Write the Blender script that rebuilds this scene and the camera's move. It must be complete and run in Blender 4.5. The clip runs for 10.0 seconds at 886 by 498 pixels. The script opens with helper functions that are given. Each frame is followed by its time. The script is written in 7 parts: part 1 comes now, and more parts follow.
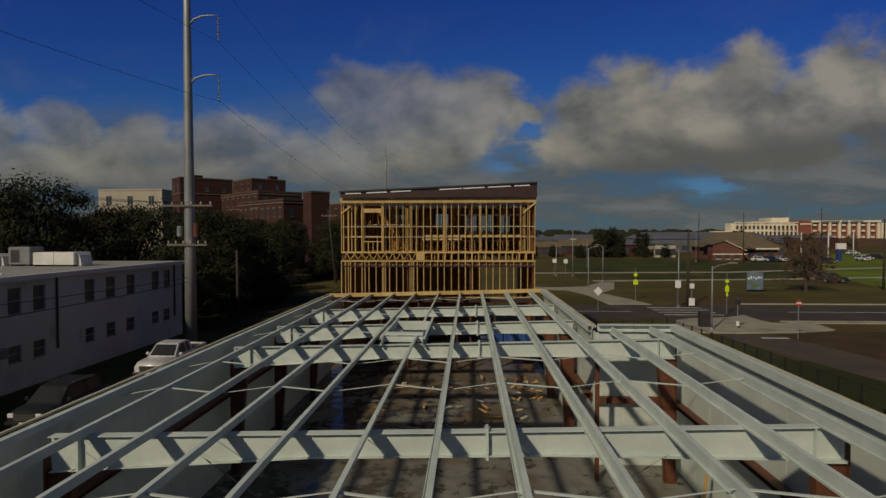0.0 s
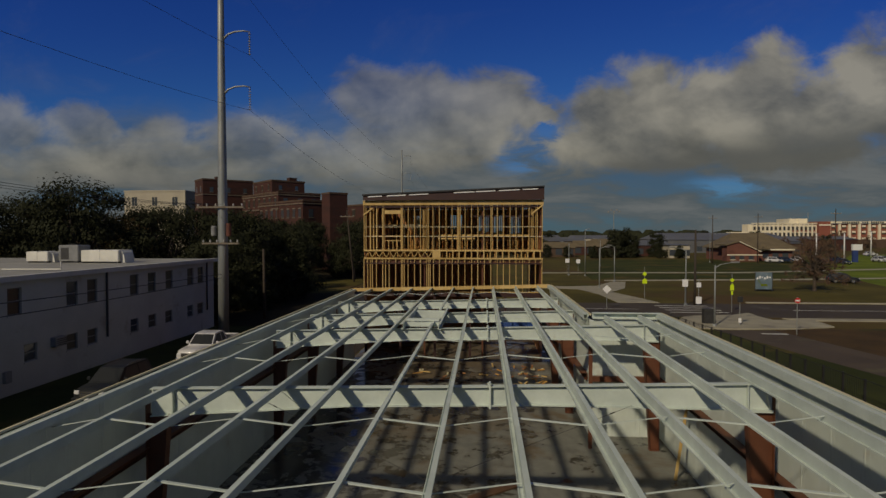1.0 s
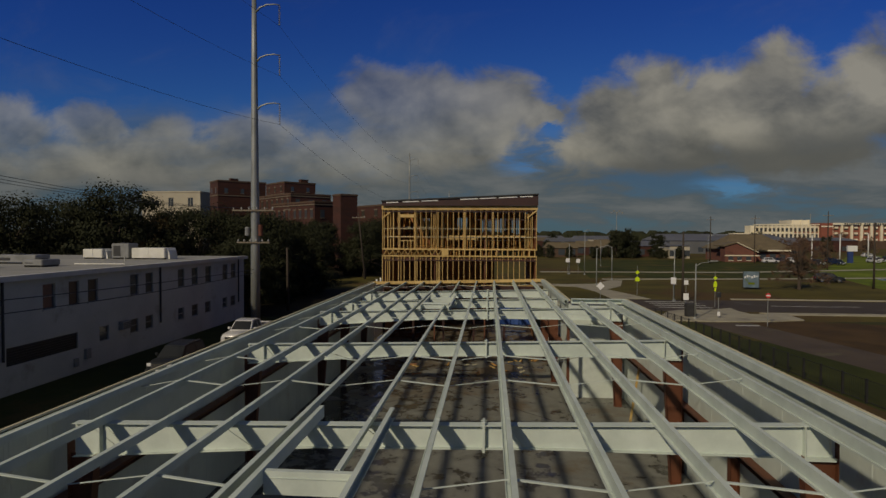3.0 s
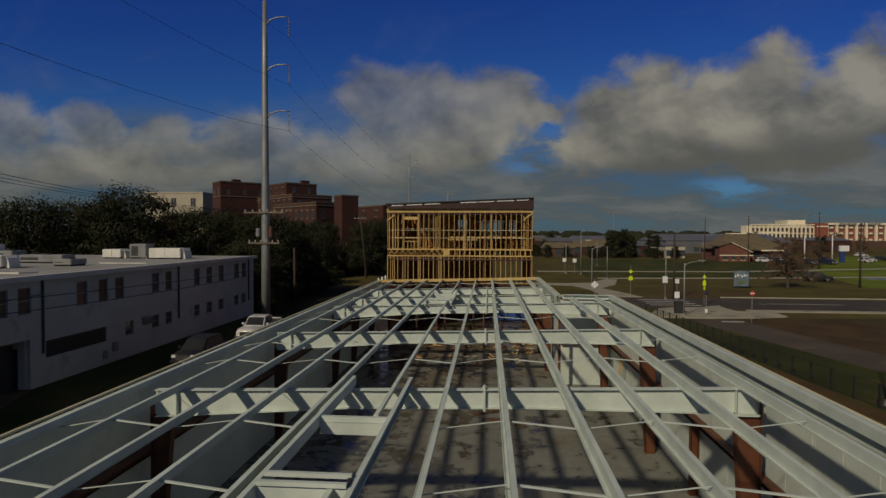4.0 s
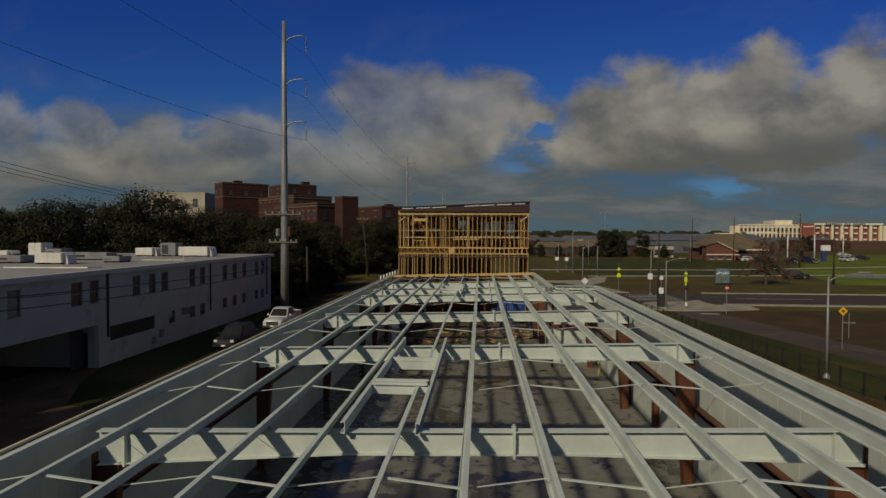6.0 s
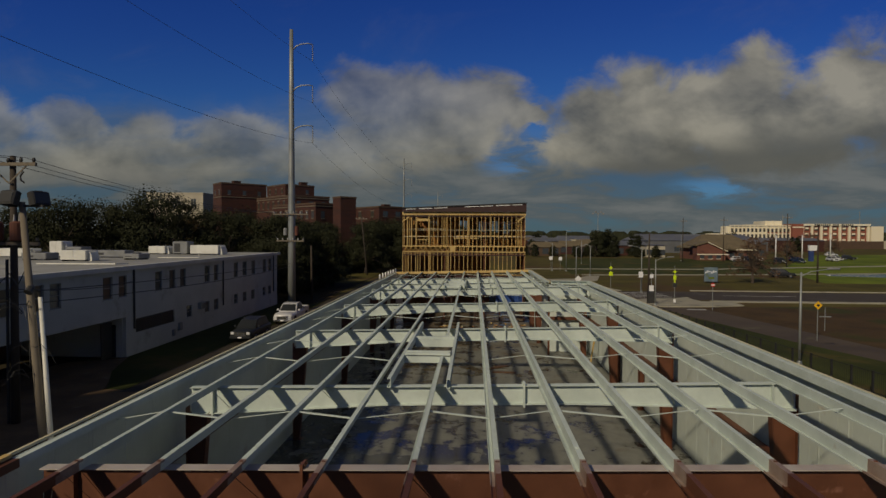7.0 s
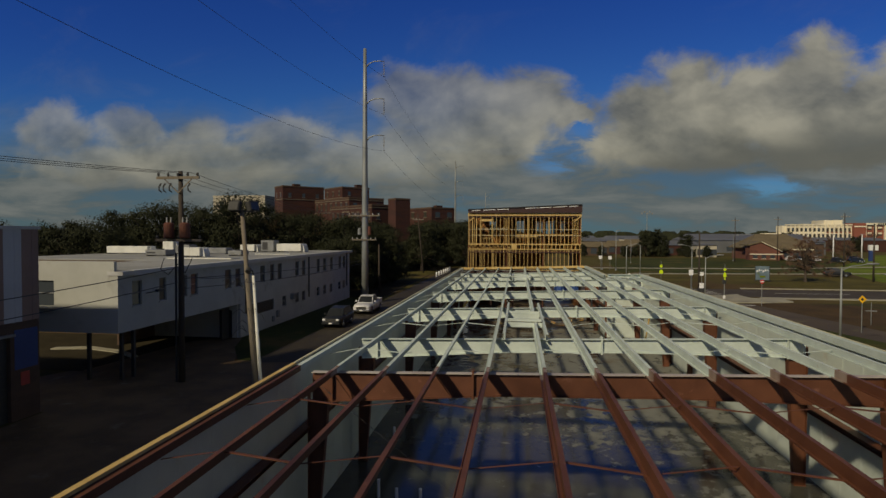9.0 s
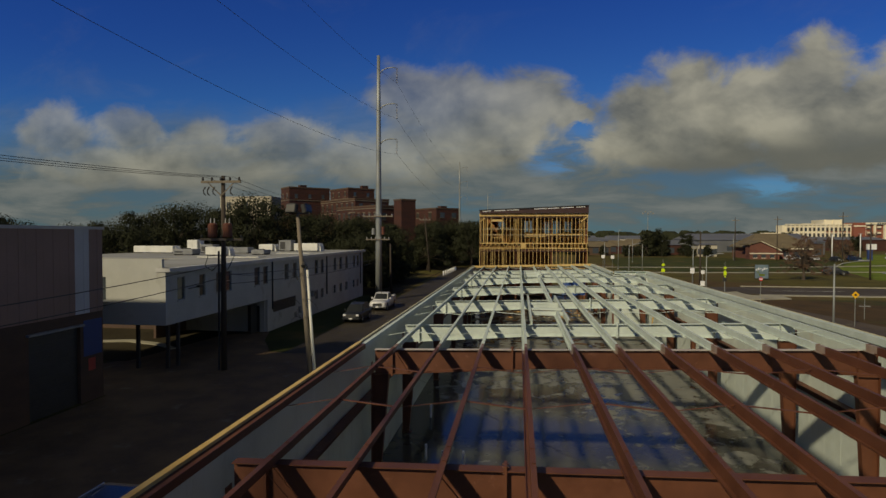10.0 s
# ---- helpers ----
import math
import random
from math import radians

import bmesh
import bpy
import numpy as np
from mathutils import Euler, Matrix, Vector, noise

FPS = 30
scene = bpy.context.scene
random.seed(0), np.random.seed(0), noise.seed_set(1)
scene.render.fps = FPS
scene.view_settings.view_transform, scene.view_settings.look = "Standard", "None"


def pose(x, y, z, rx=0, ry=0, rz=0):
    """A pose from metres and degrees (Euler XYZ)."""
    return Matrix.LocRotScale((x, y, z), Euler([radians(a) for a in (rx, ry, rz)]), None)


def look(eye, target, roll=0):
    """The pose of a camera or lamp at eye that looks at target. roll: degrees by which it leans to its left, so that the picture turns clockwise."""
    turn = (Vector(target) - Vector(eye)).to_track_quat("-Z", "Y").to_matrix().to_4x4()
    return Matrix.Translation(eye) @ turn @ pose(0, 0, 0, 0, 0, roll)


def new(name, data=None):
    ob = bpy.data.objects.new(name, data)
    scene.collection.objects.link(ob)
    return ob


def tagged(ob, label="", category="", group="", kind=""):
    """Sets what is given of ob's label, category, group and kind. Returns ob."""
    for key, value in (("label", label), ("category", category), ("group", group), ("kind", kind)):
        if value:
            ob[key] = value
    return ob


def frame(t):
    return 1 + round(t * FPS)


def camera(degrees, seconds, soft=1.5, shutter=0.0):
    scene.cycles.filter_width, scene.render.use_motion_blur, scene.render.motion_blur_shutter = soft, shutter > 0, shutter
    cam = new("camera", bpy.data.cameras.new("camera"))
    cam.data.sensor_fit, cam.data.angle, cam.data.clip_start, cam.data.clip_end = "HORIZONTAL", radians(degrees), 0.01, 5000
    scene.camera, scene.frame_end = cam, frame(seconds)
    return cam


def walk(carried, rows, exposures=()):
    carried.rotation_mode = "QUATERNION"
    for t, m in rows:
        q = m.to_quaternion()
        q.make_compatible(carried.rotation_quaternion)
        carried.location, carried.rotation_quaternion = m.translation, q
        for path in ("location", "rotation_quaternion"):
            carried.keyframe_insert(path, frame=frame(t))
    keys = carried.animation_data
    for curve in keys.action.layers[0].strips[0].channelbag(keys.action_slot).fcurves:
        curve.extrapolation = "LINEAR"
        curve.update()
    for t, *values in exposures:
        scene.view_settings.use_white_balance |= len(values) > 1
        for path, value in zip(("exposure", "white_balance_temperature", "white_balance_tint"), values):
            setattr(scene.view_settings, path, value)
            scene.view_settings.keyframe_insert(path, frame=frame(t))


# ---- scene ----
cam = camera(75.8, 10.0, soft=1.5)
PATH = [
    (0, (0.132, -1.698, 8.354), (0.04, 0.299, 8.302), -0.1),
    (0.5, (0.232, -2.973, 8.32), (0.111, -0.977, 8.269), 0.0),
    (1, (0.319, -4.539, 8.298), (0.174, -2.545, 8.248), 0.0),
    (1.5, (0.38, -6.21, 8.28), (0.228, -4.217, 8.231), 0.1),
    (2, (0.442, -7.436, 8.29), (0.286, -5.443, 8.239), 0.1),
    (2.5, (0.537, -8.767, 8.32), (0.373, -6.774, 8.27), 0.2),
    (4, (0.51, -12.942, 8.47), (0.353, -10.949, 8.419), 0.2),
    (4.5, (0.399, -14.228, 8.51), (0.245, -12.234, 8.459), 0.2),
    (5, (0.254, -15.532, 8.53), (0.105, -13.539, 8.478), 0.2),
    (5.5, (0.057, -16.891, 8.515), (-0.084, -14.896, 8.463), 0.2),
    (7, (-0.739, -21.153, 8.388), (-0.848, -19.157, 8.337), 0.3),
    (7.5, (-1.032, -22.571, 8.325), (-1.131, -20.574, 8.277), 0.3),
    (8, (-1.404, -23.955, 8.28), (-1.55, -21.961, 8.231), 0.2),
    (8.5, (-1.855, -25.361, 8.25), (-2.069, -23.373, 8.201), 0.2),
    (9, (-2.252, -26.735, 8.24), (-2.515, -24.753, 8.19), 0.2),
    (9.5, (-2.704, -28.192, 8.21), (-2.974, -26.21, 8.161), 0.2),
    (10, (-3.184, -29.558, 8.173), (-3.448, -27.577, 8.124), 0.1),
]
walk(cam, [(t, look(eye, target, roll)) for t, eye, target, roll in PATH],
     exposures=[(0, -0.74, 8100, 10), (1.0, -0.72, 8100, 9), (4.5, -0.75, 8150, 9), (5.5, -0.68, 8150, 9), (7.5, -0.64, 8250, 8), (8.7, -0.47, 8400, 6), (10, -0.33, 8650, 4)])

# ---- light ----
SUN_TRAVEL = Vector((0.76, 1.26, -1.0)).normalized()
sun_el = math.asin(-SUN_TRAVEL.z)
sun_az = math.atan2(-SUN_TRAVEL.x, -SUN_TRAVEL.y)
sun = new("sun", bpy.data.lights.new("sun", "SUN"))
sun.data.energy, sun.data.angle, sun.data.color = 3.6, radians(2.0), (1.0, 0.945, 0.84)
sun.matrix_world = look((-45, -75, 60), (0, 0, 0))
sun.rotation_euler = SUN_TRAVEL.to_track_quat("-Z", "Y").to_euler()


class Nodes:
    """Short forms for building node trees."""

    def __init__(self, tree):
        self.t = tree
        tree.nodes.clear()

    def n(self, kind, **props):
        node = self.t.nodes.new(kind)
        for k, v in props.items():
            setattr(node, k, v)
        return node

    def put(self, socket, value):
        if isinstance(value, bpy.types.NodeSocket):
            self.t.links.new(value, socket)
        else:
            socket.default_value = value

    def math(self, op, a, b=0.0, c=0.0, clamp=False):
        m = self.n("ShaderNodeMath", operation=op, use_clamp=clamp)
        for i, v in enumerate((a, b, c)):
            self.put(m.inputs[i], v)
        return m.outputs[0]

    def mix(self, f, a, b, blend="MIX"):
        m = self.n("ShaderNodeMix", data_type="RGBA", blend_type=blend)
        self.put(m.inputs[0], f)
        self.put(m.inputs[6], a)
        self.put(m.inputs[7], b)
        return m.outputs[2]

    def noise(self, vec, scale, detail=4.0, rough=0.55, dist=0.0):
        m = self.n("ShaderNodeTexNoise")
        self.put(m.inputs["Vector"], vec)
        self.put(m.inputs["Scale"], scale)
        self.put(m.inputs["Detail"], detail)
        self.put(m.inputs["Roughness"], rough)
        self.put(m.inputs["Distortion"], dist)
        return m.outputs["Fac"]

    def step(self, x, lo, hi):
        m = self.n("ShaderNodeMapRange", interpolation_type="SMOOTHSTEP")
        self.put(m.inputs[0], x)
        self.put(m.inputs[1], lo)
        self.put(m.inputs[2], hi)
        return m.outputs[0]

    def combine(self, x, y, z=0.0):
        m = self.n("ShaderNodeCombineXYZ")
        for i, v in enumerate((x, y, z)):
            self.put(m.inputs[i], v)
        return m.outputs[0]


def build_world():
    w = bpy.data.worlds.new("sky")
    scene.world = w
    w.use_nodes = True
    g = Nodes(w.node_tree)
    sky = g.n("ShaderNodeTexSky", sky_type="NISHITA", sun_disc=False, sun_elevation=sun_el, sun_rotation=sun_az % (2 * math.pi),
              air_density=0.9, dust_density=0.25, ozone_density=4.0)
    co = g.n("ShaderNodeTexCoord")
    sep = g.n("ShaderNodeSeparateXYZ")
    g.put(sep.inputs[0], co.outputs["Generated"])
    x, y, z = sep.outputs
    yy = g.math("MAXIMUM", g.math("ABSOLUTE", y), 0.06)
    u, v = g.math("DIVIDE", x, yy), g.math("DIVIDE", z, yy)
    deep = g.mix(g.step(v, 0.08, 0.45), (0.20, 0.63, 1.20, 1), (0.085, 0.415, 1.33, 1))
    deep = g.mix(g.step(v, 0.5, 1.0), deep, (0.27, 0.42, 0.72, 1))
    tint = g.mix(1.0, sky.outputs[0], deep, "MULTIPLY")
    # cumulus heaps: centre and half size in slopes across and up
    heaps = [(-0.205, 0.245, 0.085, 0.060), (-0.11, 0.225, 0.15, 0.072), (0.01, 0.222, 0.12, 0.066), (0.085, 0.206, 0.065, 0.038), (-0.10, 0.160, 0.22, 0.055),
             (0.155, 0.150, 0.085, 0.055), (0.230, 0.190, 0.105, 0.085), (0.300, 0.212, 0.095, 0.100), (0.40, 0.200, 0.12, 0.105), (0.475, 0.235, 0.10, 0.105), (0.56, 0.205, 0.12, 0.100),
             (0.66, 0.235, 0.13, 0.110), (0.80, 0.27, 0.16, 0.15),
             (0.28, 0.135, 0.20, 0.035), (0.52, 0.145, 0.22, 0.045),
             (-0.89, 0.205, 0.09, 0.06), (-0.735, 0.205, 0.085, 0.05), (-0.595, 0.175, 0.065, 0.045), (-0.44, 0.178, 0.10, 0.05), (-0.62, 0.13, 0.38, 0.05), (-0.26, 0.12, 0.20, 0.04)]
    field = None
    for u0, v0, ru, rv in heaps:
        du = g.math("DIVIDE", g.math("SUBTRACT", u, u0), ru)
        dv = g.math("DIVIDE", g.math("SUBTRACT", v, v0), rv)
        d = g.math("SQRT", g.math("ADD", g.math("MULTIPLY", du, du), g.math("MULTIPLY", dv, dv)))
        k = g.math("SUBTRACT", 1.0, d)
        field = k if field is None else g.math("SMOOTH_MAX", field, k, 0.25)
    # clear blue gaps: centre and half size
    gap = None
    for u0, v0, ru, rv in [(0.060, 0.128, 0.075, 0.045), (0.105, 0.185, 0.035, 0.060), (0.41, 0.080, 0.11, 0.028), (-0.66, 0.235, 0.06, 0.03), (-0.52, 0.23, 0.05, 0.03)]:
        du = g.math("DIVIDE", g.math("SUBTRACT", u, u0), ru)
        dv = g.math("DIVIDE", g.math("SUBTRACT", v, v0), rv)
        k = g.math("SUBTRACT", 1.0, g.math("SQRT", g.math("ADD", g.math("MULTIPLY", du, du), g.math("MULTIPLY", dv, dv))), clamp=True)
        gap = k if gap is None else g.math("MAXIMUM", gap, k)
    torn = g.noise(g.combine(g.math("MULTIPLY", u, 0.8), g.math("MULTIPLY", v, 2.2)), 11.0, 7.0, 0.62, 0.6)
    gap = g.math("MULTIPLY", gap, g.step(torn, 0.34, 0.62))
    field = g.math("SUBTRACT", g.math("MAXIMUM", field, -0.75), g.math("MULTIPLY", gap, 0.9))
    vec = g.combine(u, g.math("MULTIPLY", v, 1.35))
    big = g.noise(vec, 7.5, 9.0, 0.60, 0.35)
    mask = g.step(g.math("ADD", field, g.math("MULTIPLY", g.math("SUBTRACT", big, 0.5), 1.75)), -0.10, 0.42)
    mask = g.math("MULTIPLY", mask, g.math("ADD", 0.58, g.math("MULTIPLY", g.step(u, -0.35, 0.25), 0.36)))
    low = g.step(g.math("ADD", v, g.math("MULTIPLY", g.math("SUBTRACT", g.noise(vec, 4.0, 6.0), 0.5), 0.20)), 0.26, 0.10)
    low = g.math("MULTIPLY", low, g.math("SUBTRACT", 1.0, g.math("MULTIPLY", g.step(gap, 0.0, 0.75), 0.60)))
    streak = g.noise(g.combine(g.math("MULTIPLY", u, 0.55), g.math("MULTIPLY", v, 2.4)), 6.5, 7.0, 0.6, 0.3)
    veil = g.mix(g.step(streak, 0.36, 0.66), (1.0, 1.55, 2.1, 1), (2.5, 2.95, 3.45, 1))
    tint = g.mix(g.math("MULTIPLY", low, g.math("ADD", 0.80, g.math("MULTIPLY", g.step(streak, 0.38, 0.5), 0.18))), tint, veil)
    # scattered cloud overhead and behind
    over = g.math("MULTIPLY", g.step(g.noise(co.outputs["Generated"], 3.2, 6.0, 0.55), 0.40, 0.56), g.math("MULTIPLY", g.step(v, 0.75, 1.3), 0.40))
    mask = g.math("MAXIMUM", mask, over)
    wisp = g.math("MULTIPLY", g.step(g.noise(g.combine(g.math("MULTIPLY", u, 0.8), g.math("MULTIPLY", v, 1.6)), 3.6, 7.0, 0.62, 0.6), 0.5, 0.74), 0.10)
    mask = g.math("MAXIMUM", mask, wisp)
    # light tops, grey flat undersides
    bulk = g.noise(vec, 6.0, 5.0, 0.5, 0.3)
    up = g.noise(g.combine(g.math("ADD", u, 0.025), g.math("ADD", g.math("MULTIPLY", v, 1.35), 0.045)), 6.0, 5.0, 0.5, 0.3)
    fold = g.noise(vec, 15.0, 5.0, 0.55, 0.4)
    fold_up = g.noise(g.combine(g.math("ADD", u, 0.010), g.math("ADD", g.math("MULTIPLY", v, 1.35), 0.020)), 15.0, 5.0, 0.55, 0.4)
    folds = g.math("MULTIPLY", g.math("SUBTRACT", fold, fold_up), 0.6)
    relief = g.math("ADD", g.math("ADD", 0.52, folds), g.math("MULTIPLY", g.math("SUBTRACT", bulk, up), 2.3), clamp=True)
    base = g.math("ADD", 0.068, g.math("MULTIPLY", g.math("MAXIMUM", u, 0.0), 0.135))
    relief = g.math("MULTIPLY", relief, g.math("ADD", 0.10, g.math("MULTIPLY", g.step(g.math("SUBTRACT", v, base), 0.0, 0.065), 0.98)))
    relief = g.math("MULTIPLY", relief, g.math("SUBTRACT", 1.05, g.math("MULTIPLY", g.step(g.math("SUBTRACT", v, base), 0.10, 0.26), 0.30)), clamp=True)
    cloud = g.mix(relief, (0.235, 0.265, 0.285, 1), (0.755, 0.785, 0.765, 1))
    colour = g.mix(mask, tint, g.mix(1.0, cloud, (7.0, 7.0, 7.0, 1), "MULTIPLY"))
    bg = g.n("ShaderNodeBackground")
    g.put(bg.inputs[0], colour)
    bg.inputs[1].default_value = 0.076
    out = g.n("ShaderNodeOutputWorld")
    g.put(out.inputs[0], bg.outputs[0])


build_world()

# ---- materials ----


def material(name, dark, light, scale=3.0, fine=40.0, rough=(0.5, 0.8), metal=0.0, bump=0.2, bump_dist=0.01, each=0.0,
             spot=None, spot_scale=1.2, spot_at=(0.58, 0.68), stretch=(1, 1, 1), spec=0.5):
    """A surface with broad and fine variation, its own relief and, if wanted, stains."""
    m = bpy.data.materials.new(name)
    m.use_nodes = True
    g = Nodes(m.node_tree)
    co = g.n("ShaderNodeTexCoord")
    mp = g.n("ShaderNodeMapping")
    mp.inputs["Scale"].default_value = stretch
    info = g.n("ShaderNodeObjectInfo")
    geo = g.n("ShaderNodeNewGeometry")
    g.put(mp.inputs[0], geo.outputs["Position"])
    vec = mp.outputs[0]
    a = g.noise(vec, scale, 5.0, 0.6)
    b = g.noise(vec, fine, 3.0, 0.6)
    f = g.math("ADD", g.math("MULTIPLY", g.step(a, 0.3, 0.7), 0.65), g.math("MULTIPLY", b, 0.35), clamp=True)
    if each:
        f = g.math("ADD", f, g.math("MULTIPLY", g.math("SUBTRACT", info.outputs["Random"], 0.5), each), clamp=True)
    col = g.mix(f, (*dark, 1), (*light, 1))
    if spot:
        sp = g.step(g.noise(vec, spot_scale, 7.0, 0.62, 0.3), *spot_at)
        col = g.mix(sp, col, (*spot, 1))
    bs = g.n("ShaderNodeBsdfPrincipled")
    g.put(bs.inputs["Base Color"], col)
    rr = g.n("ShaderNodeMapRange")
    g.put(rr.inputs[0], g.math("ADD", g.math("MULTIPLY", a, 0.5), g.math("MULTIPLY", b, 0.5)))
    rr.inputs[1].default_value, rr.inputs[2].default_value = 0.3, 0.7
    rr.inputs[3].default_value, rr.inputs[4].default_value = rough
    g.put(bs.inputs["Roughness"], rr.outputs[0])
    bs.inputs["Metallic"].default_value = metal
    bs.inputs["Specular IOR Level"].default_value = spec
    if bump:
        bp = g.n("ShaderNodeBump")
        bp.inputs["Strength"].default_value, bp.inputs["Distance"].default_value = bump, bump_dist
        g.put(bp.inputs["Height"], g.math("ADD", b, a))
        g.put(bs.inputs["Normal"], bp.outputs[0])
    out = g.n("ShaderNodeOutputMaterial")
    g.put(out.inputs[0], bs.outputs[0])
    return m


def wet_concrete():
    """A rain-wet slab: dark shining films between paler dry patches."""
    m = bpy.data.materials.new("wet_concrete")
    m.use_nodes = True
    g = Nodes(m.node_tree)
    geo = g.n("ShaderNodeNewGeometry")
    vec = geo.outputs["Position"]
    big = g.noise(vec, 0.70, 8.0, 0.62, 0.6)
    mid = g.noise(vec, 1.9, 7.0, 0.66, 0.2)
    fine = g.noise(vec, 30.0, 3.0)
    sep = g.n("ShaderNodeSeparateXYZ")
    g.put(sep.inputs[0], vec)
    drift = g.math("MULTIPLY", g.math("ADD", sep.outputs[0], 1.0), 0.008)
    fall = g.n("ShaderNodeMapRange")      # rainwater lies deepest where the two paints meet
    g.put(fall.inputs[0], g.math("ABSOLUTE", g.math("ADD", sep.outputs[1], 9.0)))
    for k, v in enumerate((0.0, 12.0, -0.085, 0.05)):
        fall.inputs[k + 1].default_value = v
    drift = g.math("ADD", drift, fall.outputs[0])
    wetness = g.step(g.math("ADD", g.math("ADD", g.math("MULTIPLY", big, 0.62), drift), g.math("MULTIPLY", mid, 0.38)), 0.575, 0.485)
    dry = g.mix(g.math("ADD", g.math("MULTIPLY", mid, 0.7), g.math("MULTIPLY", fine, 0.3)), (0.095, 0.096, 0.080, 1), (0.270, 0.273, 0.240, 1))
    # mud carried in, heavier towards the timber building
    dust = g.step(g.math("ADD", g.noise(vec, 0.35, 7.0, 0.65, 0.4), g.math("MULTIPLY", g.math("SUBTRACT", sep.outputs[1], 12.0), 0.010)), 0.54, 0.70)
    dry = g.mix(g.math("MULTIPLY", dust, 0.8), dry, (0.13, 0.092, 0.052, 1))
    wet = g.mix(mid, (0.036, 0.034, 0.027, 1), (0.088, 0.082, 0.066, 1))
    bs = g.n("ShaderNodeBsdfPrincipled")
    g.put(bs.inputs["Specular IOR Level"], g.math("ADD", 0.20, g.math("MULTIPLY", wetness, 0.10)))
    g.put(bs.inputs["Base Color"], g.mix(wetness, dry, wet))
    g.put(bs.inputs["Roughness"], g.math("ADD", 0.12, g.math("MULTIPLY", g.math("SUBTRACT", 1.0, wetness), 0.48)))
    bp = g.n("ShaderNodeBump")
    bp.inputs["Strength"].default_value, bp.inputs["Distance"].default_value = 0.12, 0.004
    g.put(bp.inputs["Height"], g.math("MULTIPLY", fine, g.math("SUBTRACT", 1.2, wetness)))
    g.put(bs.inputs["Normal"], bp.outputs[0])
    out = g.n("ShaderNodeOutputMaterial")
    g.put(out.inputs[0], bs.outputs[0])
    return m


def glass(name, tint=(0.05, 0.06, 0.07), rough=0.06):
    m = bpy.data.materials.new(name)
    m.use_nodes = True
    bs = m.node_tree.nodes["Principled BSDF"]
    bs.inputs["Base Color"].default_value = (*tint, 1)
    bs.inputs["Roughness"].default_value = rough
    bs.inputs["Specular IOR Level"].default_value = 0.5
    return m


WHITE_STEEL = material("white_steel_paint", (0.43, 0.495, 0.450), (0.58, 0.650, 0.592), 1.5, 25, (0.45, 0.65), bump=0.08, each=0.25, spec=0.25,
                       spot=(0.42, 0.41, 0.34), spot_scale=2.2, spot_at=(0.64, 0.76))
MAROON = material("dark_maroon_steel", (0.028, 0.010, 0.008), (0.048, 0.017, 0.013), 1.6, 30, (0.5, 0.7), bump=0.1)
OVERSPRAY = material("oversprayed_flange", (0.34, 0.26, 0.22), (0.50, 0.46, 0.41), 1.2, 25, (0.4, 0.6), bump=0.05)
PINK_STEEL = material("oversprayed_red_steel", (0.20, 0.12, 0.09), (0.34, 0.27, 0.22), 3.0, 25, (0.4, 0.6), bump=0.05)
RED_STEEL = material("red_primer_steel", (0.082, 0.027, 0.012), (0.140, 0.048, 0.022), 1.6, 30, (0.45, 0.7), bump=0.1, each=0.3,
                     spot=(0.20, 0.085, 0.055), spot_scale=2.5, spot_at=(0.63, 0.75))
PANEL = material("white_wall_panel", (0.44, 0.495, 0.450), (0.565, 0.625, 0.570), 0.8, 18, (0.4, 0.6), bump=0.06, each=0.12,
                 spot=(0.44, 0.43, 0.37), spot_scale=0.9, spot_at=(0.6, 0.75))
LUMBER = material("raw_lumber", (0.44, 0.28, 0.090), (0.63, 0.445, 0.18), 2.0, 30, (0.6, 0.85), bump=0.2, each=0.7, stretch=(1, 1, 0.25))
# redder and slightly deeper than raw_lumber
LUMBER_REDDER = material("inner_lumber", (0.42, 0.20, 0.05), (0.62, 0.34, 0.10), 2.0, 30, (0.6, 0.85), bump=0.2, each=0.7, stretch=(1, 1, 0.25))
EDGE_LUMBER = material("pale_edge_lumber", (0.50, 0.45, 0.28), (0.64, 0.58, 0.40), 2.0, 30, (0.6, 0.85), bump=0.2, each=0.5, stretch=(1, 0.25, 1))
SHEATHING = material("brown_sheathing", (0.32, 0.13, 0.05), (0.48, 0.22, 0.09), 1.5, 20, (0.6, 0.9), bump=0.2, each=0.4)
SLAB = wet_concrete()
GROUND = material("winter_grass_and_earth", (0.042, 0.038, 0.012), (0.122, 0.101, 0.029), 0.11, 3.0, (0.85, 1.0), bump=0.6, bump_dist=0.05,
                  spot=(0.085, 0.055, 0.025), spot_scale=0.045, spot_at=(0.5, 0.62), spec=0.1)
LAWN = material("green_lawn", (0.055, 0.078, 0.012), (0.165, 0.21, 0.028), 0.08, 4.0, (0.85, 1.0), bump=0.6, bump_dist=0.05, spec=0.1)
EARTH = material("bare_brown_earth", (0.040, 0.026, 0.011), (0.092, 0.056, 0.025), 0.3, 6.0, (0.8, 1.0), bump=0.6, bump_dist=0.04, spec=0.15, spot=(0.036, 0.046, 0.012), spot_scale=0.09, spot_at=(0.52, 0.66))
STREET = material("muddy_street", (0.062, 0.037, 0.018), (0.190, 0.122, 0.062), 0.55, 9, (0.6, 0.95), bump=0.4, spot=(0.17, 0.135, 0.09), spot_scale=0.9, spot_at=(0.58, 0.74), spec=0.3)
# damp asphalt, its colour also lowered in place of shade no object casts
WET_SHADED_ASPHALT = material("wet_asphalt_darkened_for_shade", (0.026, 0.021, 0.014), (0.050, 0.040, 0.028), 0.4, 16, (0.5, 0.9), bump=0.4, spot=(0.07, 0.058, 0.038), spot_scale=0.7, spot_at=(0.6, 0.76), spec=0.25)
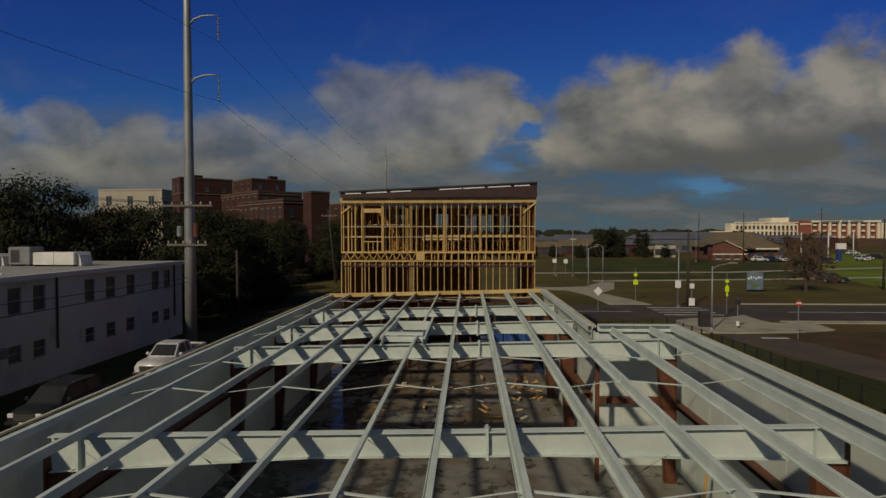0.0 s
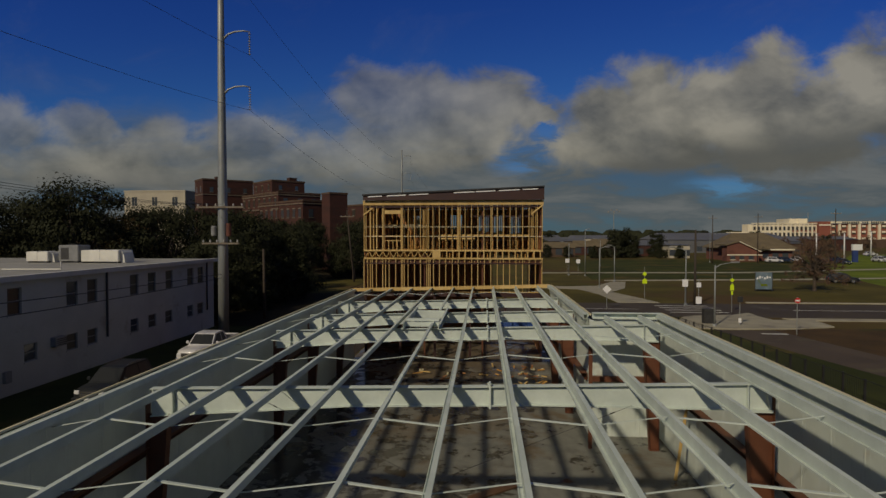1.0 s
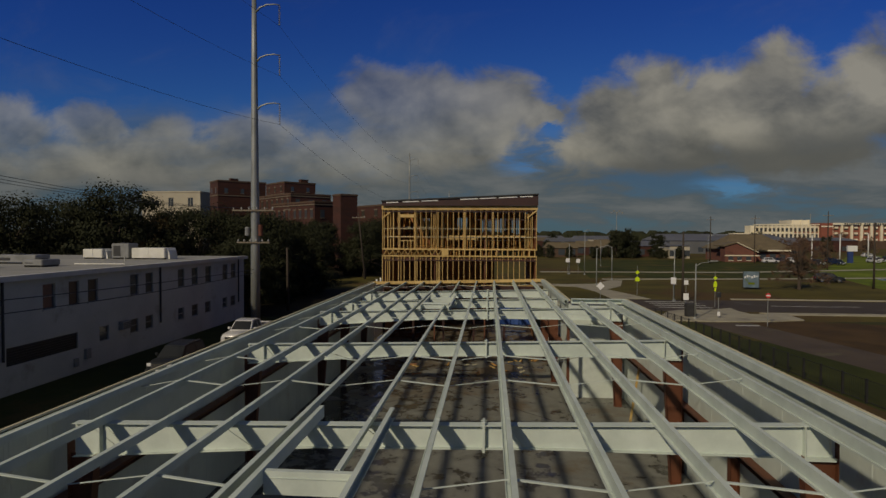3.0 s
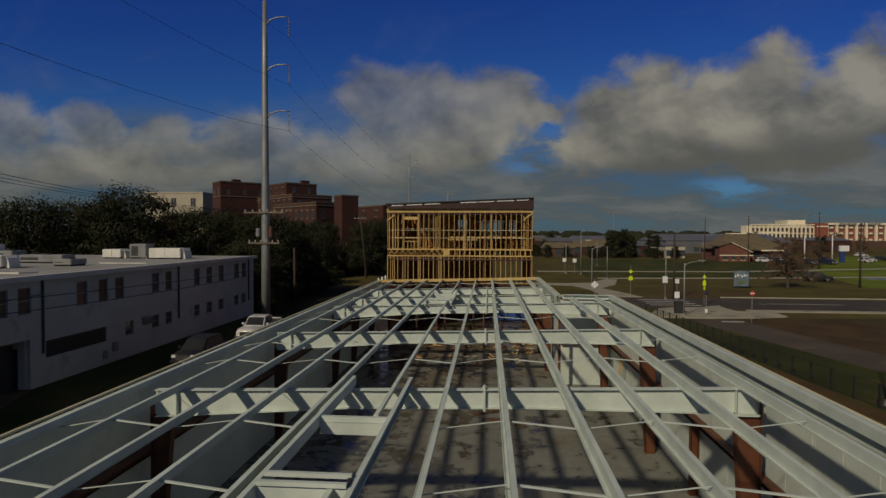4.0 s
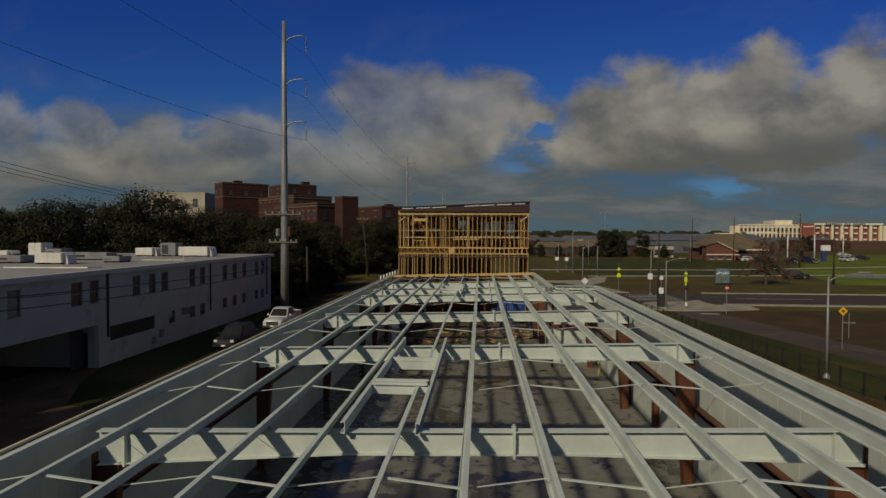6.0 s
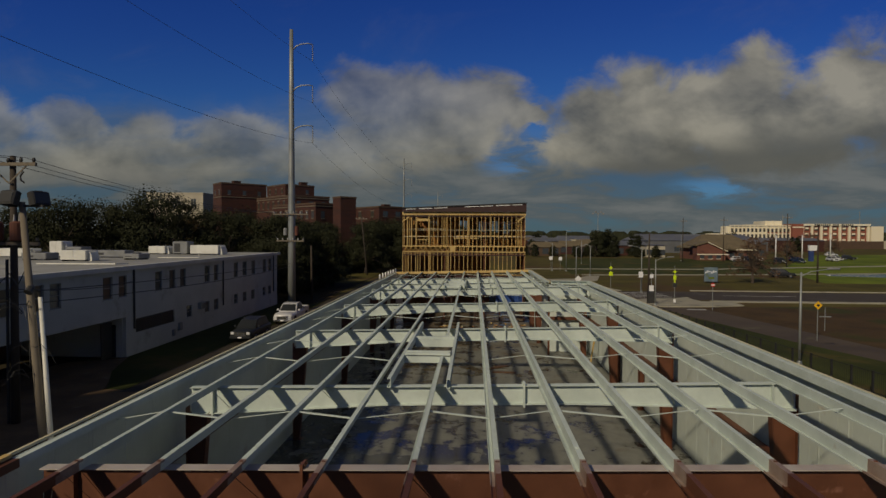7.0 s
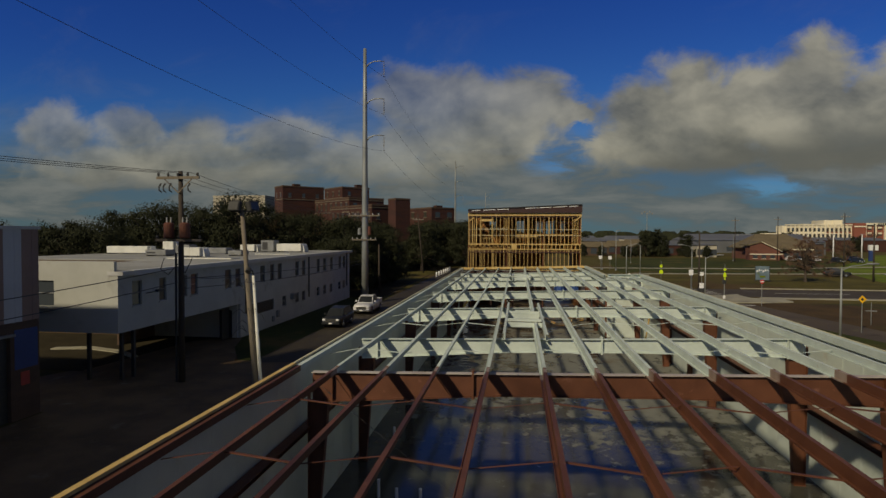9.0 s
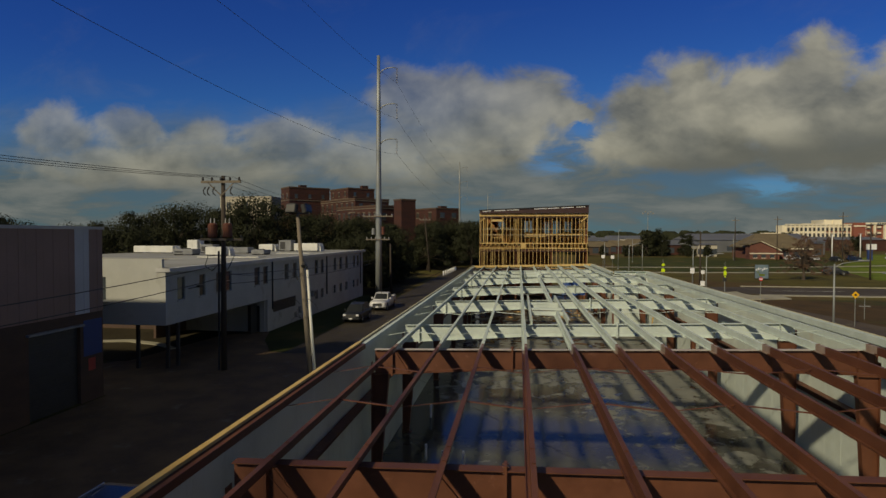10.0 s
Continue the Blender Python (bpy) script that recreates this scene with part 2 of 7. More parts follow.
ASPHALT = material("worn_asphalt", (0.040, 0.031, 0.022), (0.070, 0.055, 0.039), 0.25, 30, (0.7, 0.95), bump=0.3,
                   spot=(0.09, 0.08, 0.07), spot_scale=0.2, spot_at=(0.58, 0.7), spec=0.3)
CONCRETE = material("pale_concrete", (0.235, 0.215, 0.155), (0.35, 0.325, 0.24), 0.5, 20, (0.7, 0.95), bump=0.2,
                    spot=(0.17, 0.15, 0.12), spot_scale=0.4, spot_at=(0.55, 0.7))
ROAD_PAINT = material("worn_road_paint", (0.42, 0.42, 0.38), (0.6, 0.6, 0.55), 1.5, 30, (0.6, 0.8), spot=(0.1, 0.1, 0.09), spot_scale=3.0)
STUCCO = material("white_painted_masonry", (0.33, 0.335, 0.31), (0.44, 0.445, 0.41), 0.35, 14, (0.75, 0.95), bump=0.25,
                  spot=(0.29, 0.285, 0.245), spot_scale=0.5, spot_at=(0.56, 0.72))
ROOF_GRAVEL = material("pale_flat_roofing", (0.20, 0.20, 0.185), (0.33, 0.33, 0.305), 0.25, 12, (0.8, 1.0), bump=0.3,
                       spot=(0.2, 0.19, 0.17), spot_scale=0.3)
FASCIA = material("grey_metal_fascia", (0.38, 0.38, 0.37), (0.5, 0.5, 0.48), 0.8, 20, (0.45, 0.65), bump=0.05)
DARK_METAL = material("dark_metal", (0.018, 0.018, 0.018), (0.04, 0.04, 0.038), 2.0, 25, (0.45, 0.7), bump=0.1)
GALV = material("galvanized_steel", (0.20, 0.215, 0.205), (0.31, 0.325, 0.31), 1.2, 20, (0.4, 0.6), metal=0.35, bump=0.06, stretch=(1, 1, 0.3))
CREAM_METAL = material("cream_duct_metal", (0.55, 0.545, 0.48), (0.74, 0.73, 0.65), 1.0, 20, (0.4, 0.6), bump=0.08)
GREY_METAL = material("grey_unit_casing", (0.14, 0.145, 0.14), (0.25, 0.255, 0.25), 1.2, 20, (0.45, 0.65), bump=0.08)
POLE_WOOD = material("weathered_pole_wood", (0.032, 0.024, 0.017), (0.062, 0.047, 0.034), 1.5, 30, (0.8, 1.0), bump=0.4, stretch=(1, 1, 0.12))
OLD_POLE = material("grey_pole_wood", (0.13, 0.105, 0.075), (0.22, 0.185, 0.14), 1.5, 30, (0.8, 1.0), bump=0.4, stretch=(1, 1, 0.12))
CERAMIC = material("glazed_ceramic", (0.30, 0.29, 0.27), (0.42, 0.41, 0.38), 4.0, 30, (0.15, 0.3), bump=0)
RUSTY_CAN = material("rusty_transformer_paint", (0.075, 0.022, 0.012), (0.13, 0.040, 0.020), 3.0, 30, (0.6, 0.85), bump=0.2)
BRICK = material("red_brick", (0.034, 0.012, 0.008), (0.070, 0.022, 0.014), 0.35, 4.0, (0.8, 1.0), bump=0.3, stretch=(1, 1, 3), each=0.2)
TAN_WALL = material("tan_masonry", (0.36, 0.32, 0.24), (0.46, 0.42, 0.32), 0.2, 5.0, (0.8, 1.0), bump=0.2, each=0.15)
DULL_STONE = material("weathered_stone_trim", (0.11, 0.085, 0.06), (0.17, 0.135, 0.10), 0.4, 6.0, (0.8, 1.0), bump=0.2)
LANE = material("pale_worn_asphalt", (0.050, 0.037, 0.025), (0.095, 0.071, 0.050), 0.25, 20, (0.7, 0.95), bump=0.3, spot=(0.10, 0.085, 0.05), spot_scale=0.3, spec=0.3)
# dark ground colour: stands in for canopy shade, and dulls the sunlit courtyard
DIMMED_GROUND = material("dimmed_ground", (0.022, 0.018, 0.010), (0.045, 0.036, 0.020), 0.5, 8.0, (0.9, 1.0), bump=0.6, bump_dist=0.04, spec=0.1)
HOUSE_BRICK = material("brown_red_brick", (0.12, 0.045, 0.03), (0.18, 0.07, 0.048), 0.3, 5.0, (0.8, 1.0), bump=0.2)
GRASS = material("dull_green_grass", (0.022, 0.028, 0.008), (0.064, 0.072, 0.019), 0.11, 4.0, (0.85, 1.0), bump=0.6, bump_dist=0.05, spec=0.1,
                 spot=(0.10, 0.075, 0.025), spot_scale=0.12, spot_at=(0.52, 0.66))
FAR_BRICK = material("sunlit_red_brick", (0.22, 0.065, 0.04), (0.30, 0.10, 0.065), 0.1, 4.0, (0.8, 1.0), bump=0.2)
CREAM_WALL = material("cream_stone", (0.70, 0.62, 0.44), (0.80, 0.73, 0.56), 0.06, 3.0, (0.8, 1.0), bump=0.1)
TAN_ROOF = material("tan_shingles", (0.10, 0.076, 0.043), (0.155, 0.12, 0.07), 0.4, 6.0, (0.8, 1.0), bump=0.4)
GREY_ROOF = material("grey_sheet_roof", (0.085, 0.088, 0.09), (0.14, 0.145, 0.15), 0.1, 4.0, (0.5, 0.7), bump=0.1)
PINK_SIDING = material("dusty_rose_siding", (0.19, 0.118, 0.094), (0.26, 0.165, 0.135), 0.4, 12, (0.5, 0.7), bump=0.1)
PALE_SIDING = material("pale_grey_siding", (0.36, 0.37, 0.39), (0.46, 0.47, 0.49), 0.4, 12, (0.5, 0.7), bump=0.1)
DARK_BRICK = material("dark_brick", (0.06, 0.035, 0.022), (0.10, 0.06, 0.038), 0.6, 12, (0.8, 1.0), bump=0.3, stretch=(1, 1, 3))
BLUE_PAINT = material("faded_blue_paint", (0.015, 0.035, 0.12), (0.025, 0.055, 0.18), 0.8, 12, (0.5, 0.75), bump=0.1)
BLUE_TARP = material("blue_tarpaulin", (0.012, 0.045, 0.17), (0.025, 0.075, 0.26), 1.8, 12, (0.35, 0.55), bump=0.5, bump_dist=0.05)
RED_PAINT = material("faded_red_paint", (0.30, 0.03, 0.02), (0.42, 0.06, 0.04), 1.2, 14, (0.5, 0.7), bump=0.1)
SIGN_WHITE = material("sign_white", (0.66, 0.66, 0.64), (0.78, 0.78, 0.76), 3.0, 20, (0.4, 0.6), bump=0)
SIGN_LIME = material("sign_yellow_green", (0.50, 0.66, 0.02), (0.60, 0.78, 0.03), 3.0, 20, (0.4, 0.6), bump=0)
SIGN_AMBER = material("sign_amber", (0.72, 0.38, 0.02), (0.82, 0.46, 0.03), 3.0, 20, (0.4, 0.6), bump=0)
SIGN_RED = material("sign_red", (0.50, 0.02, 0.02), (0.60, 0.04, 0.03), 3.0, 20, (0.4, 0.6), bump=0)
BLACK = material("black_trim", (0.012, 0.012, 0.012), (0.022, 0.022, 0.022), 3.0, 30, (0.5, 0.7), bump=0)
CAR_WHITE = material("white_car_paint", (0.48, 0.48, 0.48), (0.56, 0.56, 0.56), 2.0, 10, (0.18, 0.3), bump=0)
CAR_GREY = material("dark_grey_car_paint", (0.014, 0.016, 0.018), (0.024, 0.027, 0.03), 2.0, 10, (0.3, 0.45), bump=0, spec=0.2)
CAR_BLUE = material("dark_blue_car_paint", (0.012, 0.022, 0.045), (0.02, 0.035, 0.065), 2.0, 10, (0.15, 0.28), bump=0)
CHROME = material("chrome_trim", (0.6, 0.6, 0.6), (0.7, 0.7, 0.7), 3.0, 20, (0.12, 0.25), metal=0.9, bump=0)
TYRE = material("tyre_rubber", (0.014, 0.014, 0.014), (0.025, 0.025, 0.025), 5.0, 40, (0.8, 0.95), bump=0.2)
LAMP_LENS = material("headlamp_lens", (0.55, 0.56, 0.56), (0.7, 0.7, 0.7), 8.0, 40, (0.08, 0.2), bump=0)
BARK = material("tree_bark", (0.045, 0.033, 0.023), (0.085, 0.064, 0.046), 3.0, 30, (0.85, 1.0), bump=0.5)
LEAF = material("oak_leaves", (0.020, 0.023, 0.013), (0.036, 0.039, 0.020), 0.8, 6.0, (0.6, 0.85), bump=0, each=0.3, spec=0.06)
LEAF_RUST = material("rust_leaves", (0.033, 0.025, 0.012), (0.066, 0.041, 0.018), 0.8, 6.0, (0.6, 0.85), bump=0, each=0.5, spec=0.06)
TWIG = material("bare_twigs", (0.10, 0.062, 0.040), (0.16, 0.10, 0.068), 2.0, 20, (0.9, 1.0), bump=0, spec=0.1)
WATER = material("pond_water", (0.02, 0.028, 0.03), (0.03, 0.04, 0.042), 0.3, 3.0, (0.03, 0.07), bump=0.05)
WINDOW = glass("dark_window_glass")
CAR_GLASS = glass("car_glass", (0.012, 0.014, 0.015), 0.4)
SHADE_WIN = glass("blind_window_glass", (0.045, 0.040, 0.032), 0.3)
FLOOD_GLASS = glass("floodlight_glass", (0.05, 0.05, 0.048), 0.3)

# ---- mesh helpers ----


def bx(bm, x0, x1, y0, y1, z0, z1):
    """A box between two corners."""
    vs = [bm.verts.new((x, y, z)) for z in (z0, z1) for x, y in ((x0, y0), (x1, y0), (x1, y1), (x0, y1))]
    for q in ((3, 2, 1, 0), (4, 5, 6, 7), (0, 1, 5, 4), (1, 2, 6, 5), (2, 3, 7, 6), (3, 0, 4, 7)):
        bm.faces.new([vs[i] for i in q])
    return bm


def soft_box(bm, x0, x1, y0, y1, z0, z1, r):
    """A box with chamfered upright and top edges."""
    levels = [(z0, 0.0), (z1 - r, 0.0), (z1, r)]
    rings = []
    for z, k in levels:
        e = r + k
        pts = [(x0 + e, y0 + k), (x1 - e, y0 + k), (x1 - k, y0 + e), (x1 - k, y1 - e), (x1 - e, y1 - k), (x0 + e, y1 - k), (x0 + k, y1 - e), (x0 + k, y0 + e)]
        rings.append([bm.verts.new((x, y, z)) for x, y in pts])
    for a, b in zip(rings, rings[1:]):
        for i in range(8):
            bm.faces.new((a[i], a[(i + 1) % 8], b[(i + 1) % 8], b[i]))
    bm.faces.new(rings[-1])
    bm.faces.new(rings[0][::-1])
    return bm


def loft(bm, rings, closed=True, caps=True):
    """Skin a row of equal rings of points."""
    made = [[bm.verts.new(p) for p in r] for r in rings]
    n = len(made[0])
    for a, b in zip(made, made[1:]):
        for i in range(n if closed else n - 1):
            bm.faces.new((a[i], a[(i + 1) % n], b[(i + 1) % n], b[i]))
    if caps and closed:
        bm.faces.new(made[0][::-1])
        bm.faces.new(made[-1])
    return bm


def bar(bm, p, q, w, h=None):
    """A square bar from p to q."""
    p, q = Vector(p), Vector(q)
    h = w if h is None else h
    d = (q - p).normalized()
    side = d.cross(Vector((0, 0, 1)))
    side = side.normalized() if side.length > 1e-4 else Vector((1, 0, 0))
    up = side.cross(d)
    rings = [[c + side * (a * w / 2) + up * (b * h / 2) for a, b in ((-1, -1), (1, -1), (1, 1), (-1, 1))] for c in (p, q)]
    return loft(bm, rings)


def tube(bm, path, radii, n=8):
    """A round tube through points, with a radius for each or one for all."""
    pts = [Vector(p) for p in path]
    if not isinstance(radii, (list, tuple)):
        radii = [radii] * len(pts)
    rings = []
    for i, c in enumerate(pts):
        d = (pts[min(i + 1, len(pts) - 1)] - pts[max(i - 1, 0)]).normalized()
        a = d.cross(Vector((0, 0, 1)))
        a = a.normalized() if a.length > 1e-3 else Vector((1, 0, 0))
        b = a.cross(d)
        rings.append([c + (a * math.cos(k * 2 * math.pi / n) + b * math.sin(k * 2 * math.pi / n)) * radii[i] for k in range(n)])
    return loft(bm, rings)


def extrude_x(bm, profile, x0, x1):
    """Profile of (y, z) points drawn out along x."""
    return loft(bm, [[(x, y, z) for y, z in profile] for x in (x0, x1)])


def extrude_y(bm, profile, y0, y1):
    """Profile of (x, z) points drawn out along y."""
    return loft(bm, [[(x, y, z) for x, z in profile] for y in (y0, y1)])


def slab_poly(bm, pts, z0, z1):
    """A flat slab on a plan outline."""
    return loft(bm, [[(x, y, z) for x, y in pts] for z in (z0, z1)])


def finish(bm, name, mat, smooth=False):
    bmesh.ops.recalc_face_normals(bm, faces=bm.faces[:])
    me = bpy.data.meshes.new(name)
    bm.to_mesh(me)
    bm.free()
    me.materials.append(mat)
    if smooth:
        me.shade_smooth()
    return me


def thing(name, label, category, at=(0, 0, 0), turn=0.0, group="", kind=""):
    """An empty at the base of a thing, which parents its parts."""
    ob = new(name)
    ob.empty_display_size = 0.2
    ob.matrix_basis = pose(*at, 0, 0, turn)
    return tagged(ob, label, category, group, kind)


def part(name, bm, mat, parent, label="", smooth=False, kind=""):
    me = bm if isinstance(bm, bpy.types.Mesh) else finish(bm, name, mat, smooth)
    ob = new(name, me)
    ob.parent = parent
    if label:
        ob["label"] = label
    if kind:
        ob["kind"] = kind
    return ob


def solid(name, bm, mat, label, category, at=(0, 0, 0), turn=0.0, group="", kind="", smooth=False):
    """A thing that is one mesh."""
    ob = new(name, finish(bm, name, mat, smooth))
    ob.matrix_basis = pose(*at, 0, 0, turn)
    return tagged(ob, label, category, group, kind)


def B():
    return bmesh.new()


rng = random.Random(7)

# ---- ground, roads ----
solid("ground", slab_poly(B(), [(-1500, -600), (1500, -600), (1500, 2500), (-1500, 2500)], -0.3, 0.0), GROUND,
      "brown and olive winter grass over flat earth", "ground", kind="structure")
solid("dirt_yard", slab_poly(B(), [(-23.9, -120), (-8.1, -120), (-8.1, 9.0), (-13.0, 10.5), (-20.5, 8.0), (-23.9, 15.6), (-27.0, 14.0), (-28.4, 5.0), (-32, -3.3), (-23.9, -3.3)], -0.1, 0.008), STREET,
      "dark brown muddy gravel yard beside the unfinished building", "yard", kind="structure")
# separate darker surface: shade on the northern street is in its colour
solid("side_street", slab_poly(B(), [(-19.4, 7.6), (-8.6, 9.8), (-8.6, 40), (-9.4, 112), (-19.2, 112), (-18.9, 40)], -0.1, 0.012), WET_SHADED_ASPHALT,
      "damp asphalt street beside the unfinished building, darkened in colour for shade", "road", kind="structure")
solid("cross_street", slab_poly(B(), [(-9.0, 54.5), (260, 54.0), (260, 65.0), (-9.0, 66.0)], -0.1, 0.016), ASPHALT,
      "dark asphalt cross street with faded white lines", "road", kind="structure")
solid("service_lane", slab_poly(B(), [(20.2, 46.5), (25.4, 46.5), (26.8, 39.4), (28.2, 31.8), (30.1, 21.6), (34.0, 2), (40, -30), (52, -120), (46, -120), (35.5, -30), (29.6, 2), (26.3, 16.2), (24.2, 23.0), (22.3, 32), (20.4, 42)], -0.1, 0.010), LANE,
      "grey asphalt lane running past the iron fence", "road", kind="structure")
solid("bare_earth_field", slab_poly(B(), [(25.6, 46.8), (30, 47.5), (60, 50.5), (260, 52), (260, -120), (49, -120), (37.8, -30), (31.8, 2), (28.2, 19.0), (26.2, 31.8), (24.6, 42)], -0.1, 0.008), EARTH,
      "bare dark brown earth with sparse dead grass", "field", kind="structure")
solid("green_park_lawn", slab_poly(B(), [(62, 84), (300, 84), (420, 330), (150, 240), (75, 126)], -0.1, 0.020), LAWN,
      "bright green mown park lawn", "lawn", kind="structure")
solid("park_grass", slab_poly(B(), [(20, 101), (62, 105), (75, 126), (110, 190), (30, 190), (22, 125)], -0.1, 0.018),
      GRASS,
      "dull green park grass", "lawn", kind="structure")


def kerbed(name, pts, top, mat, label):
    bm = slab_poly(B(), pts, -0.1, top)
    bmesh.ops.bevel(bm, geom=[e for e in bm.edges if min(v.co.z for v in e.verts) > top - 0.01], offset=0.03, segments=1, affect="EDGES")
    return solid(name, bm, mat, label, "pavement", kind="structure")


kerbed("corner_pavement", [(18.4, 46.9), (22.25, 46.6), (27.6, 47.15), (31.5, 48.45), (31.8, 52.1), (28.0, 52.1), (27.7, 54.3), (28.0, 57.2), (25.6, 55.4), (21.4, 54.6), (20.0, 53.6), (18.2, 50)], 0.13, CONCRETE,
       "pale concrete street corner pavement")
kerbed("roadside_path", [(30.5, 52.2), (120, 52.3), (120, 53.8), (29.6, 53.6)], 0.10, CONCRETE, "narrow pale concrete roadside path")
kerbed("park_apron", [(16.6, 66.2), (21.6, 66.2), (20.6, 71), (18.6, 79), (22.0, 85), (25.0, 97), (22.5, 97), (18.5, 89), (13.5, 87.5), (8.0, 88.5), (8.0, 85.0), (14.5, 83.0), (16.2, 76)], 0.06, CONCRETE, "broad pale concrete path into the park")
kerbed("park_path", [(22, 99.0), (58, 104), (110, 116), (110, 118.2), (57, 106), (22, 101.0)], 0.06, CONCRETE, "pale concrete path across the park")
kerbed("far_path", [(12, 119), (58, 123), (128, 150), (200, 165), (200, 168), (127, 153), (57, 125.5), (12, 121.5)], 0.06, CONCRETE, "pale concrete path on the far side of the park")
kerbed("verge_kerb", [(32, 66.6), (200, 66.0), (200, 66.4), (32, 67.0)], 0.14, CONCRETE, "pale concrete street kerb")
solid("street_verge", slab_poly(B(), [(-24.0, 15.9), (-22.6, 12.0), (-20.4, 8.2), (-19.3, 8.0), (-19.0, 45.4), (-24.0, 45.4)], -0.1, 0.020), GRASS,
      "dark green grass verge beside the street", "grass", kind="structure")
# the shade under the trees is in this sheet's dark colour
solid("wooded_ground", slab_poly(B(), [(-24.0, 45.6), (-20.0, 45.6), (-20.4, 140), (-140, 140), (-140, 40), (-47, 40), (-47, 45.6)], -0.1, 0.024), DIMMED_GROUND,
      "ground under the street trees, canopy shade put into its dark colour", "ground", kind="structure")
solid("roadside_clearing", slab_poly(B(), [(-20.3, 74), (-38, 76), (-40, 100), (-20.5, 100)], -0.1, 0.030), GROUND,
      "sunlit winter grass clearing beside the street", "grass", kind="structure")
solid("fence_verge", slab_poly(B(), [(7.4, 18), (7.4, -120), (47.5, -120), (36.6, -30), (30.6, 2), (27.2, 17), (24.8, 25), (22.8, 34), (20.3, 46.3), (8.0, 46.3), (4.6, 44.1), (4.6, 18)], -0.1, 0.014), GRASS,
      "dull green grass strip along the iron fence", "grass", kind="structure")

solid("fence_strip", slab_poly(B(), [(17.4, 40.0), (17.9, 34.5), (18.3, 29.0), (18.8, 23.0), (19.3, 18.0), (19.9, 13.0), (21.0, 6.0), (22.1, -2.0), (20.9, -2.0), (19.7, 6.0), (18.6, 13.0), (18.0, 18.0), (17.5, 23.0), (17.0, 29.0), (16.7, 34.5), (16.5, 40.0)], -0.1, 0.026), EARTH,
      "bare brown strip along the foot of the fence", "ground", kind="structure")
for k in range(4):
    solid("crossing_stripe", bx(B(), 20.2, 26.2, 57.6 + k * 1.9, 57.95 + k * 1.9, 0.0, 0.021), ROAD_PAINT, "worn white crossing stripe on asphalt", "road marking", group="pedestrian crossing")
for x0, x1 in ((5, 17.5), (34, 44)):
    solid("edge_line", bx(B(), x0, x1, 60.1, 60.28, 0.0, 0.021), ROAD_PAINT, "faded white centre line on the cross street", "road marking")
solid("stop_line", bx(B(), 23.5, 25.6, 44.5, 44.95, 0.0, 0.014), ROAD_PAINT, "worn white stop line across the lane", "road marking")
solid("pond", slab_poly(B(), [(74, 103), (84, 99.5), (110, 100), (125, 106), (112, 111), (88, 110.5), (76, 108)], -0.1, 0.035), WATER,
      "still dark pond in the park lawn", "pond", kind="structure")

# dark sheet that tones down the sunlit ground here
solid("courtyard_ground", slab_poly(B(), [(-60, 4.0), (-28.2, 4.0), (-27.0, 14.0), (-26.0, 15.6), (-60, 15.6)], -0.1, 0.016), DIMMED_GROUND,
      "dull brown ground behind the carport, sunlight toned down in its colour", "ground", kind="structure")
kerbed("courtyard_kerb", [(-35.0, 9.3), (-32.6, 9.9), (-29.6, 9.0), (-27.6, 7.7), (-27.4, 8.1), (-29.5, 9.5), (-32.6, 10.5), (-35.0, 9.9)], 0.12, CONCRETE, "curved pale concrete kerb behind the carport posts")
for k in range(7):
    root = thing("bollard", "short white painted bollard beside the street", "bollard", at=(-18.0 + 0.08 * k, 82.5 + 2.9 * k, 0), group="roadside bollards")
    part("post", tube(B(), [(0, 0, 0), (0, 0, 0.95)], 0.14, 8), SIGN_WHITE, root, smooth=True)
    part("cap", tube(B(), [(0, 0, 0.952), (0, 0, 1.03)], [0.14, 0.05], 8), SIGN_WHITE, root)

# ---- unfinished steel building ----
WX, EX, NX = -8.0, 7.25, 4.4          # west, east and narrow-part east wall lines
Y_END, Y_STEP, Y_BACK = 31.0, 17.8, -46.0
RAFTERS = [25.7, 20.7, 16.5, 8.35, 0.29, -7.80, -12.55, -21.3, -29.4, -37.6]
RED_FROM = -12.72
FLOOR = 0.47                           # top of the raised slab
PURLINS = [-6.85, -5.55, -4.27, -3.01, -1.65, -0.42, 0.84, 2.2, 3.55, 4.93, 6.2]


def rafter_top(x):
    return 4.855 + (0.025 if x < 0 else 0.029) * x


solid("floor", slab_poly(B(), [(WX, Y_BACK), (EX, Y_BACK), (EX, Y_STEP), (NX, Y_STEP), (NX, 44), (WX, 44)], -0.15, FLOOR), SLAB,
      "rain-wet concrete floor slab with dry patches", "floor", kind="structure")


def ribbed_wall(name, a, b, z0, z1, thick, inward, label):
    """A sheeted wall from plan point a to b: panels with upright ribs, one part a panel."""
    a, b = Vector((*a, 0)), Vector((*b, 0))
    run = (b - a).length
    d = (b - a).normalized()
    nrm = Vector((*inward, 0))
    root = thing(name, label, "wall", kind="structure")
    count = max(1, round(run / 1.0))
    step = run / count
    for i in range(count):
        bm = B()
        pts = []
        for s, o in ((0.002, 0), (0.10, 0), (0.115, 0.006), (0.15, 0.006), (0.165, 0), (step / 2 - 0.02, 0), (step / 2, 0.003), (step / 2 + 0.02, 0), (step - 0.002, 0)):
            pts.append(a + d * (i * step + s) + nrm * o)
        back = [a + d * (i * step + s) - nrm * thick for s in (step - 0.004, 0.004)]
        ring = pts + back
        loft(bm, [[(p.x, p.y, z) for p in ring] for z in (z0, z1)])
        part("panel", bm, PANEL, root)
    return root


